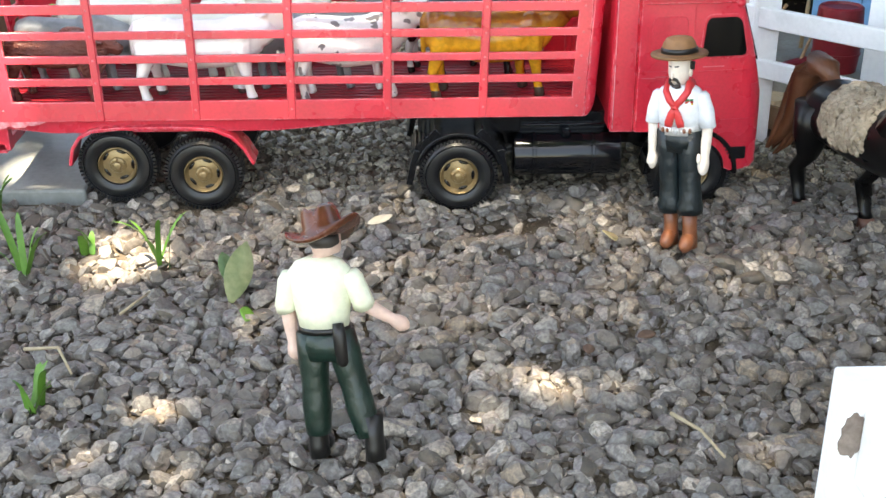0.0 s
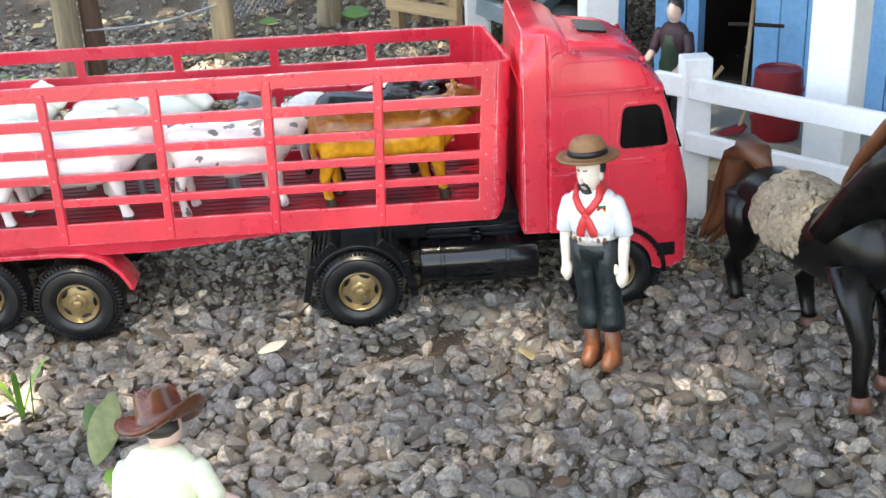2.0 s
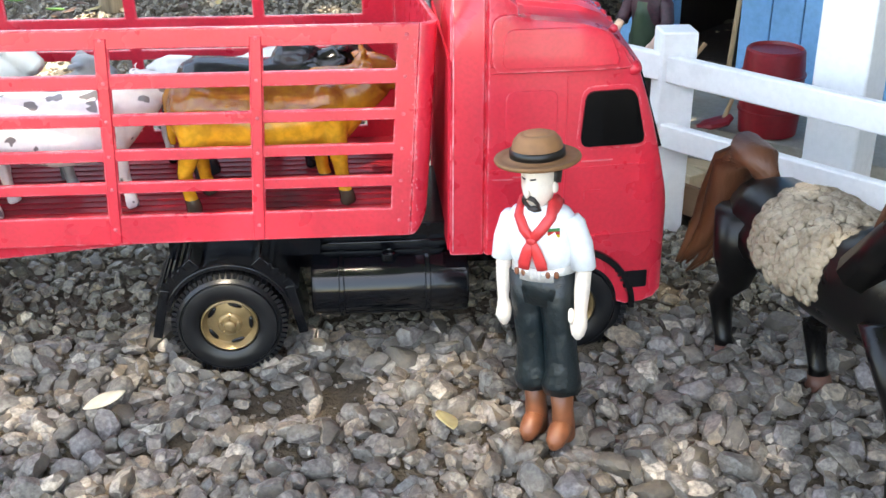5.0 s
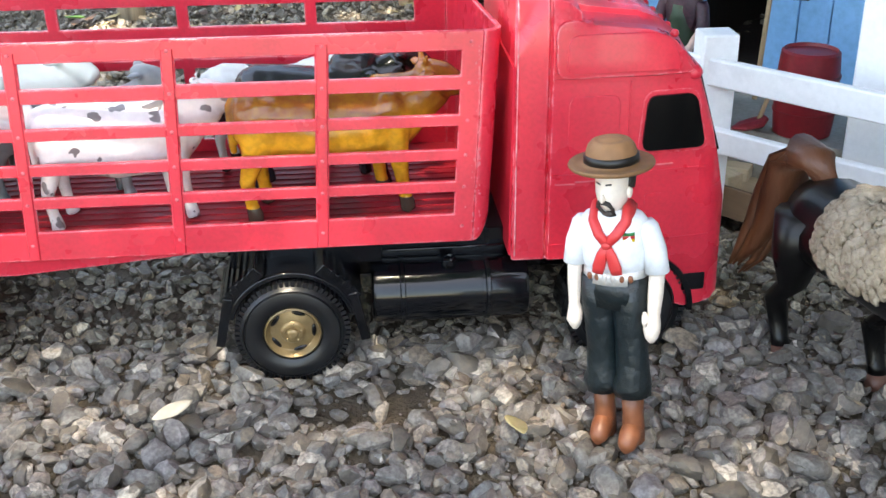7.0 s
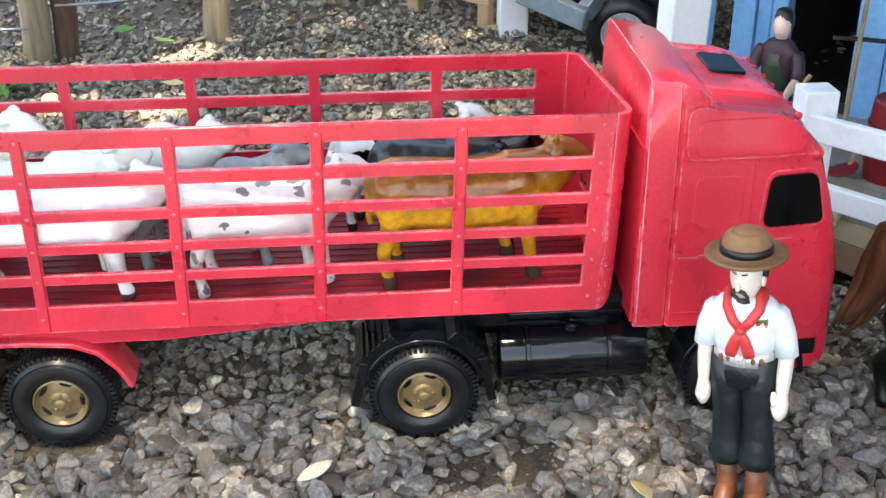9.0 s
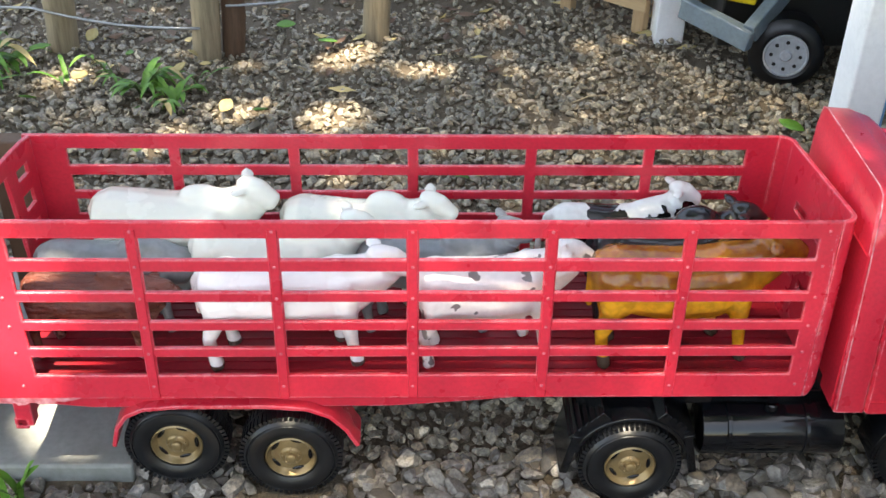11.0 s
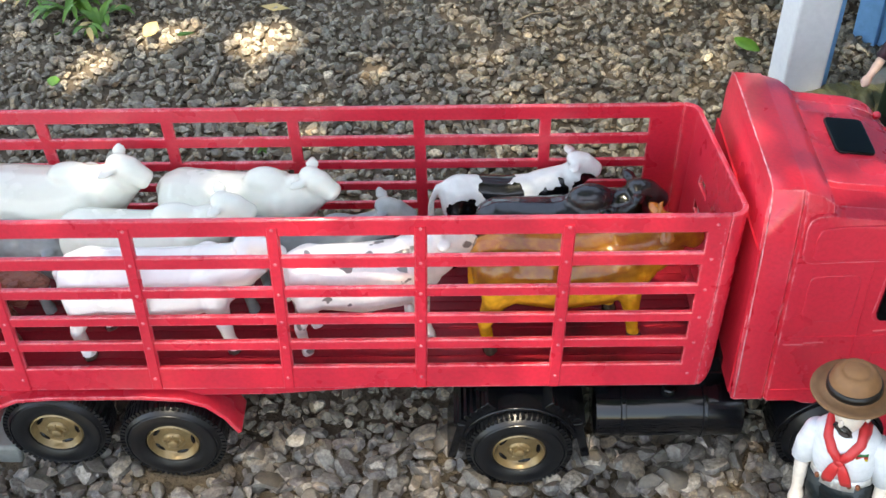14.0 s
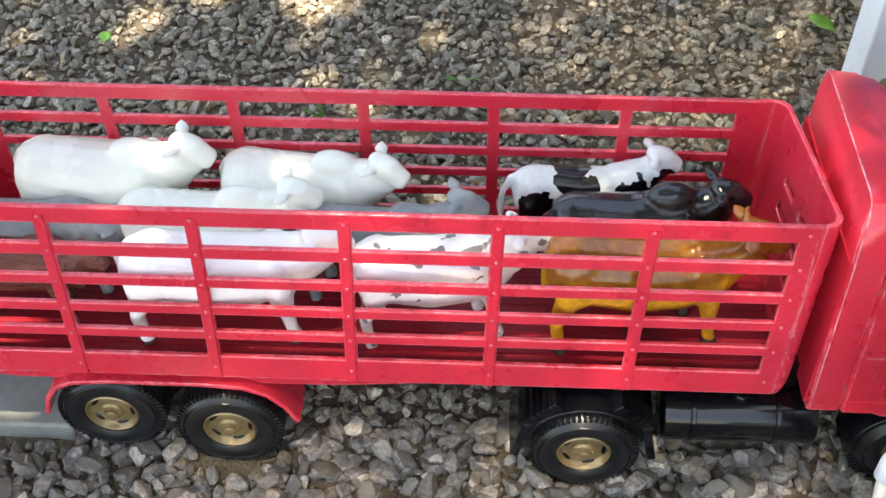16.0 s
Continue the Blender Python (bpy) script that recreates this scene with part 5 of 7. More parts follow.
    ob.matrix_basis = LEVEL @ pose(0.0440, -0.2800, -0.0165, -12, -4, 0) @ pose(0, 0, 0, 0, 0, 165) @ Matrix.Diagonal((0.975, 0.975, 0.97, 1))


ranch_hand()


def gardener():
    bm = B()
    # 0 skin, 1 shirt, 2 apron, 3 trousers, 4 hair
    limbs(bm, 0.95, 0.0075, 0.0066, 3, 3, 0.012, 0.0072, ((-0.008, 0.0), (0.010, -0.004)))
    tube(bm, [((0, 0, 0.050), 0.0130, 0.0090), ((0, 0, 0.062), 0.0142, 0.0098), ((0, 0, 0.070), 0.0132, 0.0090)], 18, 3)
    tube(bm, [((0, 0, 0.069), 0.0128, 0.0088), ((0, 0, 0.080), 0.0138, 0.0098), ((0, 0, 0.092), 0.0158, 0.0104), ((0, 0, 0.100), 0.0156, 0.0094), ((0, 0, 0.105), 0.0110, 0.0080), ((0, 0, 0.1075), 0.0058, 0.0056)], 20, 1)
    tube(bm, [((0, -0.0035, 0.036), 0.0150, 0.0090), ((0, -0.0025, 0.060), 0.0144, 0.0092), ((0, -0.0016, 0.074), 0.0130, 0.0090), ((0, -0.0024, 0.086), 0.0100, 0.0092), ((0, -0.0022, 0.096), 0.0080, 0.0090)], 18, 2)
    for s in (-1, 1):
        arm(bm, [Vector((s * 0.0150, 0, 0.0990)), Vector((s * 0.0200, -0.003, 0.083)), Vector((s * 0.0200, -0.028, 0.064))], 0.0054, 1, 0, Vector((s * 0.0205, -0.007, 0.078)))
    tube(bm, [((0, 0, 0.106), 0.0048, 0.0048), ((0, -0.0006, 0.113), 0.0046, 0.0048)], 12, 0)
    tube(bm, [((0, -0.0022, 0.1090), 0.0040, 0.0046), ((0, -0.0015, 0.1130), 0.0066, 0.0072), ((0, -0.0008, 0.1195), 0.0074, 0.0082), ((0, 0, 0.1265), 0.0060, 0.0066), ((0, 0, 0.1280), 0.0030, 0.0030)], 16, 0)
    tube(bm, [((0, 0.0024, 0.1120), 0.0052, 0.0050), ((0, 0.0020, 0.1180), 0.0079, 0.0074), ((0, 0.0008, 0.1250), 0.0078, 0.0084), ((0, 0.0, 0.1300), 0.0060, 0.0064), ((0, 0, 0.1315), 0.0030, 0.003)], 14, 4)
    bmesh.ops.scale(bm, vec=(0.82, 0.82, 0.84), verts=bm.verts)
    return single("gardener_figurine", bm, [SKIN, CHECK, APRON, INK, INK], "painted toy gardener in checked shirt and green apron behind the fence", "figurine", (0.3690, 0.236, 0.042), -48)


gardener()


# ---- horse and fleece ----
HORSEBLACK = surface("glossy_black_coat", (0.002, 0.002, 0.0023), (0.005, 0.0045, 0.0045), 0.27, 30, 240, 0.15, 0.0003, spec=0.3)
TAILBROWN = surface("brown_horsehair_plastic", (0.10, 0.034, 0.015), (0.17, 0.066, 0.032), 0.45, 40, 260, 0.6, 0.0012, stretch=(1, 1, 0.3))
HOOF = surface("hoof_brown_paint", (0.12, 0.05, 0.035), (0.17, 0.08, 0.055), 0.4, 60, 260, 0.2, 0.0003)


def horse():
    bm, L = B(), 0.190
    P = lambda x, y, z: Vector((x * L, y * L, z * L))
    R = lambda rows: [(P(*c), a * L, b * L) for c, a, b in rows]
    tube(bm, R([((-0.42, 0, 0.46), 0.04, 0.05), ((-0.40, 0, 0.46), 0.095, 0.11), ((-0.33, 0, 0.465), 0.125, 0.135), ((-0.22, 0, 0.46), 0.125, 0.135), ((-0.05, 0, 0.455), 0.125, 0.14), ((0.08, 0, 0.475), 0.12, 0.155), ((0.18, 0, 0.52), 0.11, 0.175), ((0.26, 0, 0.54), 0.08, 0.13), ((0.30, 0, 0.55), 0.03, 0.05)]), 20)
    tube(bm, R([((0.12, 0, 0.55), 0.08, 0.14), ((0.20, 0, 0.68), 0.068, 0.13), ((0.29, 0, 0.84), 0.052, 0.095), ((0.35, 0, 0.94), 0.042, 0.065)]), 14)
    tube(bm, R([((0.31, 0, 0.98), 0.03, 0.03), ((0.35, 0, 0.97), 0.047, 0.06), ((0.42, 0, 0.91), 0.042, 0.055), ((0.50, 0, 0.82), 0.032, 0.038), ((0.54, 0, 0.78), 0.034, 0.034), ((0.56, 0, 0.76), 0.015, 0.015)]), 14)
    for k in (-1, 1):
        tube(bm, R([((0.33, k * 0.03, 1.005), 0.016, 0.012), ((0.34, k * 0.035, 1.05), 0.014, 0.009), ((0.345, k * 0.03, 1.08), 0.004, 0.004)]), 8)
        hx = -0.34 + (-0.04 if k < 0 else 0.17)
        tube(bm, R([((-0.33, k * 0.06, 0.50), 0.075, 0.10), ((-0.33 + (hx + 0.34) * 0.4, k * 0.075, 0.36), 0.055, 0.07), ((hx + 0.03, k * 0.075, 0.27), 0.034, 0.042), ((hx - 0.035, k * 0.072, 0.19), 0.026, 0.034), ((hx, k * 0.072, 0.07), 0.021, 0.023), ((hx + 0.01, k * 0.072, 0.045), 0.026, 0.028)]), 12, ref=(0, 1, 0))
        tube(bm, R([((hx + 0.01, k * 0.072, 0.05), 0.027, 0.029), ((hx + 0.02, k * 0.072, 0.0), 0.036, 0.04)]), 12, 2, ref=(0, 1, 0))
        fx = 0.20 + (0.12 if k < 0 else 0.04)
        tube(bm, R([((0.22, k * 0.06, 0.47), 0.055, 0.085), ((0.22 + (fx - 0.22) * 0.6, k * 0.072, 0.31), 0.036, 0.042), ((fx, k * 0.072, 0.23), 0.030, 0.034), ((fx, k * 0.072, 0.09), 0.021, 0.023), ((fx + 0.01, k * 0.072, 0.045), 0.026, 0.027)]), 12, ref=(0, 1, 0))
        tube(bm, R([((fx + 0.01, k * 0.072, 0.05), 0.027, 0.029), ((fx + 0.018, k * 0.072, 0.0), 0.036, 0.04)]), 12, 2, ref=(0, 1, 0))
    tube(bm, R([((-0.36, 0, 0.56), 0.028, 0.032), ((-0.41, 0, 0.62), 0.044, 0.048), ((-0.47, 0, 0.625), 0.054, 0.056), ((-0.515, -0.005, 0.555), 0.056, 0.056), ((-0.535, -0.015, 0.46), 0.050, 0.050), ((-0.545, -0.03, 0.37), 0.038, 0.040), ((-0.560, -0.055, 0.29), 0.022, 0.024), ((-0.575, -0.085, 0.235), 0.008, 0.010)]), 14, 1)
    rr = random.Random(4)
    for k in range(9):
        a, b = rr.uniform(-0.034, 0.034), rr.uniform(-0.036, 0.036)
        e = rr.uniform(0.0, 0.05)
        tube(bm, R([((-0.46 + b * 0.3, a * 0.6, 0.655), 0.014, 0.014), ((-0.525 + b, a, 0.575), 0.020, 0.022), ((-0.55 + b, a - 0.015, 0.45), 0.022, 0.022), ((-0.555 + b, a * 1.1 - 0.03, 0.36), 0.018, 0.018), ((-0.572 + b * 0.8, a * 0.9 - 0.06, 0.28 - e), 0.011, 0.011), ((-0.59 + b * 0.5, a * 0.6 - 0.085, 0.225 - e), 0.003, 0.003)]), 10, 1)
    tube(bm, R([((0.06, 0, 0.63), 0.014, 0.02), ((0.11, 0, 0.72), 0.024, 0.04), ((0.18, 0, 0.83), 0.028, 0.055), ((0.27, 0, 0.97), 0.024, 0.05), ((0.33, 0, 1.03), 0.012, 0.02)]), 10, 1)
    bmesh.ops.scale(bm, vec=(1, 1, 0.86), verts=bm.verts)
    return single("toy_horse", bm, [HORSEBLACK, TAILBROWN, HOOF], "glossy black toy horse with brown tail and hooves, standing on gravel", "toy animal", (0.3850, -0.0700, -0.003), -77)


horse()
FLEECE = surface("tan_fleece", (0.24, 0.185, 0.125), (0.43, 0.36, 0.27), 0.85, 110, 420, 1.0, 0.0015, stain=(0.15, 0.10, 0.06))


def fleece():
    """A sheepskin saddle pad of many soft curls draped over the horse's back."""
    L, rr = 0.190, random.Random(4)
    t = thing("fleece_saddle_pad", "curly tan sheepskin saddle pad laid over the black horse", "saddle pad", (0.3850, -0.0700, 0.0008), -77)
    bm = B()
    for _ in range(760):
        a = radians(rr.uniform(-114, 114))
        x = rr.uniform(-0.235, 0.025) * L
        f = 1 - 0.13 * max(0.0, abs(x / L + 0.105) / 0.13 - 0.6) / 0.4
        ry, rz = 0.136 * L * f, 0.130 * L * f
        c = Vector((x, ry * math.sin(a), 0.388 * L + rz * math.cos(a)))
        r = rr.uniform(0.0018, 0.0036)
        m = Euler((-a, 0, 0)).to_matrix() @ Euler((rr.uniform(-0.4, 0.4), rr.uniform(-0.4, 0.4), rr.uniform(0, 6))).to_matrix()
        ball(bm, c, r * rr.uniform(1.0, 1.6), r * 0.9, r * 0.6, 0, 8, m)
    part("wool", bm, FLEECE, t, smooth=True, kind="stuff")
    bm = tube(B(), [((x * L, 0, 0.386 * L), 0.132 * L * f, 0.129 * L * f) for x, f in ((-0.236, 0.82), (-0.225, 0.88), (-0.18, 0.97), (-0.10, 1.0), (-0.03, 0.97), (0.017, 0.88), (0.027, 0.82))], 24)
    bmesh.ops.delete(bm, geom=[v for v in bm.verts if v.co.z < 0.33 * L], context="VERTS")
    part("hide", bm, FLEECE, t, smooth=True)


fleece()


# ---- fences, house front and garden things ----
def plank(bm, p, q, w, t, mi=0, up=(0, 0, 1)):
    """A board from p to q, w high and t thick."""
    p, q = Vector(p), Vector(q)
    d = (q - p).normalized()
    n = d.cross(Vector(up)).normalized()
    u = n.cross(d)
    m = Matrix((d, n, u)).transposed().to_4x4()
    m.translation = p
    return box(bm, 0, (q - p).length, -t / 2, t / 2, -w / 2, w / 2, mi, m)


def white_fence():
    f = thing("white_fence", "white painted wooden fence with two rails beside the toy house", "fence")
    part("post", box(B(), 0.3575, 0.3790, 0.1560, 0.1760, -0.01, 0.1215), WHITEPAINT, f, bevel=0.0012)
    part("rail", plank(B(), (0.3420, 0.1840, 0.0995), (0.5230, -0.0300, 0.0995), 0.0165, 0.007), WHITEPAINT, f, bevel=0.0012)
    part("rail", plank(B(), (0.3440, 0.1800, 0.0585), (0.5230, -0.0320, 0.0585), 0.0150, 0.007), WHITEPAINT, f, bevel=0.0012)
    f2 = thing("white_fence", "white painted corner post and rail with a brown stain", "fence")
    part("post", box(B(), 0.2490, 0.2845, -0.380, -0.365, -0.04, 0.0800), WHITEPAINT, f2, bevel=0.0015)
    part("rail", box(B(), 0.2575, 0.460, -0.394, -0.3805, 0.036, 0.0725), WHITEPAINT, f2, bevel=0.0015)
    part("rail", box(B(), 0.2575, 0.460, -0.394, -0.3805, -0.010, 0.012), WHITEPAINT, f2, bevel=0.0015)
    bm, rr = B(), random.Random(6)
    rim = [bm.verts.new((0.2545 + 0.0058 * k * math.cos(a), y, 0.0572 + 0.0122 * k * math.sin(a))) for y in (-0.3800, -0.3806) for a, k in ((2 * math.pi * i / 22, 0.85 + 0.25 * noise.noise(Vector((i * 1.7, 3.0, 0.5)))) for i in range(22))]
    bm.faces.new(rim[:22][::-1]), bm.faces.new(rim[22:])
    for i in range(22):
        bm.faces.new((rim[i], rim[(i + 1) % 22], rim[22 + (i + 1) % 22], rim[22 + i]))
    part("worn_patch", bm, surface("bare_grey_wood", (0.16, 0.12, 0.10), (0.3, 0.25, 0.21), 0.8, 160, 500, 0.5, 0.0005), f2, "bare brown patch in the paint")


white_fence()
W0 = Vector((0.462, 0.333, 0))
HOUSE = 0.884


def house():
    h = thing("toy_house", "sky-blue toy house front with white posts and a dark doorway", "toy house")
    m = Matrix.Translation(W0) @ pose(0, 0, 0, 0, 0, -45) @ Matrix.Diagonal((HOUSE, HOUSE, 1, 1))
    at = lambda bm: (bmesh.ops.transform(bm, matrix=m, verts=bm.verts), bm)[1]
    for k in range(2):
        part("wall_board", at(box(B(), -0.088 + k * 0.0135, -0.0750 + k * 0.0135, 0.0, 0.008, -0.01, 0.42)), BLUE, h, bevel=0.0006)
    for k in range(8):
        part("wall_board", at(box(B(), 0.003 + k * 0.0275, 0.0295 + k * 0.0275, 0.0, 0.008, -0.01, 0.42)), BLUE, h, bevel=0.0006)
    part("wall_board", at(box(B(), -0.0575, 0.0025, 0.0, 0.008, 0.172, 0.42)), BLUE, h)
    part("door_frame", at(box(B(), -0.110, -0.0885, -0.004, 0.010, -0.01, 0.42)), BLUE, h, bevel=0.0008)
    part("door_frame", at(box(B(), -0.0612, -0.0580, -0.004, 0.010, -0.01, 0.42)), BLUE, h, bevel=0.0008)
    # Near-black panels close the space behind the doorway.
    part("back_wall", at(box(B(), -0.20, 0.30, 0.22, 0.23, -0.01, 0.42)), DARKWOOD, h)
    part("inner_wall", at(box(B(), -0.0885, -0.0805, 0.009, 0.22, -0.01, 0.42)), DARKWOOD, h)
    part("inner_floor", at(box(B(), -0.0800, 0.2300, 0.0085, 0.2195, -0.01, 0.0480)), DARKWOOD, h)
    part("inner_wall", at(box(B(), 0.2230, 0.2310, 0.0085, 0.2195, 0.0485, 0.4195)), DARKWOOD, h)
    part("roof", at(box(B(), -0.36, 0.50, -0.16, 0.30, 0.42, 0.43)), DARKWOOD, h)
    # Added eave, out of view: darkens the ground around the horse.
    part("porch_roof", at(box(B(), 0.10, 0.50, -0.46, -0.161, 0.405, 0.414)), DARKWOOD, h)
    part("porch_floor", at(box(B(), -0.06, 0.30, -0.135, -0.0005, -0.01, 0.042)), PORCH, h, bevel=0.001)
    for x, y, w, turn in ((0.3165, 0.2900, 0.028, 6), (0.2365, 0.5560, 0.0265, 0)):
        ob = part("post", box(B(), -w / 2, w / 2, -w / 2, w / 2, -0.02, 0.46), WHITEPAINT, h, "white painted square post", bevel=0.0015)
        ob.matrix_basis = pose(x, y, 0, 0, 0, turn)
    ob = part("post", box(B(), -0.016, 0.016, -0.016, 0.016, -0.02, 0.46), WHITEPAINT, h, "white painted square post", bevel=0.0015)
    ob.matrix_basis = pose(0.464, 0.135, 0, 0, 0, -45)
    ob = part("post_trim", box(B(), 0, 0.010, -0.004, 0.004, -0.02, 0.42), BLUE, h)
    ob.matrix_basis = pose(0.3300, 0.297, 0)
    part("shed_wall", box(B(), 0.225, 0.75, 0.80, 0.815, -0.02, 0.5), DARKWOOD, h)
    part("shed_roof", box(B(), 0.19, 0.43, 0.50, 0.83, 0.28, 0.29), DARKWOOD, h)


house()


def barrel():
    b = thing("barrel", "red plastic barrel standing on the porch beside the blue wall", "barrel", (0.4450, 0.2040, 0.042))
    b.scale = (0.9, 0.9, 0.9)
    bm = lathe(B(), [(0.018, 0.0), (0.0205, 0.001), (0.0215, 0.012), (0.0222, 0.03), (0.0215, 0.05), (0.0205, 0.061), (0.0190, 0.0625), (0.0180, 0.0600), (0.0004, 0.0600)], (0, 0, 0), "z", 30)
    part("drum", bm, SCARFRED, b, smooth="auto")
    for z in (0.018, 0.044):
        part("hoop", lathe(B(), [(0.0214, z - 0.0012), (0.0228, z - 0.0008), (0.0228, z + 0.0008), (0.0214, z + 0.0012)], (0, 0, 0), "z", 30), SCARFRED, b, smooth="auto")


SCARFRED = surface("dark_red_plastic", (0.20, 0.006, 0.012), (0.27, 0.010, 0.018), 0.4, 30, 300, 0.1, 0.0002)
barrel()


def tools():
    r = thing("rake", "wooden-handled rake leaning in the dark doorway", "rake", (0.4355, 0.2667, 0.042))
    r.scale = (0.884, 0.884, 0.884)
    part("handle", tube(B(), [((0, 0, 0.004), 0.0022), ((0.02, 0.035, 0.13), 0.0020), ((0.032, 0.055, 0.20), 0.0019)], 8), PINE_Z, r)
    bm = tube(B(), [((-0.008, 0.026, 0.083), 0.0018), ((0.020, 0.024, 0.081), 0.002), ((0.044, 0.020, 0.079), 0.0018)], 8)
    part("crossbar", bm, DARKWOOD, r)
    part("blade", box(B(), 0.016, 0.036, 0.042, 0.046, 0.135, 0.170), SCARFRED, r, "red metal blade", bevel=0.001)
    s = thing("shovel", "small red toy shovel lying on the porch floor", "shovel", (0.4100, 0.2080, 0.042))
    s.scale = (0.9, 0.9, 0.9)
    part("scoop", tube(B(), [((-0.012, 0, 0.004), 0.002, 0.001), ((-0.004, 0, 0.005), 0.008, 0.003), ((0.008, 0.002, 0.007), 0.009, 0.003), ((0.014, 0.003, 0.010), 0.004, 0.002)], 10), SCARFRED, s, "red scoop")
    part("shaft", tube(B(), [((0.008, 0.002, 0.008), 0.0018), ((0.020, 0.012, 0.030), 0.0016)], 8), PINE_Z, s)


tools()


def wheelbarrow():
    w = thing("wheelbarrow", "wooden toy wheelbarrow carrying a green sack", "wheelbarrow", (0.3540, 0.2690, 0.011), 4)
    w.scale = (0.934, 0.934, 0.934)
    part("tray", box(B(), -0.036, 0.038, -0.020, 0.022, 0.012, 0.0145), BARK, w, bevel=0.0008)
    for y in (-0.021, 0.0215):
        part("side_board", box(B(), -0.037, 0.039, y - 0.0012, y + 0.0012, 0.012, 0.024), BARK, w, bevel=0.0006)
    part("end_board", box(B(), 0.0375, 0.0400, -0.0200, 0.0205, 0.012, 0.026), BARK, w, bevel=0.0006)
    for y in (-0.018, 0.019):
        part("handle", tube(B(), [((0.0, y, 0.013), 0.0018), ((0.038, y * 0.9, 0.028), 0.0018), ((0.066, y * 0.8, 0.062), 0.0018)], 8), PINE_Z, w)
        part("leg", tube(B(), [((0.026, y, 0.013), 0.002), ((0.028, y, 0.0), 0.0018)], 8), BARK, w)
    part("wheel", lathe(B(), [(0.002, -0.002), (0.011, -0.002), (0.012, -0.001), (0.012, 0.001), (0.011, 0.002), (0.002, 0.002)], (-0.042, 0, 0.011), "y", 20), INK, w, smooth="auto")
    bm = B()
    rr = random.Random(8)
    rings = []
    for k in range(33):
        u = k / 32
        bulge = math.sin(math.pi * (0.08 + 0.84 * u)) ** 0.42
        fold = 1 + 0.045 * math.sin(u * 47) + 0.03 * math.sin(u * 21 + 1)
        rings.append(((-0.037 + 0.072 * u, rr.uniform(-0.0005, 0.0005), 0.0275 + rr.uniform(-0.0004, 0.0004)), 0.0185 * bulge * fold, 0.0135 * bulge * fold))
    tube(bm, rings, 28)
    for v in bm.verts:
        n = noise.noise(v.co * 120) * 0.0016 + noise.noise(v.co * 300) * 0.0007
        v.co += Vector((0, v.co.y, v.co.z - 0.0275)).normalized() * n
    single("sack", bm, surface("olive_green_sacking", (0.085, 0.085, 0.035), (0.17, 0.165, 0.075), 0.42, 60, 130, 1.0, 0.003, stain=(0.06, 0.075, 0.05)), "bulging olive-green sack lying in the wheelbarrow", "sack", (0.3520, 0.2690, 0.0134), 6).scale = (0.934, 0.934, 0.934)


wheelbarrow()


def tray_box():
    t = thing("wooden_tray", "open shallow wooden box with pale blocks inside, standing on gravel", "wooden box", (0.379, 0.159, 0.0), -52)
    part("front_board", box(B(), -0.040, 0.078, 0.0, 0.0030, 0, 0.020), TRAYWOOD, t, "dark brown front board", bevel=0.0006)
    part("back_board", box(B(), -0.040, 0.078, 0.076, 0.079, 0, 0.021), PALEWOOD, t, bevel=0.0006)
    part("end_board", box(B(), -0.0430, -0.040, 0.0, 0.079, 0, 0.0205), PALEWOOD, t, bevel=0.0006)
    part("end_board", box(B(), 0.078, 0.0810, 0.0, 0.079, 0, 0.0205), TRAYWOOD, t, bevel=0.0006)
    part("base", box(B(), -0.040, 0.078, 0.0030, 0.0760, 0.002, 0.005), PALEWOOD, t, "pale planed base")
    for k, (x, y, a) in enumerate(((-0.026, 0.052, 20), (-0.020, 0.030, -12), (0.050, 0.050, 40), (0.060, 0.020, 5))):
        ob = single("wood_block", box(B(), -0.012, 0.012, -0.007, 0.007, 0, 0.009 + 0.003 * (k % 2)), PALEWOOD, "pale planed wood block lying in the wooden box", "wood block", (0, 0, 0), smooth=False, bevel=0.0008, group="blocks in the box")
        ob.matrix_basis = pose(0.379, 0.159, 0.0051, 0, 0, -52) @ pose(x, y, 0, 0, 0, a)


PALEWOOD = surface("pale_planed_wood", (0.55, 0.42, 0.26), (0.68, 0.54, 0.36), 0.6, 60, 400, 0.3, 0.0004, stretch=(0.1, 1, 1))
tray_box()
TILTED = ("toy_horse", "fleece_saddle_pad", "white_fence", "toy_house", "barrel", "rake", "shovel", "gardener_figurine", "wooden_tray", "wood_block")
for ob in list(bpy.data.objects):
    if ob.parent is None and ob.name.split(".")[0] in TILTED:
        lift = 0.005 if ob.name.startswith("wood") else 0.0
        ob.matrix_basis = pose(0, 0, lift) @ LEVEL @ ob.matrix_basis
        for child in ob.children:
            if child.name.startswith(("shed", "post_trim")) or (child.name.startswith("post") and ob.name == "toy_house" and child.matrix_basis.translation.x < 0.4):
                child.matrix_basis = LEVEL.inverted() @ child.matrix_basis


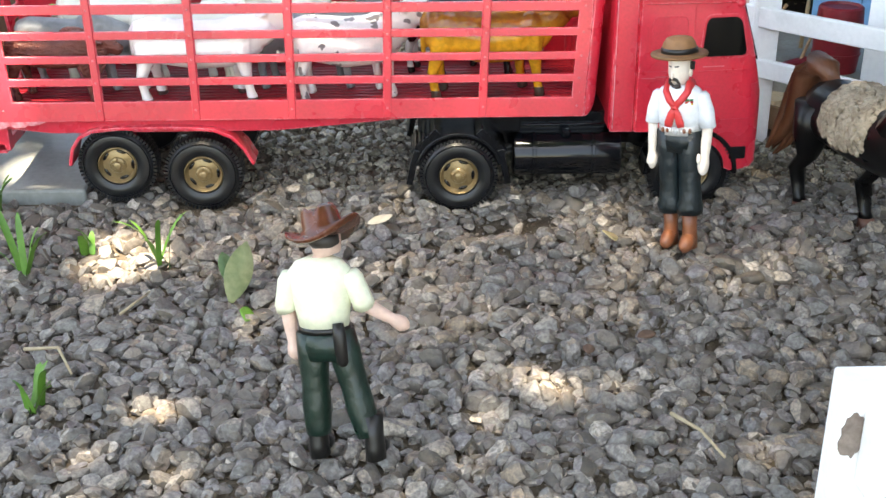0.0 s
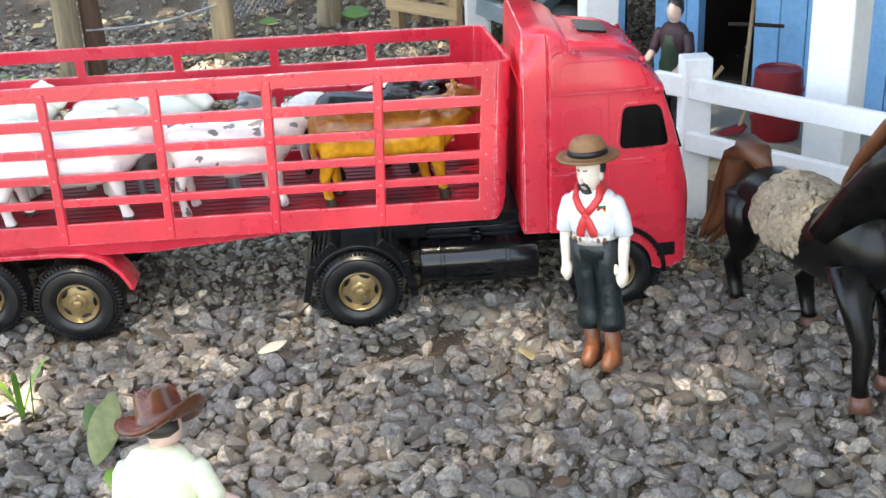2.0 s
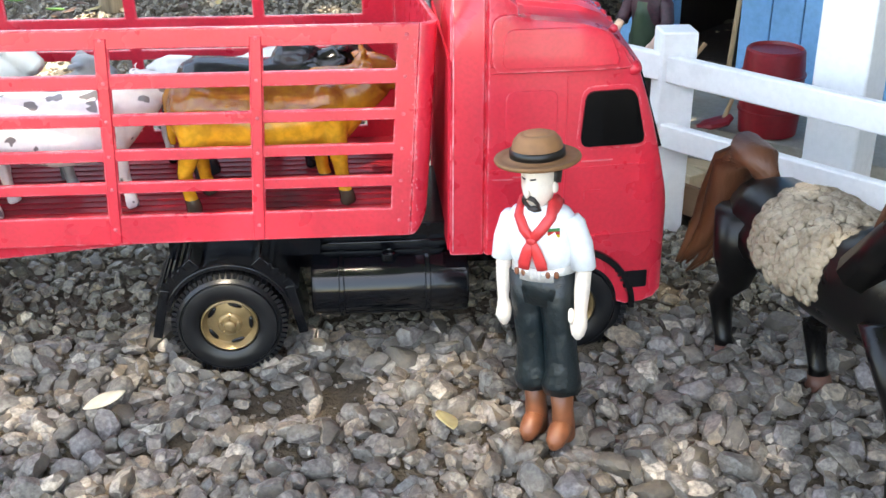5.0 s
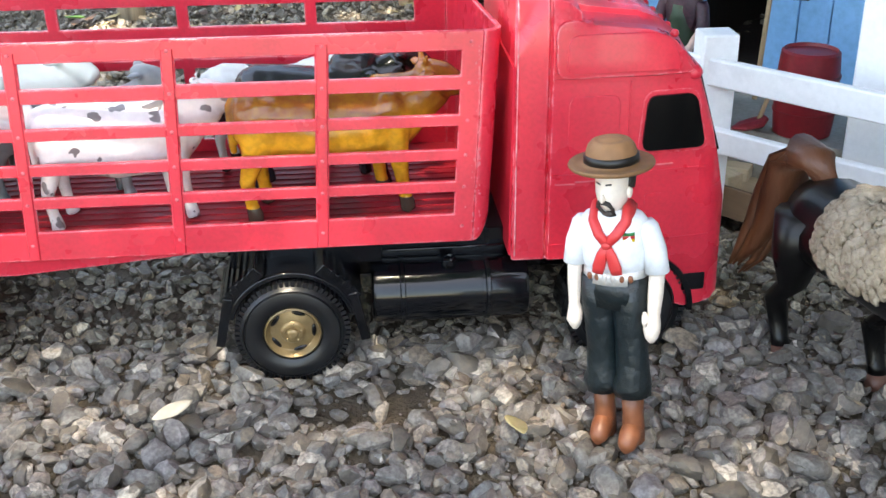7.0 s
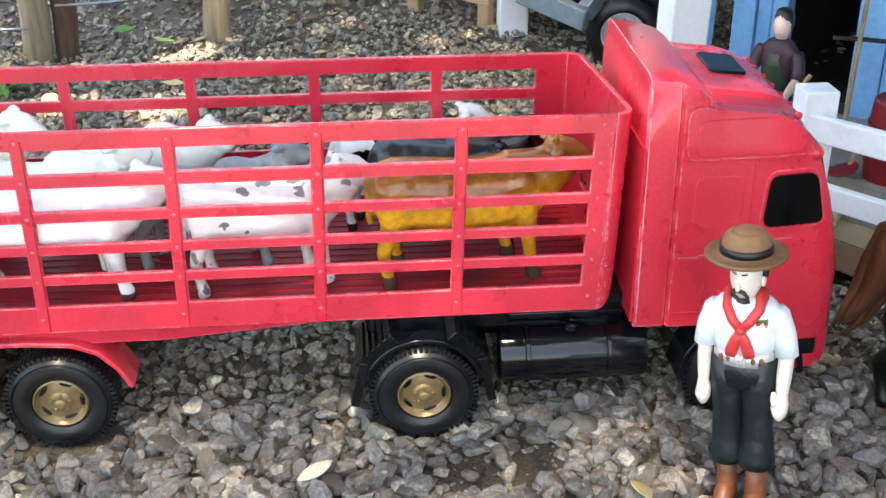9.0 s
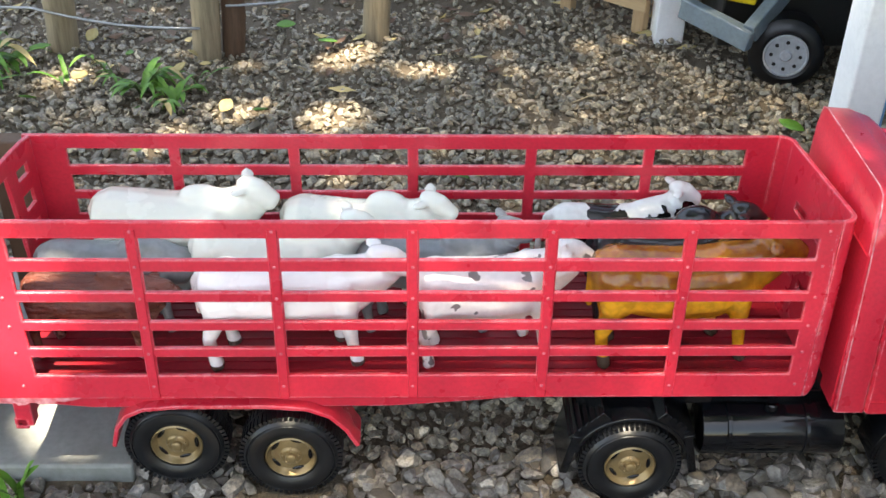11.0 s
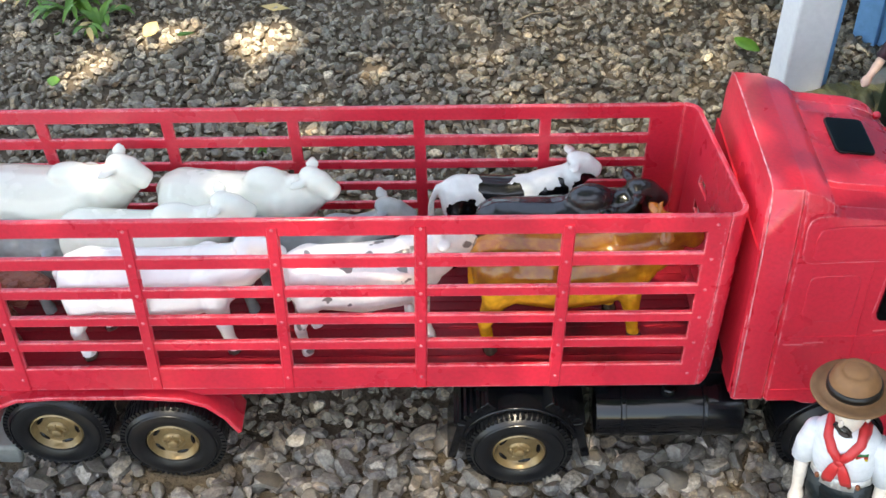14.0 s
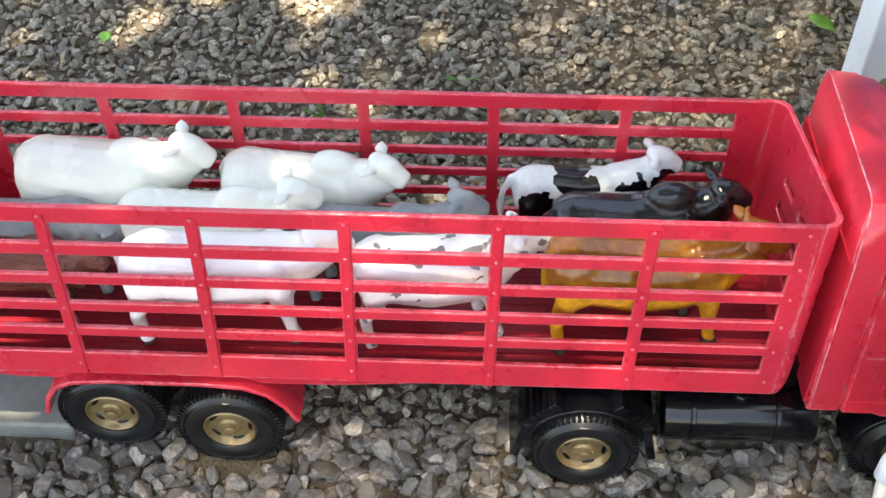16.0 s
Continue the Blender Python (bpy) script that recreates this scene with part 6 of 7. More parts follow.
def loader():
    t = thing("toy_loader", "yellow toy loader with grey bumper and black tyres under the shed", "toy vehicle", (0.2925, 0.4900, 0.0085))
    t.scale = (0.9, 0.9, 0.9)
    part("bumper", plank(B(), (-0.066, 0.006, 0.066), (-0.010, -0.046, 0.054), 0.020, 0.012), GREYPLASTIC, t, "grey plastic bumper", bevel=0.0015)
    part("bumper_bracket", plank(B(), (-0.062, 0.006, 0.070), (-0.056, 0.055, 0.085), 0.016, 0.010), GREYPLASTIC, t, bevel=0.0012)
    part("bumper_bracket", plank(B(), (-0.012, -0.042, 0.060), (0.034, 0.002, 0.092), 0.018, 0.012), GREYPLASTIC, t, bevel=0.0012)
    bm = plank(B(), (-0.062, -0.006, 0.110), (0.0, -0.012, 0.100), 0.044, 0.020)
    plank(bm, (-0.004, -0.008, 0.101), (0.070, -0.002, 0.140), 0.046, 0.022)
    part("body", bm, YELLOWPAINT, t, bevel=0.002)
    part("undercarriage", box(B(), -0.03, 0.10, -0.006, 0.075, 0.03, 0.088), INK, t, bevel=0.002)
    for x, y in ((0.028, -0.036), (0.028, 0.080)):
        w = new("wheel")
        w.parent = t
        w.matrix_basis = pose(x, y, 0.037, 0, 0, -14)
        part("tyre", lathe(B(), [(0.017, -0.002), (0.024, -0.006), (0.030, -0.005), (0.035, 0.0), (0.035, 0.020), (0.030, 0.024), (0.017, 0.025)], (0, 0, 0), "y", 32), RUBBER, w, smooth="auto")
        part("rim", lathe(B(), [(0.0212, 0.0), (0.0212, -0.0062), (0.0196, -0.0066), (0.0186, -0.0050), (0.006, -0.0052), (0.0046, -0.0068), (0.0006, -0.0068)], (0, 0, 0), "y", 24), PALEPLASTIC, w, "pale grey rim", smooth="auto")
        for k in range(8):
            a = 2 * math.pi * k / 8
            part("rim_hole", lathe(B(), [(0.0002, -0.0056), (0.0019, -0.0056), (0.0019, 0.0)], (0.0135 * math.cos(a), 0, 0.0135 * math.sin(a)), "y", 8), INK, w)


PALEPLASTIC = surface("pale_grey_plastic", (0.36, 0.38, 0.40), (0.46, 0.48, 0.50), 0.4, 40, 300, 0.1, 0.0002)
GREYPLASTIC = surface("blue_grey_plastic", (0.13, 0.17, 0.20), (0.18, 0.23, 0.26), 0.4, 40, 300, 0.1, 0.0002)
loader()


def log_post(x, y, r, h, mat, label):
    bm, rr = B(), random.Random(round(x * 1000))
    rings = [((rr.uniform(-0.0015, 0.0015) + 0.004 * math.sin(k), rr.uniform(-0.0015, 0.0015), -0.02 + (h + 0.02) * k / 9), r * rr.uniform(0.92, 1.08), r * rr.uniform(0.9, 1.06)) for k in range(10)]
    tube(bm, rings, 14)
    return single("fence_post", bm, mat, label, "fence post", (x, y, height(x, y)), smooth="auto", group="log fence posts")


for x, y, r, m, txt in ((-0.3170, 0.5270, 0.0140, LOG, "weathered round fence post standing in soil"), (-0.1840, 0.5050, 0.0118, LOG, "weathered round fence post standing in gravel"), (-0.1615, 0.5150, 0.0100, BARK, "dark red-brown stake beside a fence post"), (-0.0372, 0.5580, 0.0122, LOG, "weathered round fence post standing in soil"), (0.0722, 0.6560, 0.0130, LOG, "weathered round fence post before the wire mesh")):
    log_post(x, y, r, 0.5, m, txt)


def wire(pts, r=0.0012):
    bm, fine = B(), []
    for a, b in zip(pts, pts[1:]):
        a, b = Vector(a), Vector(b)
        for k in range(6):
            u = k / 6
            fine.append((a.lerp(b, u) - Vector((0, 0, 0.006 * math.sin(math.pi * u))), r))
    fine.append((Vector(pts[-1]), r))
    tube(bm, fine, 6)
    return single("fence_wire", bm, WIRE, "sagging galvanised wire strung between the fence posts", "wire", group="fence wires")


wire([(-0.6440, 0.5400, 0.0700), (-0.3330, 0.5120, 0.0560), (-0.1847, 0.4920, 0.0466)])
wire([(-0.6440, 0.5400, 0.1300), (-0.3330, 0.5125, 0.1110), (-0.1858, 0.4920, 0.1062), (-0.0388, 0.5445, 0.1162), (0.0714, 0.6420, 0.1386)])
wire([(-0.1625, 0.5040, 0.0625), (-0.0380, 0.5450, 0.0693), (0.0720, 0.6430, 0.0894)])


def mesh_panel():
    """A lattice of crossing wires."""
    bm = B()
    a, d, w, h, p = Vector((-0.0719, 0.6680, 0.012)), Vector((0.74, 0.67, 0)).normalized(), 0.292, 0.206, 0.0090
    n = int((w + h) / p)
    for k in range(n):
        for s in (0, 1):
            o = k * p
            u0, u1 = max(0.0, o - h), min(w, o)
            z0, z1 = o - u0, o - u1
            if s:
                u0, u1 = w - u0, w - u1
            if abs(u0 - u1) < 0.004:
                continue
            tube(bm, [(a + d * u0 + Vector((0, 0.0008 * s, z0)), 0.0007), (a + d * u1 + Vector((0, 0.0008 * s, z1)), 0.0007)], 4)
    return single("wire_mesh_panel", bm, WIRE, "galvanised diamond wire mesh panel behind the log fence", "wire mesh", smooth=False, kind="stuff")


mesh_panel()


def pallet():
    t = thing("wooden_crate", "pale slatted wooden crate standing on the soil", "crate", (0.1890, 0.6030, 0.010), -40)
    t.scale = (0.875, 0.875, 0.875)
    for x in (-0.046, 0.046):
        for y in (-0.012, 0.03):
            part("leg", box(B(), x - 0.007, x + 0.007, y - 0.006, y + 0.006, -0.01, 0.16), PINE_Z, t, bevel=0.0008)
    for k in range(4):
        part("slat", box(B(), -0.056, 0.056, -0.0225, -0.0182, 0.028 + k * 0.036, 0.044 + k * 0.036), PINE_X, t, bevel=0.0008)
        part("slat", box(B(), -0.056, 0.056, 0.0362, 0.0400, 0.028 + k * 0.036, 0.044 + k * 0.036), PINE_X, t, bevel=0.0008)


pallet()


def ramp_pen():
    t = thing("loading_pen", "weathered plank loading pen with a pale timber post behind the trailer", "pen", (0.0065, -0.0035, 0.004))
    t.scale = (1.0, 0.95, 1.0)
    part("side_board", box(B(), -0.272, -0.2605, 0.0225, 0.1300, 0.0125, 0.110), MAROON, t, "dark maroon-stained side board", bevel=0.001)
    part("corner_plank", box(B(), -0.2920, -0.2735, 0.0120, 0.0260, 0.0125, 0.116), OLIVEWOOD, t, "olive-brown weathered corner plank", bevel=0.0012)
    part("corner_plank", box(B(), -0.2722, -0.2620, 0.0120, 0.0215, 0.0125, 0.112), OLIVEWOOD, t, "olive-brown weathered corner plank", bevel=0.0012)
    part("front_stake", box(B(), -0.3300, -0.2890, 0.0035, 0.0115, 0.0125, 0.082), PINE_Z, t, "pale brown plank end", bevel=0.0012)
    for k in range(4):
        part("deck_plank", box(B(), -0.42, -0.2755, 0.0265 + k * 0.0262, 0.0515 + k * 0.0262, 0.108, 0.1135 + 0.0008 * (k % 2)), MOSSWOOD, t, "mossy greenish-brown deck plank", bevel=0.001)
    part("edge_rail", box(B(), -0.2745, -0.2590, 0.0150, 0.1330, 0.1104, 0.1165), GREYWOOD, t, "grey weathered edge rail", bevel=0.0014)
    part("timber_post", box(B(), -0.330, -0.276, 0.134, 0.170, 0.0, 0.42), PINE_Z, t, bevel=0.002)
    part("back_panel", box(B(), -0.44, -0.331, 0.134, 0.146, 0.0, 0.30), PINE_Z, t, bevel=0.002)
    s = single("stake", box(B(), -0.015, 0.013, -0.006, 0.006, -0.02, 0.137), BARK, "dark reddish-brown wooden stake behind the trailer", "stake", (-0.2284, 0.1442, 0.0), smooth=False, bevel=0.0012)
    single("white_block", box(B(), -0.010, 0.010, -0.006, 0.006, -0.01, 0.014), WHITEPAINT, "small white block lying on the gravel behind the trailer", "block", (-0.2080, 0.2120, 0.004), 8, smooth=False, bevel=0.001)
    return t


ramp_pen()
bm = box(B(), -0.65, -0.1505, 0.005, 0.20, -0.03, 0.0145)
single("slab", bm, CONCRETE, "pale worn concrete slab under the rear wheels", "slab", smooth=False, bevel=0.002, kind="structure")


# Added wall, out of view: cuts the skylight arriving from the right.
single("wall_east", box(B(), 0.86, 0.90, -1.6, 1.6, -0.1, 1.0), surface("grey_plaster", (0.3, 0.31, 0.3), (0.42, 0.43, 0.42), 0.8, 6, 120, 0.5, 0.001, stain=(0.22, 0.22, 0.21)), "added grey plaster wall out of view, dimming the right side", "wall", smooth=False, kind="structure")


# ---- plants and litter ----
def blade(bm, base, tip, w, sag, mi=0):
    """A folded grass blade."""
    base, tip = Vector(base), Vector(tip)
    d = tip - base
    side = d.cross(Vector((0, 0, 1)))
    side = (side.normalized() if side.length > 1e-6 else Vector((1, 0, 0))) * w
    prev = None
    for k in range(7):
        u = k / 6
        c = base + d * u + Vector((0, 0, sag * math.sin(math.pi * u * 0.9)))
        ww = (1 - u) ** 0.6 * (0.6 + 0.8 * u)
        row = [bm.verts.new(c - side * ww), bm.verts.new(c - Vector((0, 0, w * 0.5 * ww))), bm.verts.new(c + side * ww)]
        if prev:
            for i in range(2):
                bm.faces.new((prev[i], prev[i + 1], row[i + 1], row[i])).material_index = mi
        prev = row


def tuft(x, y, n, h, seed, w=0.0022):
    bm, rr = B(), random.Random(seed)
    for _ in range(n):
        a, l = rr.uniform(0, 6.28), rr.uniform(0.55, 1.0) * h * 1.2
        lean = rr.uniform(0.15, 0.75) if y < 0.2 else rr.uniform(0.5, 1.5)
        blade(bm, (rr.uniform(-0.004, 0.004), rr.uniform(-0.004, 0.004), 0), (math.cos(a) * l * lean, math.sin(a) * l * lean, l * (0.95 if y < 0.2 else rr.uniform(0.2, 0.75))), w * rr.uniform(0.7, 1.2), l * 0.25)
    return single("grass_tuft", bm, LEAF, "small tuft of bright green grass growing through gravel", "grass", (x, y, height(x, y) + 0.002), group="grass tufts")


for i, (x, y, n, h, w) in enumerate(((-0.0788, -0.0877, 6, 0.042, 0.0022), (-0.1641, -0.1023, 5, 0.045, 0.0032), (-0.1182, -0.2359, 7, 0.026, 0.0034), (-0.130, -0.068, 4, 0.018, 0.003), (-0.2080, -0.0140, 7, 0.024, 0.0040), (-0.1977, 0.4165, 7, 0.027, 0.0038), (-0.2266, 0.4389, 9, 0.031, 0.0045), (-0.1841, 0.4456, 3, 0.027, 0.0022), (-0.3876, 0.4608, 9, 0.067, 0.0045), (-0.3712, 0.4043, 6, 0.045, 0.0036), (-0.2990, 0.4614, 4, 0.031, 0.0027), (-0.0458, 0.2623, 3, 0.014, 0.0019), (0.0443, 0.3057, 3, 0.013, 0.0019))):
    tuft(x, y, n, h, 50 + i, w)


def weed(x, y, n, h, seed, spread=1.0):
    """A low weed: thin stems, each with pairs of pointed leaves."""
    rr = random.Random(seed)
    t = thing("weed", "low broad-leaved green weed growing in the gravel", "weed", (x, y, height(x, y)), group="weeds")
    for _ in range(n):
        a, l = rr.uniform(0, 6.28), h * rr.uniform(0.6, 1.1)
        d = Vector((math.cos(a) * spread, math.sin(a) * spread, rr.uniform(0.45, 1.0))).normalized() * l
        stem = part("stem", tube(B(), [((0, 0, -0.004), 0.0009), (d * 0.5 + Vector((0, 0, l * 0.10)), 0.0007), (d, 0.0004)], 6), STEM, t, smooth=True)
        for k in range(4):
            u, b = 0.35 + 0.2 * k, a + rr.choice((-1, 1)) * rr.uniform(0.4, 1.4)
            base = d * u + Vector((0, 0, l * 0.2 * u * (1 - u) * 2))
            m, w = h * rr.uniform(0.35, 0.7), h * rr.uniform(0.05, 0.085)
            bm, prev = B(), None
            side = Vector((-math.sin(b), math.cos(b), 0))
            for i in range(7):
                v = i / 6
                c = base + Vector((math.cos(b), math.sin(b), 0.35 - 0.7 * v)) * (m * v)
                ww = w * math.sin(math.pi * min(1, v * 0.95 + 0.04)) ** 0.8
                row = [bm.verts.new(c - side * ww + Vector((0, 0, ww * 0.4))), bm.verts.new(c), bm.verts.new(c + side * ww + Vector((0, 0, ww * 0.4)))]
                if prev:
                    for q in range(2):
                        bm.faces.new((prev[q], prev[q + 1], row[q + 1], row[q]))
                prev = row
            part("leaf", bm, LEAF if rr.random() < 0.8 else DRYLEAF, t, smooth=True)


STEM = surface("green_stem", (0.07, 0.12, 0.03), (0.12, 0.18, 0.05), 0.6, 60, 300, 0.2, 0.0003)
WEEDS = ((-0.2290, 0.4400, 5, 0.034, 1.0), (-0.2010, 0.4240, 4, 0.030, 1.0), (-0.2560, 0.4620, 3, 0.028, 0.9), (-0.3830, 0.4560, 6, 0.050, 0.8), (-0.3600, 0.4750, 4, 0.042, 0.8), (-0.3900, 0.4150, 4, 0.036, 0.9))
for i, (x, y, n, h, spread) in enumerate(WEEDS):
    weed(x, y, n, h, 200 + i, spread)


def leaf(x, y, l, w, turn, tilt, mat, label, rise=0, curl=0.2):
    bm, prev = B(), None
    for k in range(9):
        u = k / 8
        ww = w * math.sin(math.pi * min(1, u * 0.96 + 0.03)) ** 0.8
        c = Vector((l * (u - 0.5), 0, curl * l * (u - 0.5) ** 2))
        row = [bm.verts.new(c + Vector((0, -ww, ww * 0.35))), bm.verts.new(c), bm.verts.new(c + Vector((0, ww, ww * 0.35)))]
        if prev:
            for i in range(2):
                bm.faces.new((prev[i], prev[i + 1], row[i + 1], row[i]))
        prev = row
    ob = single("fallen_leaf", bm, mat, label, "leaf", group="fallen leaves")
    mod = ob.modifiers.new("thick", "SOLIDIFY")
    mod.thickness = 0.0004
    ob.matrix_basis = pose(x, y, height(x, y) + 0.010 + 0.5 * l * math.sin(radians(rise)), tilt, -rise, turn)


for x, y, l, w, a, tl, m, txt, *up in (
    (0.0592, -0.0436, 0.021, 0.0035, 38, 20, PALELEAF, "pale curled dry leaf lying on gravel"),
    (0.2111, -0.0666, 0.015, 0.0055, 110, 25, surface("yellowed_leaf", (0.5, 0.42, 0.2), (0.62, 0.54, 0.3), 0.7, 60, 300, 0.4, 0.0005), "small yellowed leaf lying on gravel"),
    (-0.0248, -0.1264, 0.042, 0.0085, 78, 25, surface("mottled_yellow_green_leaf", (0.15, 0.19, 0.075), (0.3, 0.31, 0.15), 0.6, 70, 300, 0.3, 0.0004), "mottled yellow-green leaf propped up on the gravel", 34),
    (-0.0331, -0.1166, 0.028, 0.0075, 115, 25, surface("dull_green_leaf", (0.10, 0.19, 0.07), (0.17, 0.27, 0.11), 0.6, 70, 300, 0.3, 0.0004), "dull green leaf propped up on the gravel", 32),
    (-0.0179, -0.1534, 0.017, 0.0045, 95, 30, LEAF, "small green leaf lying on gravel"),
    (-0.2123, 0.3350, 0.013, 0.0045, 95, 10, LEAF, "green leaf lying on gravel"),
    (0.3031, 0.3690, 0.024, 0.0055, -50, 15, LEAF, "green pointed leaf lying on gravel"),
    (-0.1531, 0.4015, 0.022, 0.0054, 75, 25, DRYLEAF, "yellow-green curled leaf on gravel"),
    (-0.1177, 0.5579, 0.018, 0.0053, 10, 15, LEAF, "green leaf lying on soil"),
    (0.0048, 0.6481, 0.023, 0.007, 5, 15, LEAF, "green leaf lying on soil by the fence"),
    (0.1044, 0.6549, 0.035, 0.012, -20, 20, LEAF, "broad green leaf lying on soil"),
    (-0.0771, 0.5193, 0.018, 0.0053, 170, 10, LEAF, "green leaf lying by a fence post"),
    (-0.2825, 0.4518, 0.016, 0.007, 60, 10, DRYLEAF, "ochre dry leaf lying on gravel"),
    (0.1802, -0.1963, 0.010, 0.0035, 80, 5, BARK, "brown dry leaf lying on gravel"),
    (0.2159, -0.1818, 0.012, 0.004, 20, 5, BARK, "brown dry leaf lying on gravel"),
):
    leaf(x, y, l, w, a, tl, m, txt, *up)


rl = random.Random(31)
for _ in range(16):
    dry = rl.random() < 0.55
    leaf(rl.uniform(-0.40, -0.12), rl.uniform(0.385, 0.54), rl.uniform(0.009, 0.020), rl.uniform(0.0027, 0.0054), rl.uniform(0, 360), rl.uniform(5, 35), DRYLEAF if dry else LEAF, "small yellowed leaf fallen on the gravel" if dry else "small green leaf fallen on the gravel", rl.uniform(0, 25))


STRAW = surface("dull_straw", (0.34, 0.27, 0.17), (0.46, 0.38, 0.25), 0.7, 60, 300, 0.4, 0.0005)


def twig(pts, r, label):
    bm = tube(B(), [(Vector(p), r * (1 - 0.5 * i / len(pts))) for i, p in enumerate(pts)], 6)
    single("twig", bm, STRAW, label, "twig", group="twigs")


twig([(0.2125, -0.2653, 0.0110), (0.2240, -0.2820, 0.0127), (0.2307, -0.3039, 0.0128)], 0.0011, "dry straw-coloured twig on gravel")
twig([(-0.1373, -0.1902, 0.0073), (-0.1160, -0.1960, 0.0117), (-0.1039, -0.2167, 0.0080)], 0.0011, "bent straw stalk on gravel")
twig([(-0.0913, -0.1556, 0.0083), (-0.0775, -0.1350, 0.0114)], 0.0009, "short straw stalk on gravel")
twig([(0.1297, 0.4017, 0.0236), (0.144, 0.412, 0.024), (0.1616, 0.4151, 0.0240)], 0.0006, "thin dry twig on gravel")


def litter():
    bm, rr = B(), random.Random(12)
    for _ in range(900):
        x, y = rr.uniform(-0.65, 0.3), rr.uniform(0.43, 1.1)
        if rr.random() > (y - 0.36) * 3:
            continue
        l, a = rr.uniform(0.004, 0.013), rr.uniform(0, 6.28)
        z = height(x, y) + rr.uniform(0.002, 0.008)
        c, s, w = math.cos(a), math.sin(a), rr.uniform(0.25, 0.5)
        v = [bm.verts.new((x + l * (c * p - s * q * w), y + l * (s * p + c * q * w), z + rr.uniform(-0.002, 0.002))) for p, q in ((-1, 0), (0, -1), (1, 0), (0, 1))]
        bm.faces.new(v).material_index = rr.choice((0, 0, 1))
    single("leaf_litter", bm, [BARK, DRYLEAF], "brown leaf litter scattered over the soil bank", "leaf litter", smooth=False, kind="stuff")


litter()


# ---- the shade tree above, out of view ----
# Openings (x, y, radius) placed so sun patches land on these ground spots.
GAPS = [(-0.0561, 0.5091, 0.018), (-0.0606, 0.3971, 0.022), (0.0068, 0.4817, 0.014), (-0.2988, 0.4596, 0.019), (-0.1438, 0.3990, 0.013), (-0.1870, 0.3664, 0.013), (-0.1534, -0.0251, 0.006), (-0.1098, -0.0814, 0.020), (0.1510, -0.2261, 0.008), (-0.2096, 0.0298, 0.006), (-0.1680, 0.0340, 0.010), (-0.1865, 0.0259, 0.010), (-0.1836, 0.0550, 0.014), (0.3977, -0.0555, 0.006), (0.4200, 0.2060, 0.024)]

# Extra leaf clumps placed to block stray sun spots here.
THICK = [(0.1606, -0.1064), (0.3725, -0.1251), (0.3316, -0.0319), (0.2974, -0.0238)]


def open_crown(x, y):
    """Whether the crown is thinned here to small leaves, softly brightening what lies below."""
    w = 1 + 0.25 * noise.noise(Vector((x * 9, y * 9, 3.0)))
    return any(((x - a) / p) ** 2 + ((y - b) / q) ** 2 < w for a, b, p, q in ((0.12, -0.045, 0.25, 0.13), (0.25, 0.37, 0.19, 0.17), (0.285, 0.10, 0.10, 0.09)))


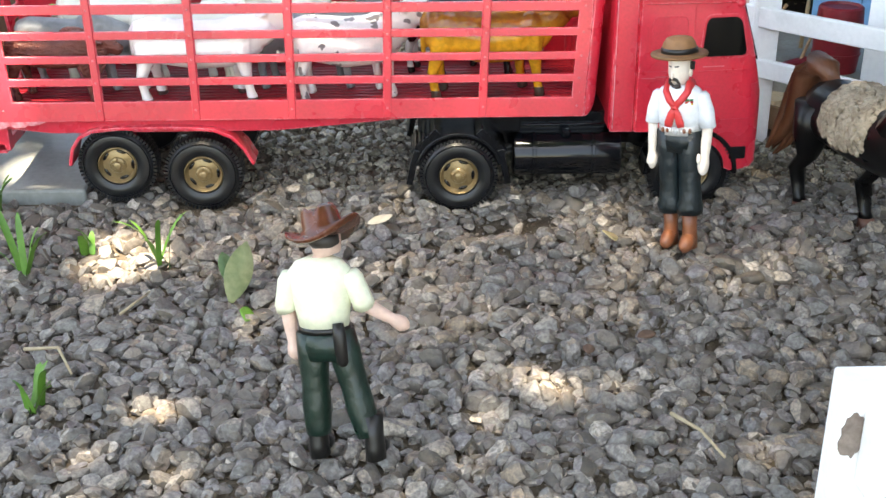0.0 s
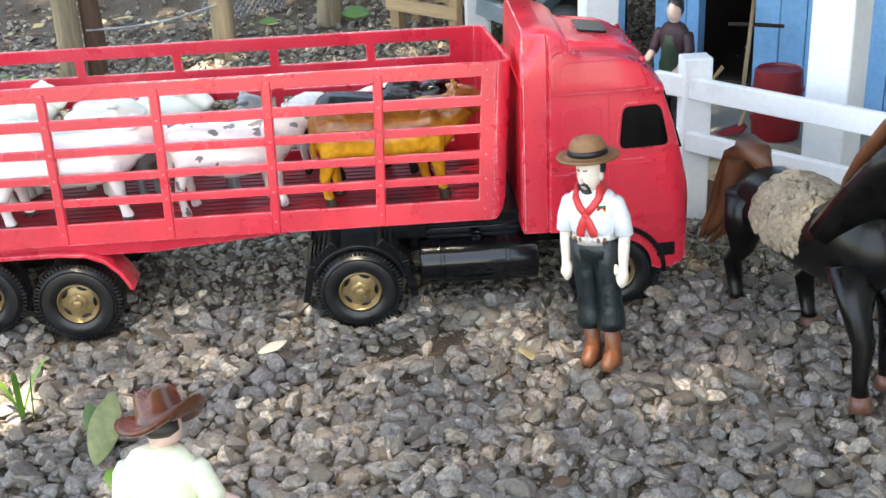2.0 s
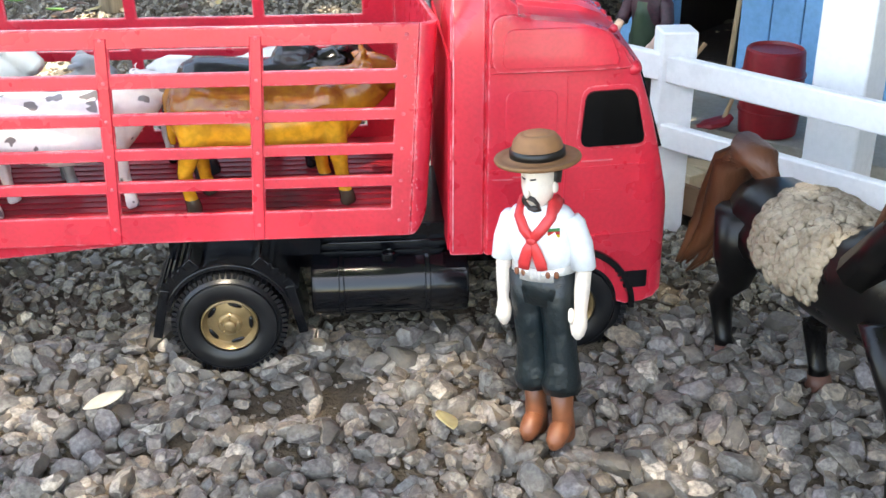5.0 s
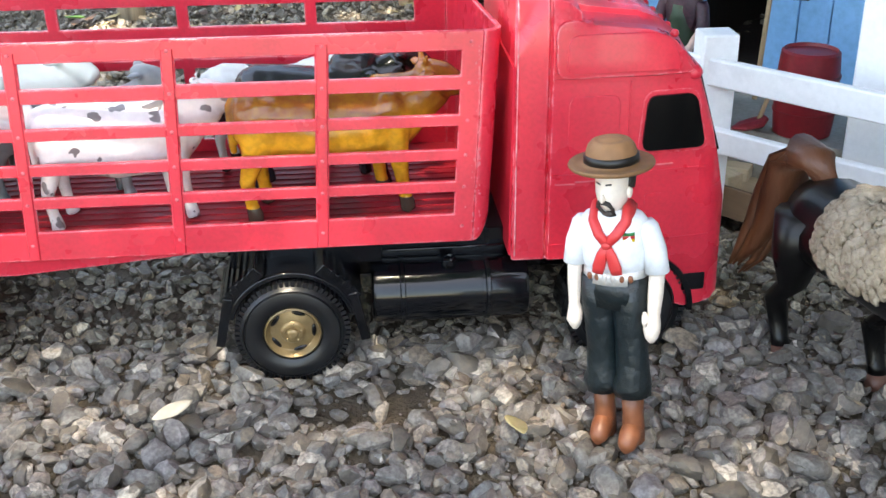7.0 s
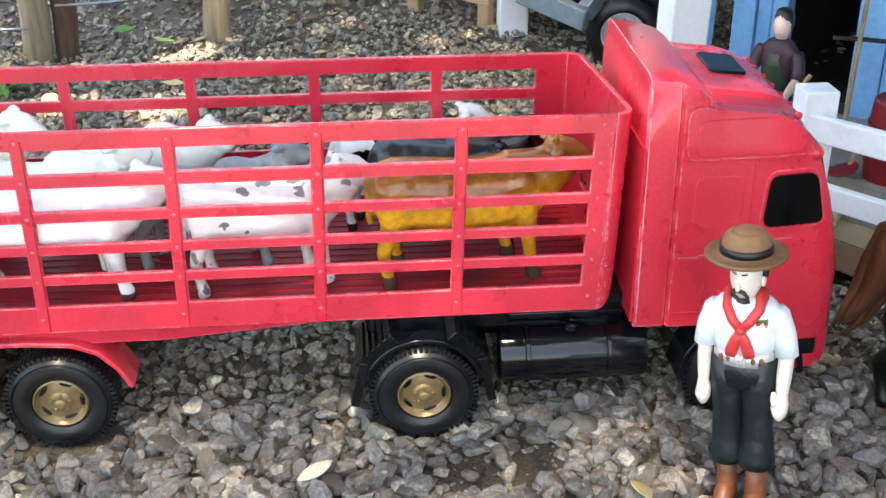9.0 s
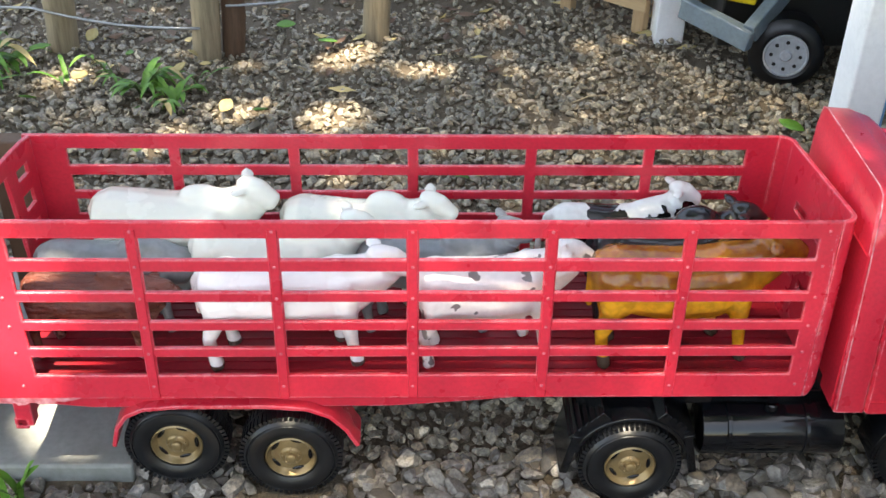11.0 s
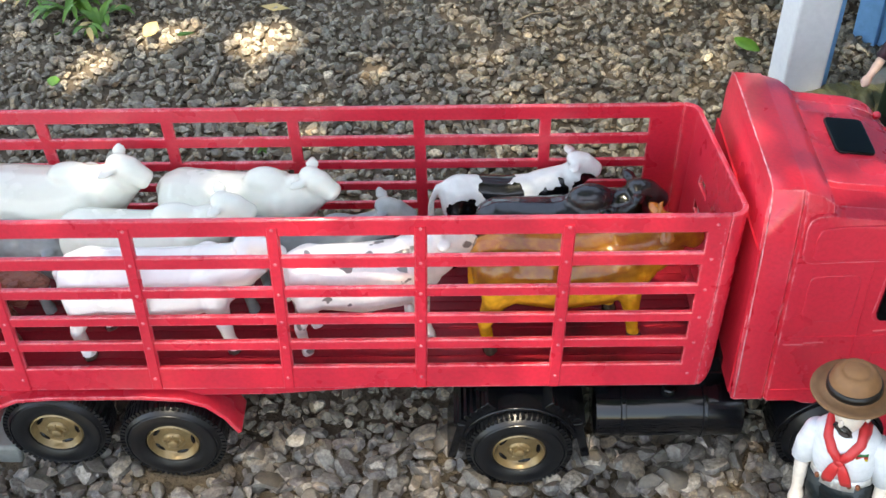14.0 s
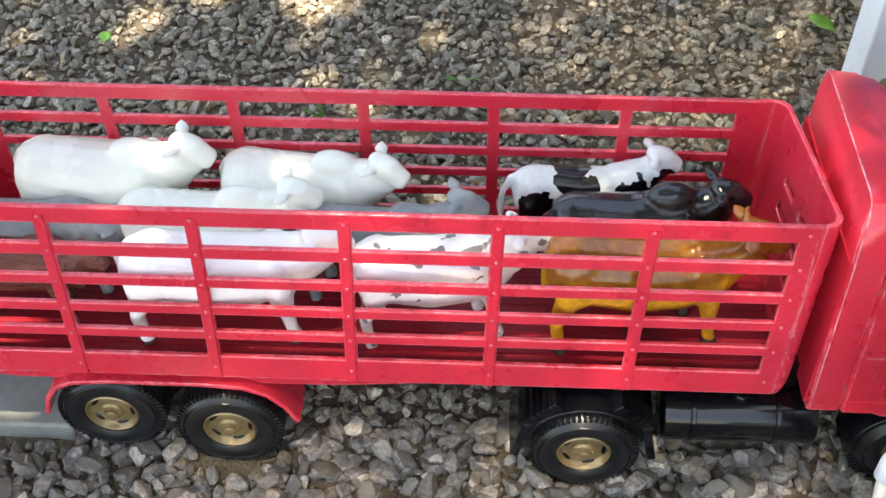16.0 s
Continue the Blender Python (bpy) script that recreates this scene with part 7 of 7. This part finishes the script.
def shade_tree():
    t = thing("shade_tree", "unseen leafy broad tree shading the gravel yard", "tree")
    rr = random.Random(21)
    top = 2.3
    cx, cy = SUN_DIR.x / SUN_DIR.z * top, SUN_DIR.y / SUN_DIR.z * top
    root = Vector((cx - 1.7, cy - 1.0, 0))
    fork = root + Vector((0.25, 0.2, 1.5))
    part("trunk", tube(B(), [(root - Vector((0, 0, 0.1)), 0.16), (root + Vector((0.05, 0.03, 0.4)), 0.12), (root + Vector((0.14, 0.1, 1.0)), 0.10), (fork, 0.085)], 12), BARK, t, smooth=True)
    for k in range(7):
        e = Vector((cx + rr.uniform(-0.9, 0.9), cy + rr.uniform(-0.9, 1.2), top + rr.uniform(0.05, 0.2)))
        part("limb", tube(B(), [(fork, 0.05), (fork.lerp(e, 0.45) + Vector((0, 0, 0.18)), 0.03), (e, 0.008)], 8), BARK, t, smooth=True)
    bm = B()
    for _ in range(64000):
        x, y = rr.uniform(-1.35, 1.5), rr.uniform(-1.35, 1.7)
        z = top + rr.uniform(-0.22, 0.3)
        if ((x - 0.07) / 1.28) ** 2 + ((y - 0.17) / 1.38) ** 2 > 1 + 0.35 * noise.noise(Vector((x * 3, y * 3, 7.0))):
            continue
        if any((x - a) ** 2 + (y - b) ** 2 < (r + 0.012) ** 2 for a, b, r in GAPS):
            continue
        if open_crown(x, y):
            continue
        if y > 0.2 and x < 0.1 and rr.random() < 0.12:
            continue
        c = Vector((x, y, 0.01)) + SUN_DIR * ((z - 0.01) / SUN_DIR.z)
        l = rr.uniform(0.022, 0.04)
        m = Euler((rr.gauss(0, 0.5), rr.gauss(0, 0.5), rr.uniform(0, 6.28))).to_matrix()
        v = [bm.verts.new(c + m @ Vector(p)) for p in ((-l, 0, 0), (-l * 0.2, -l * 0.42, l * 0.1), (l, 0, -l * 0.1), (-l * 0.2, l * 0.42, l * 0.1))]
        bm.faces.new(v)
    pitch = 0.0125
    for k in range(4):
        for i in range(80):
            for j in range(80):
                x, y = -0.30 + (i + rr.uniform(-0.3, 0.3) + 0.5 * (k % 2)) * pitch, -0.30 + (j + rr.uniform(-0.3, 0.3) + 0.5 * (k // 2)) * pitch
                if not open_crown(x, y) or any((x - a) ** 2 + (y - b) ** 2 < (r + 0.012) ** 2 for a, b, r in GAPS):
                    continue
                c = Vector((x, y, 0.01)) + SUN_DIR * ((top + rr.uniform(-0.25, 0.25)) / SUN_DIR.z)
                l = rr.uniform(0.0085, 0.0115)
                m = Euler((rr.gauss(0, 0.3), rr.gauss(0, 0.3), rr.uniform(0, 6.28))).to_matrix()
                bm.faces.new([bm.verts.new(c + m @ Vector(p)) for p in ((-l, 0, 0), (-l * 0.2, -l * 0.42, l * 0.1), (l, 0, -l * 0.1), (-l * 0.2, l * 0.42, l * 0.1))])
    for a, b in THICK:
        for _ in range(40):
            c = Vector((a + rr.gauss(0, 0.014), b + rr.gauss(0, 0.014), 0.01)) + SUN_DIR * ((top + rr.uniform(-0.2, 0.2)) / SUN_DIR.z)
            l = rr.uniform(0.022, 0.04)
            m = Euler((rr.gauss(0, 0.4), rr.gauss(0, 0.4), rr.uniform(0, 6.28))).to_matrix()
            bm.faces.new([bm.verts.new(c + m @ Vector(p)) for p in ((-l, 0, 0), (-l * 0.2, -l * 0.42, l * 0.1), (l, 0, -l * 0.1), (-l * 0.2, l * 0.42, l * 0.1))])
    part("crown", bm, LEAF, t, kind="stuff")


shade_tree()
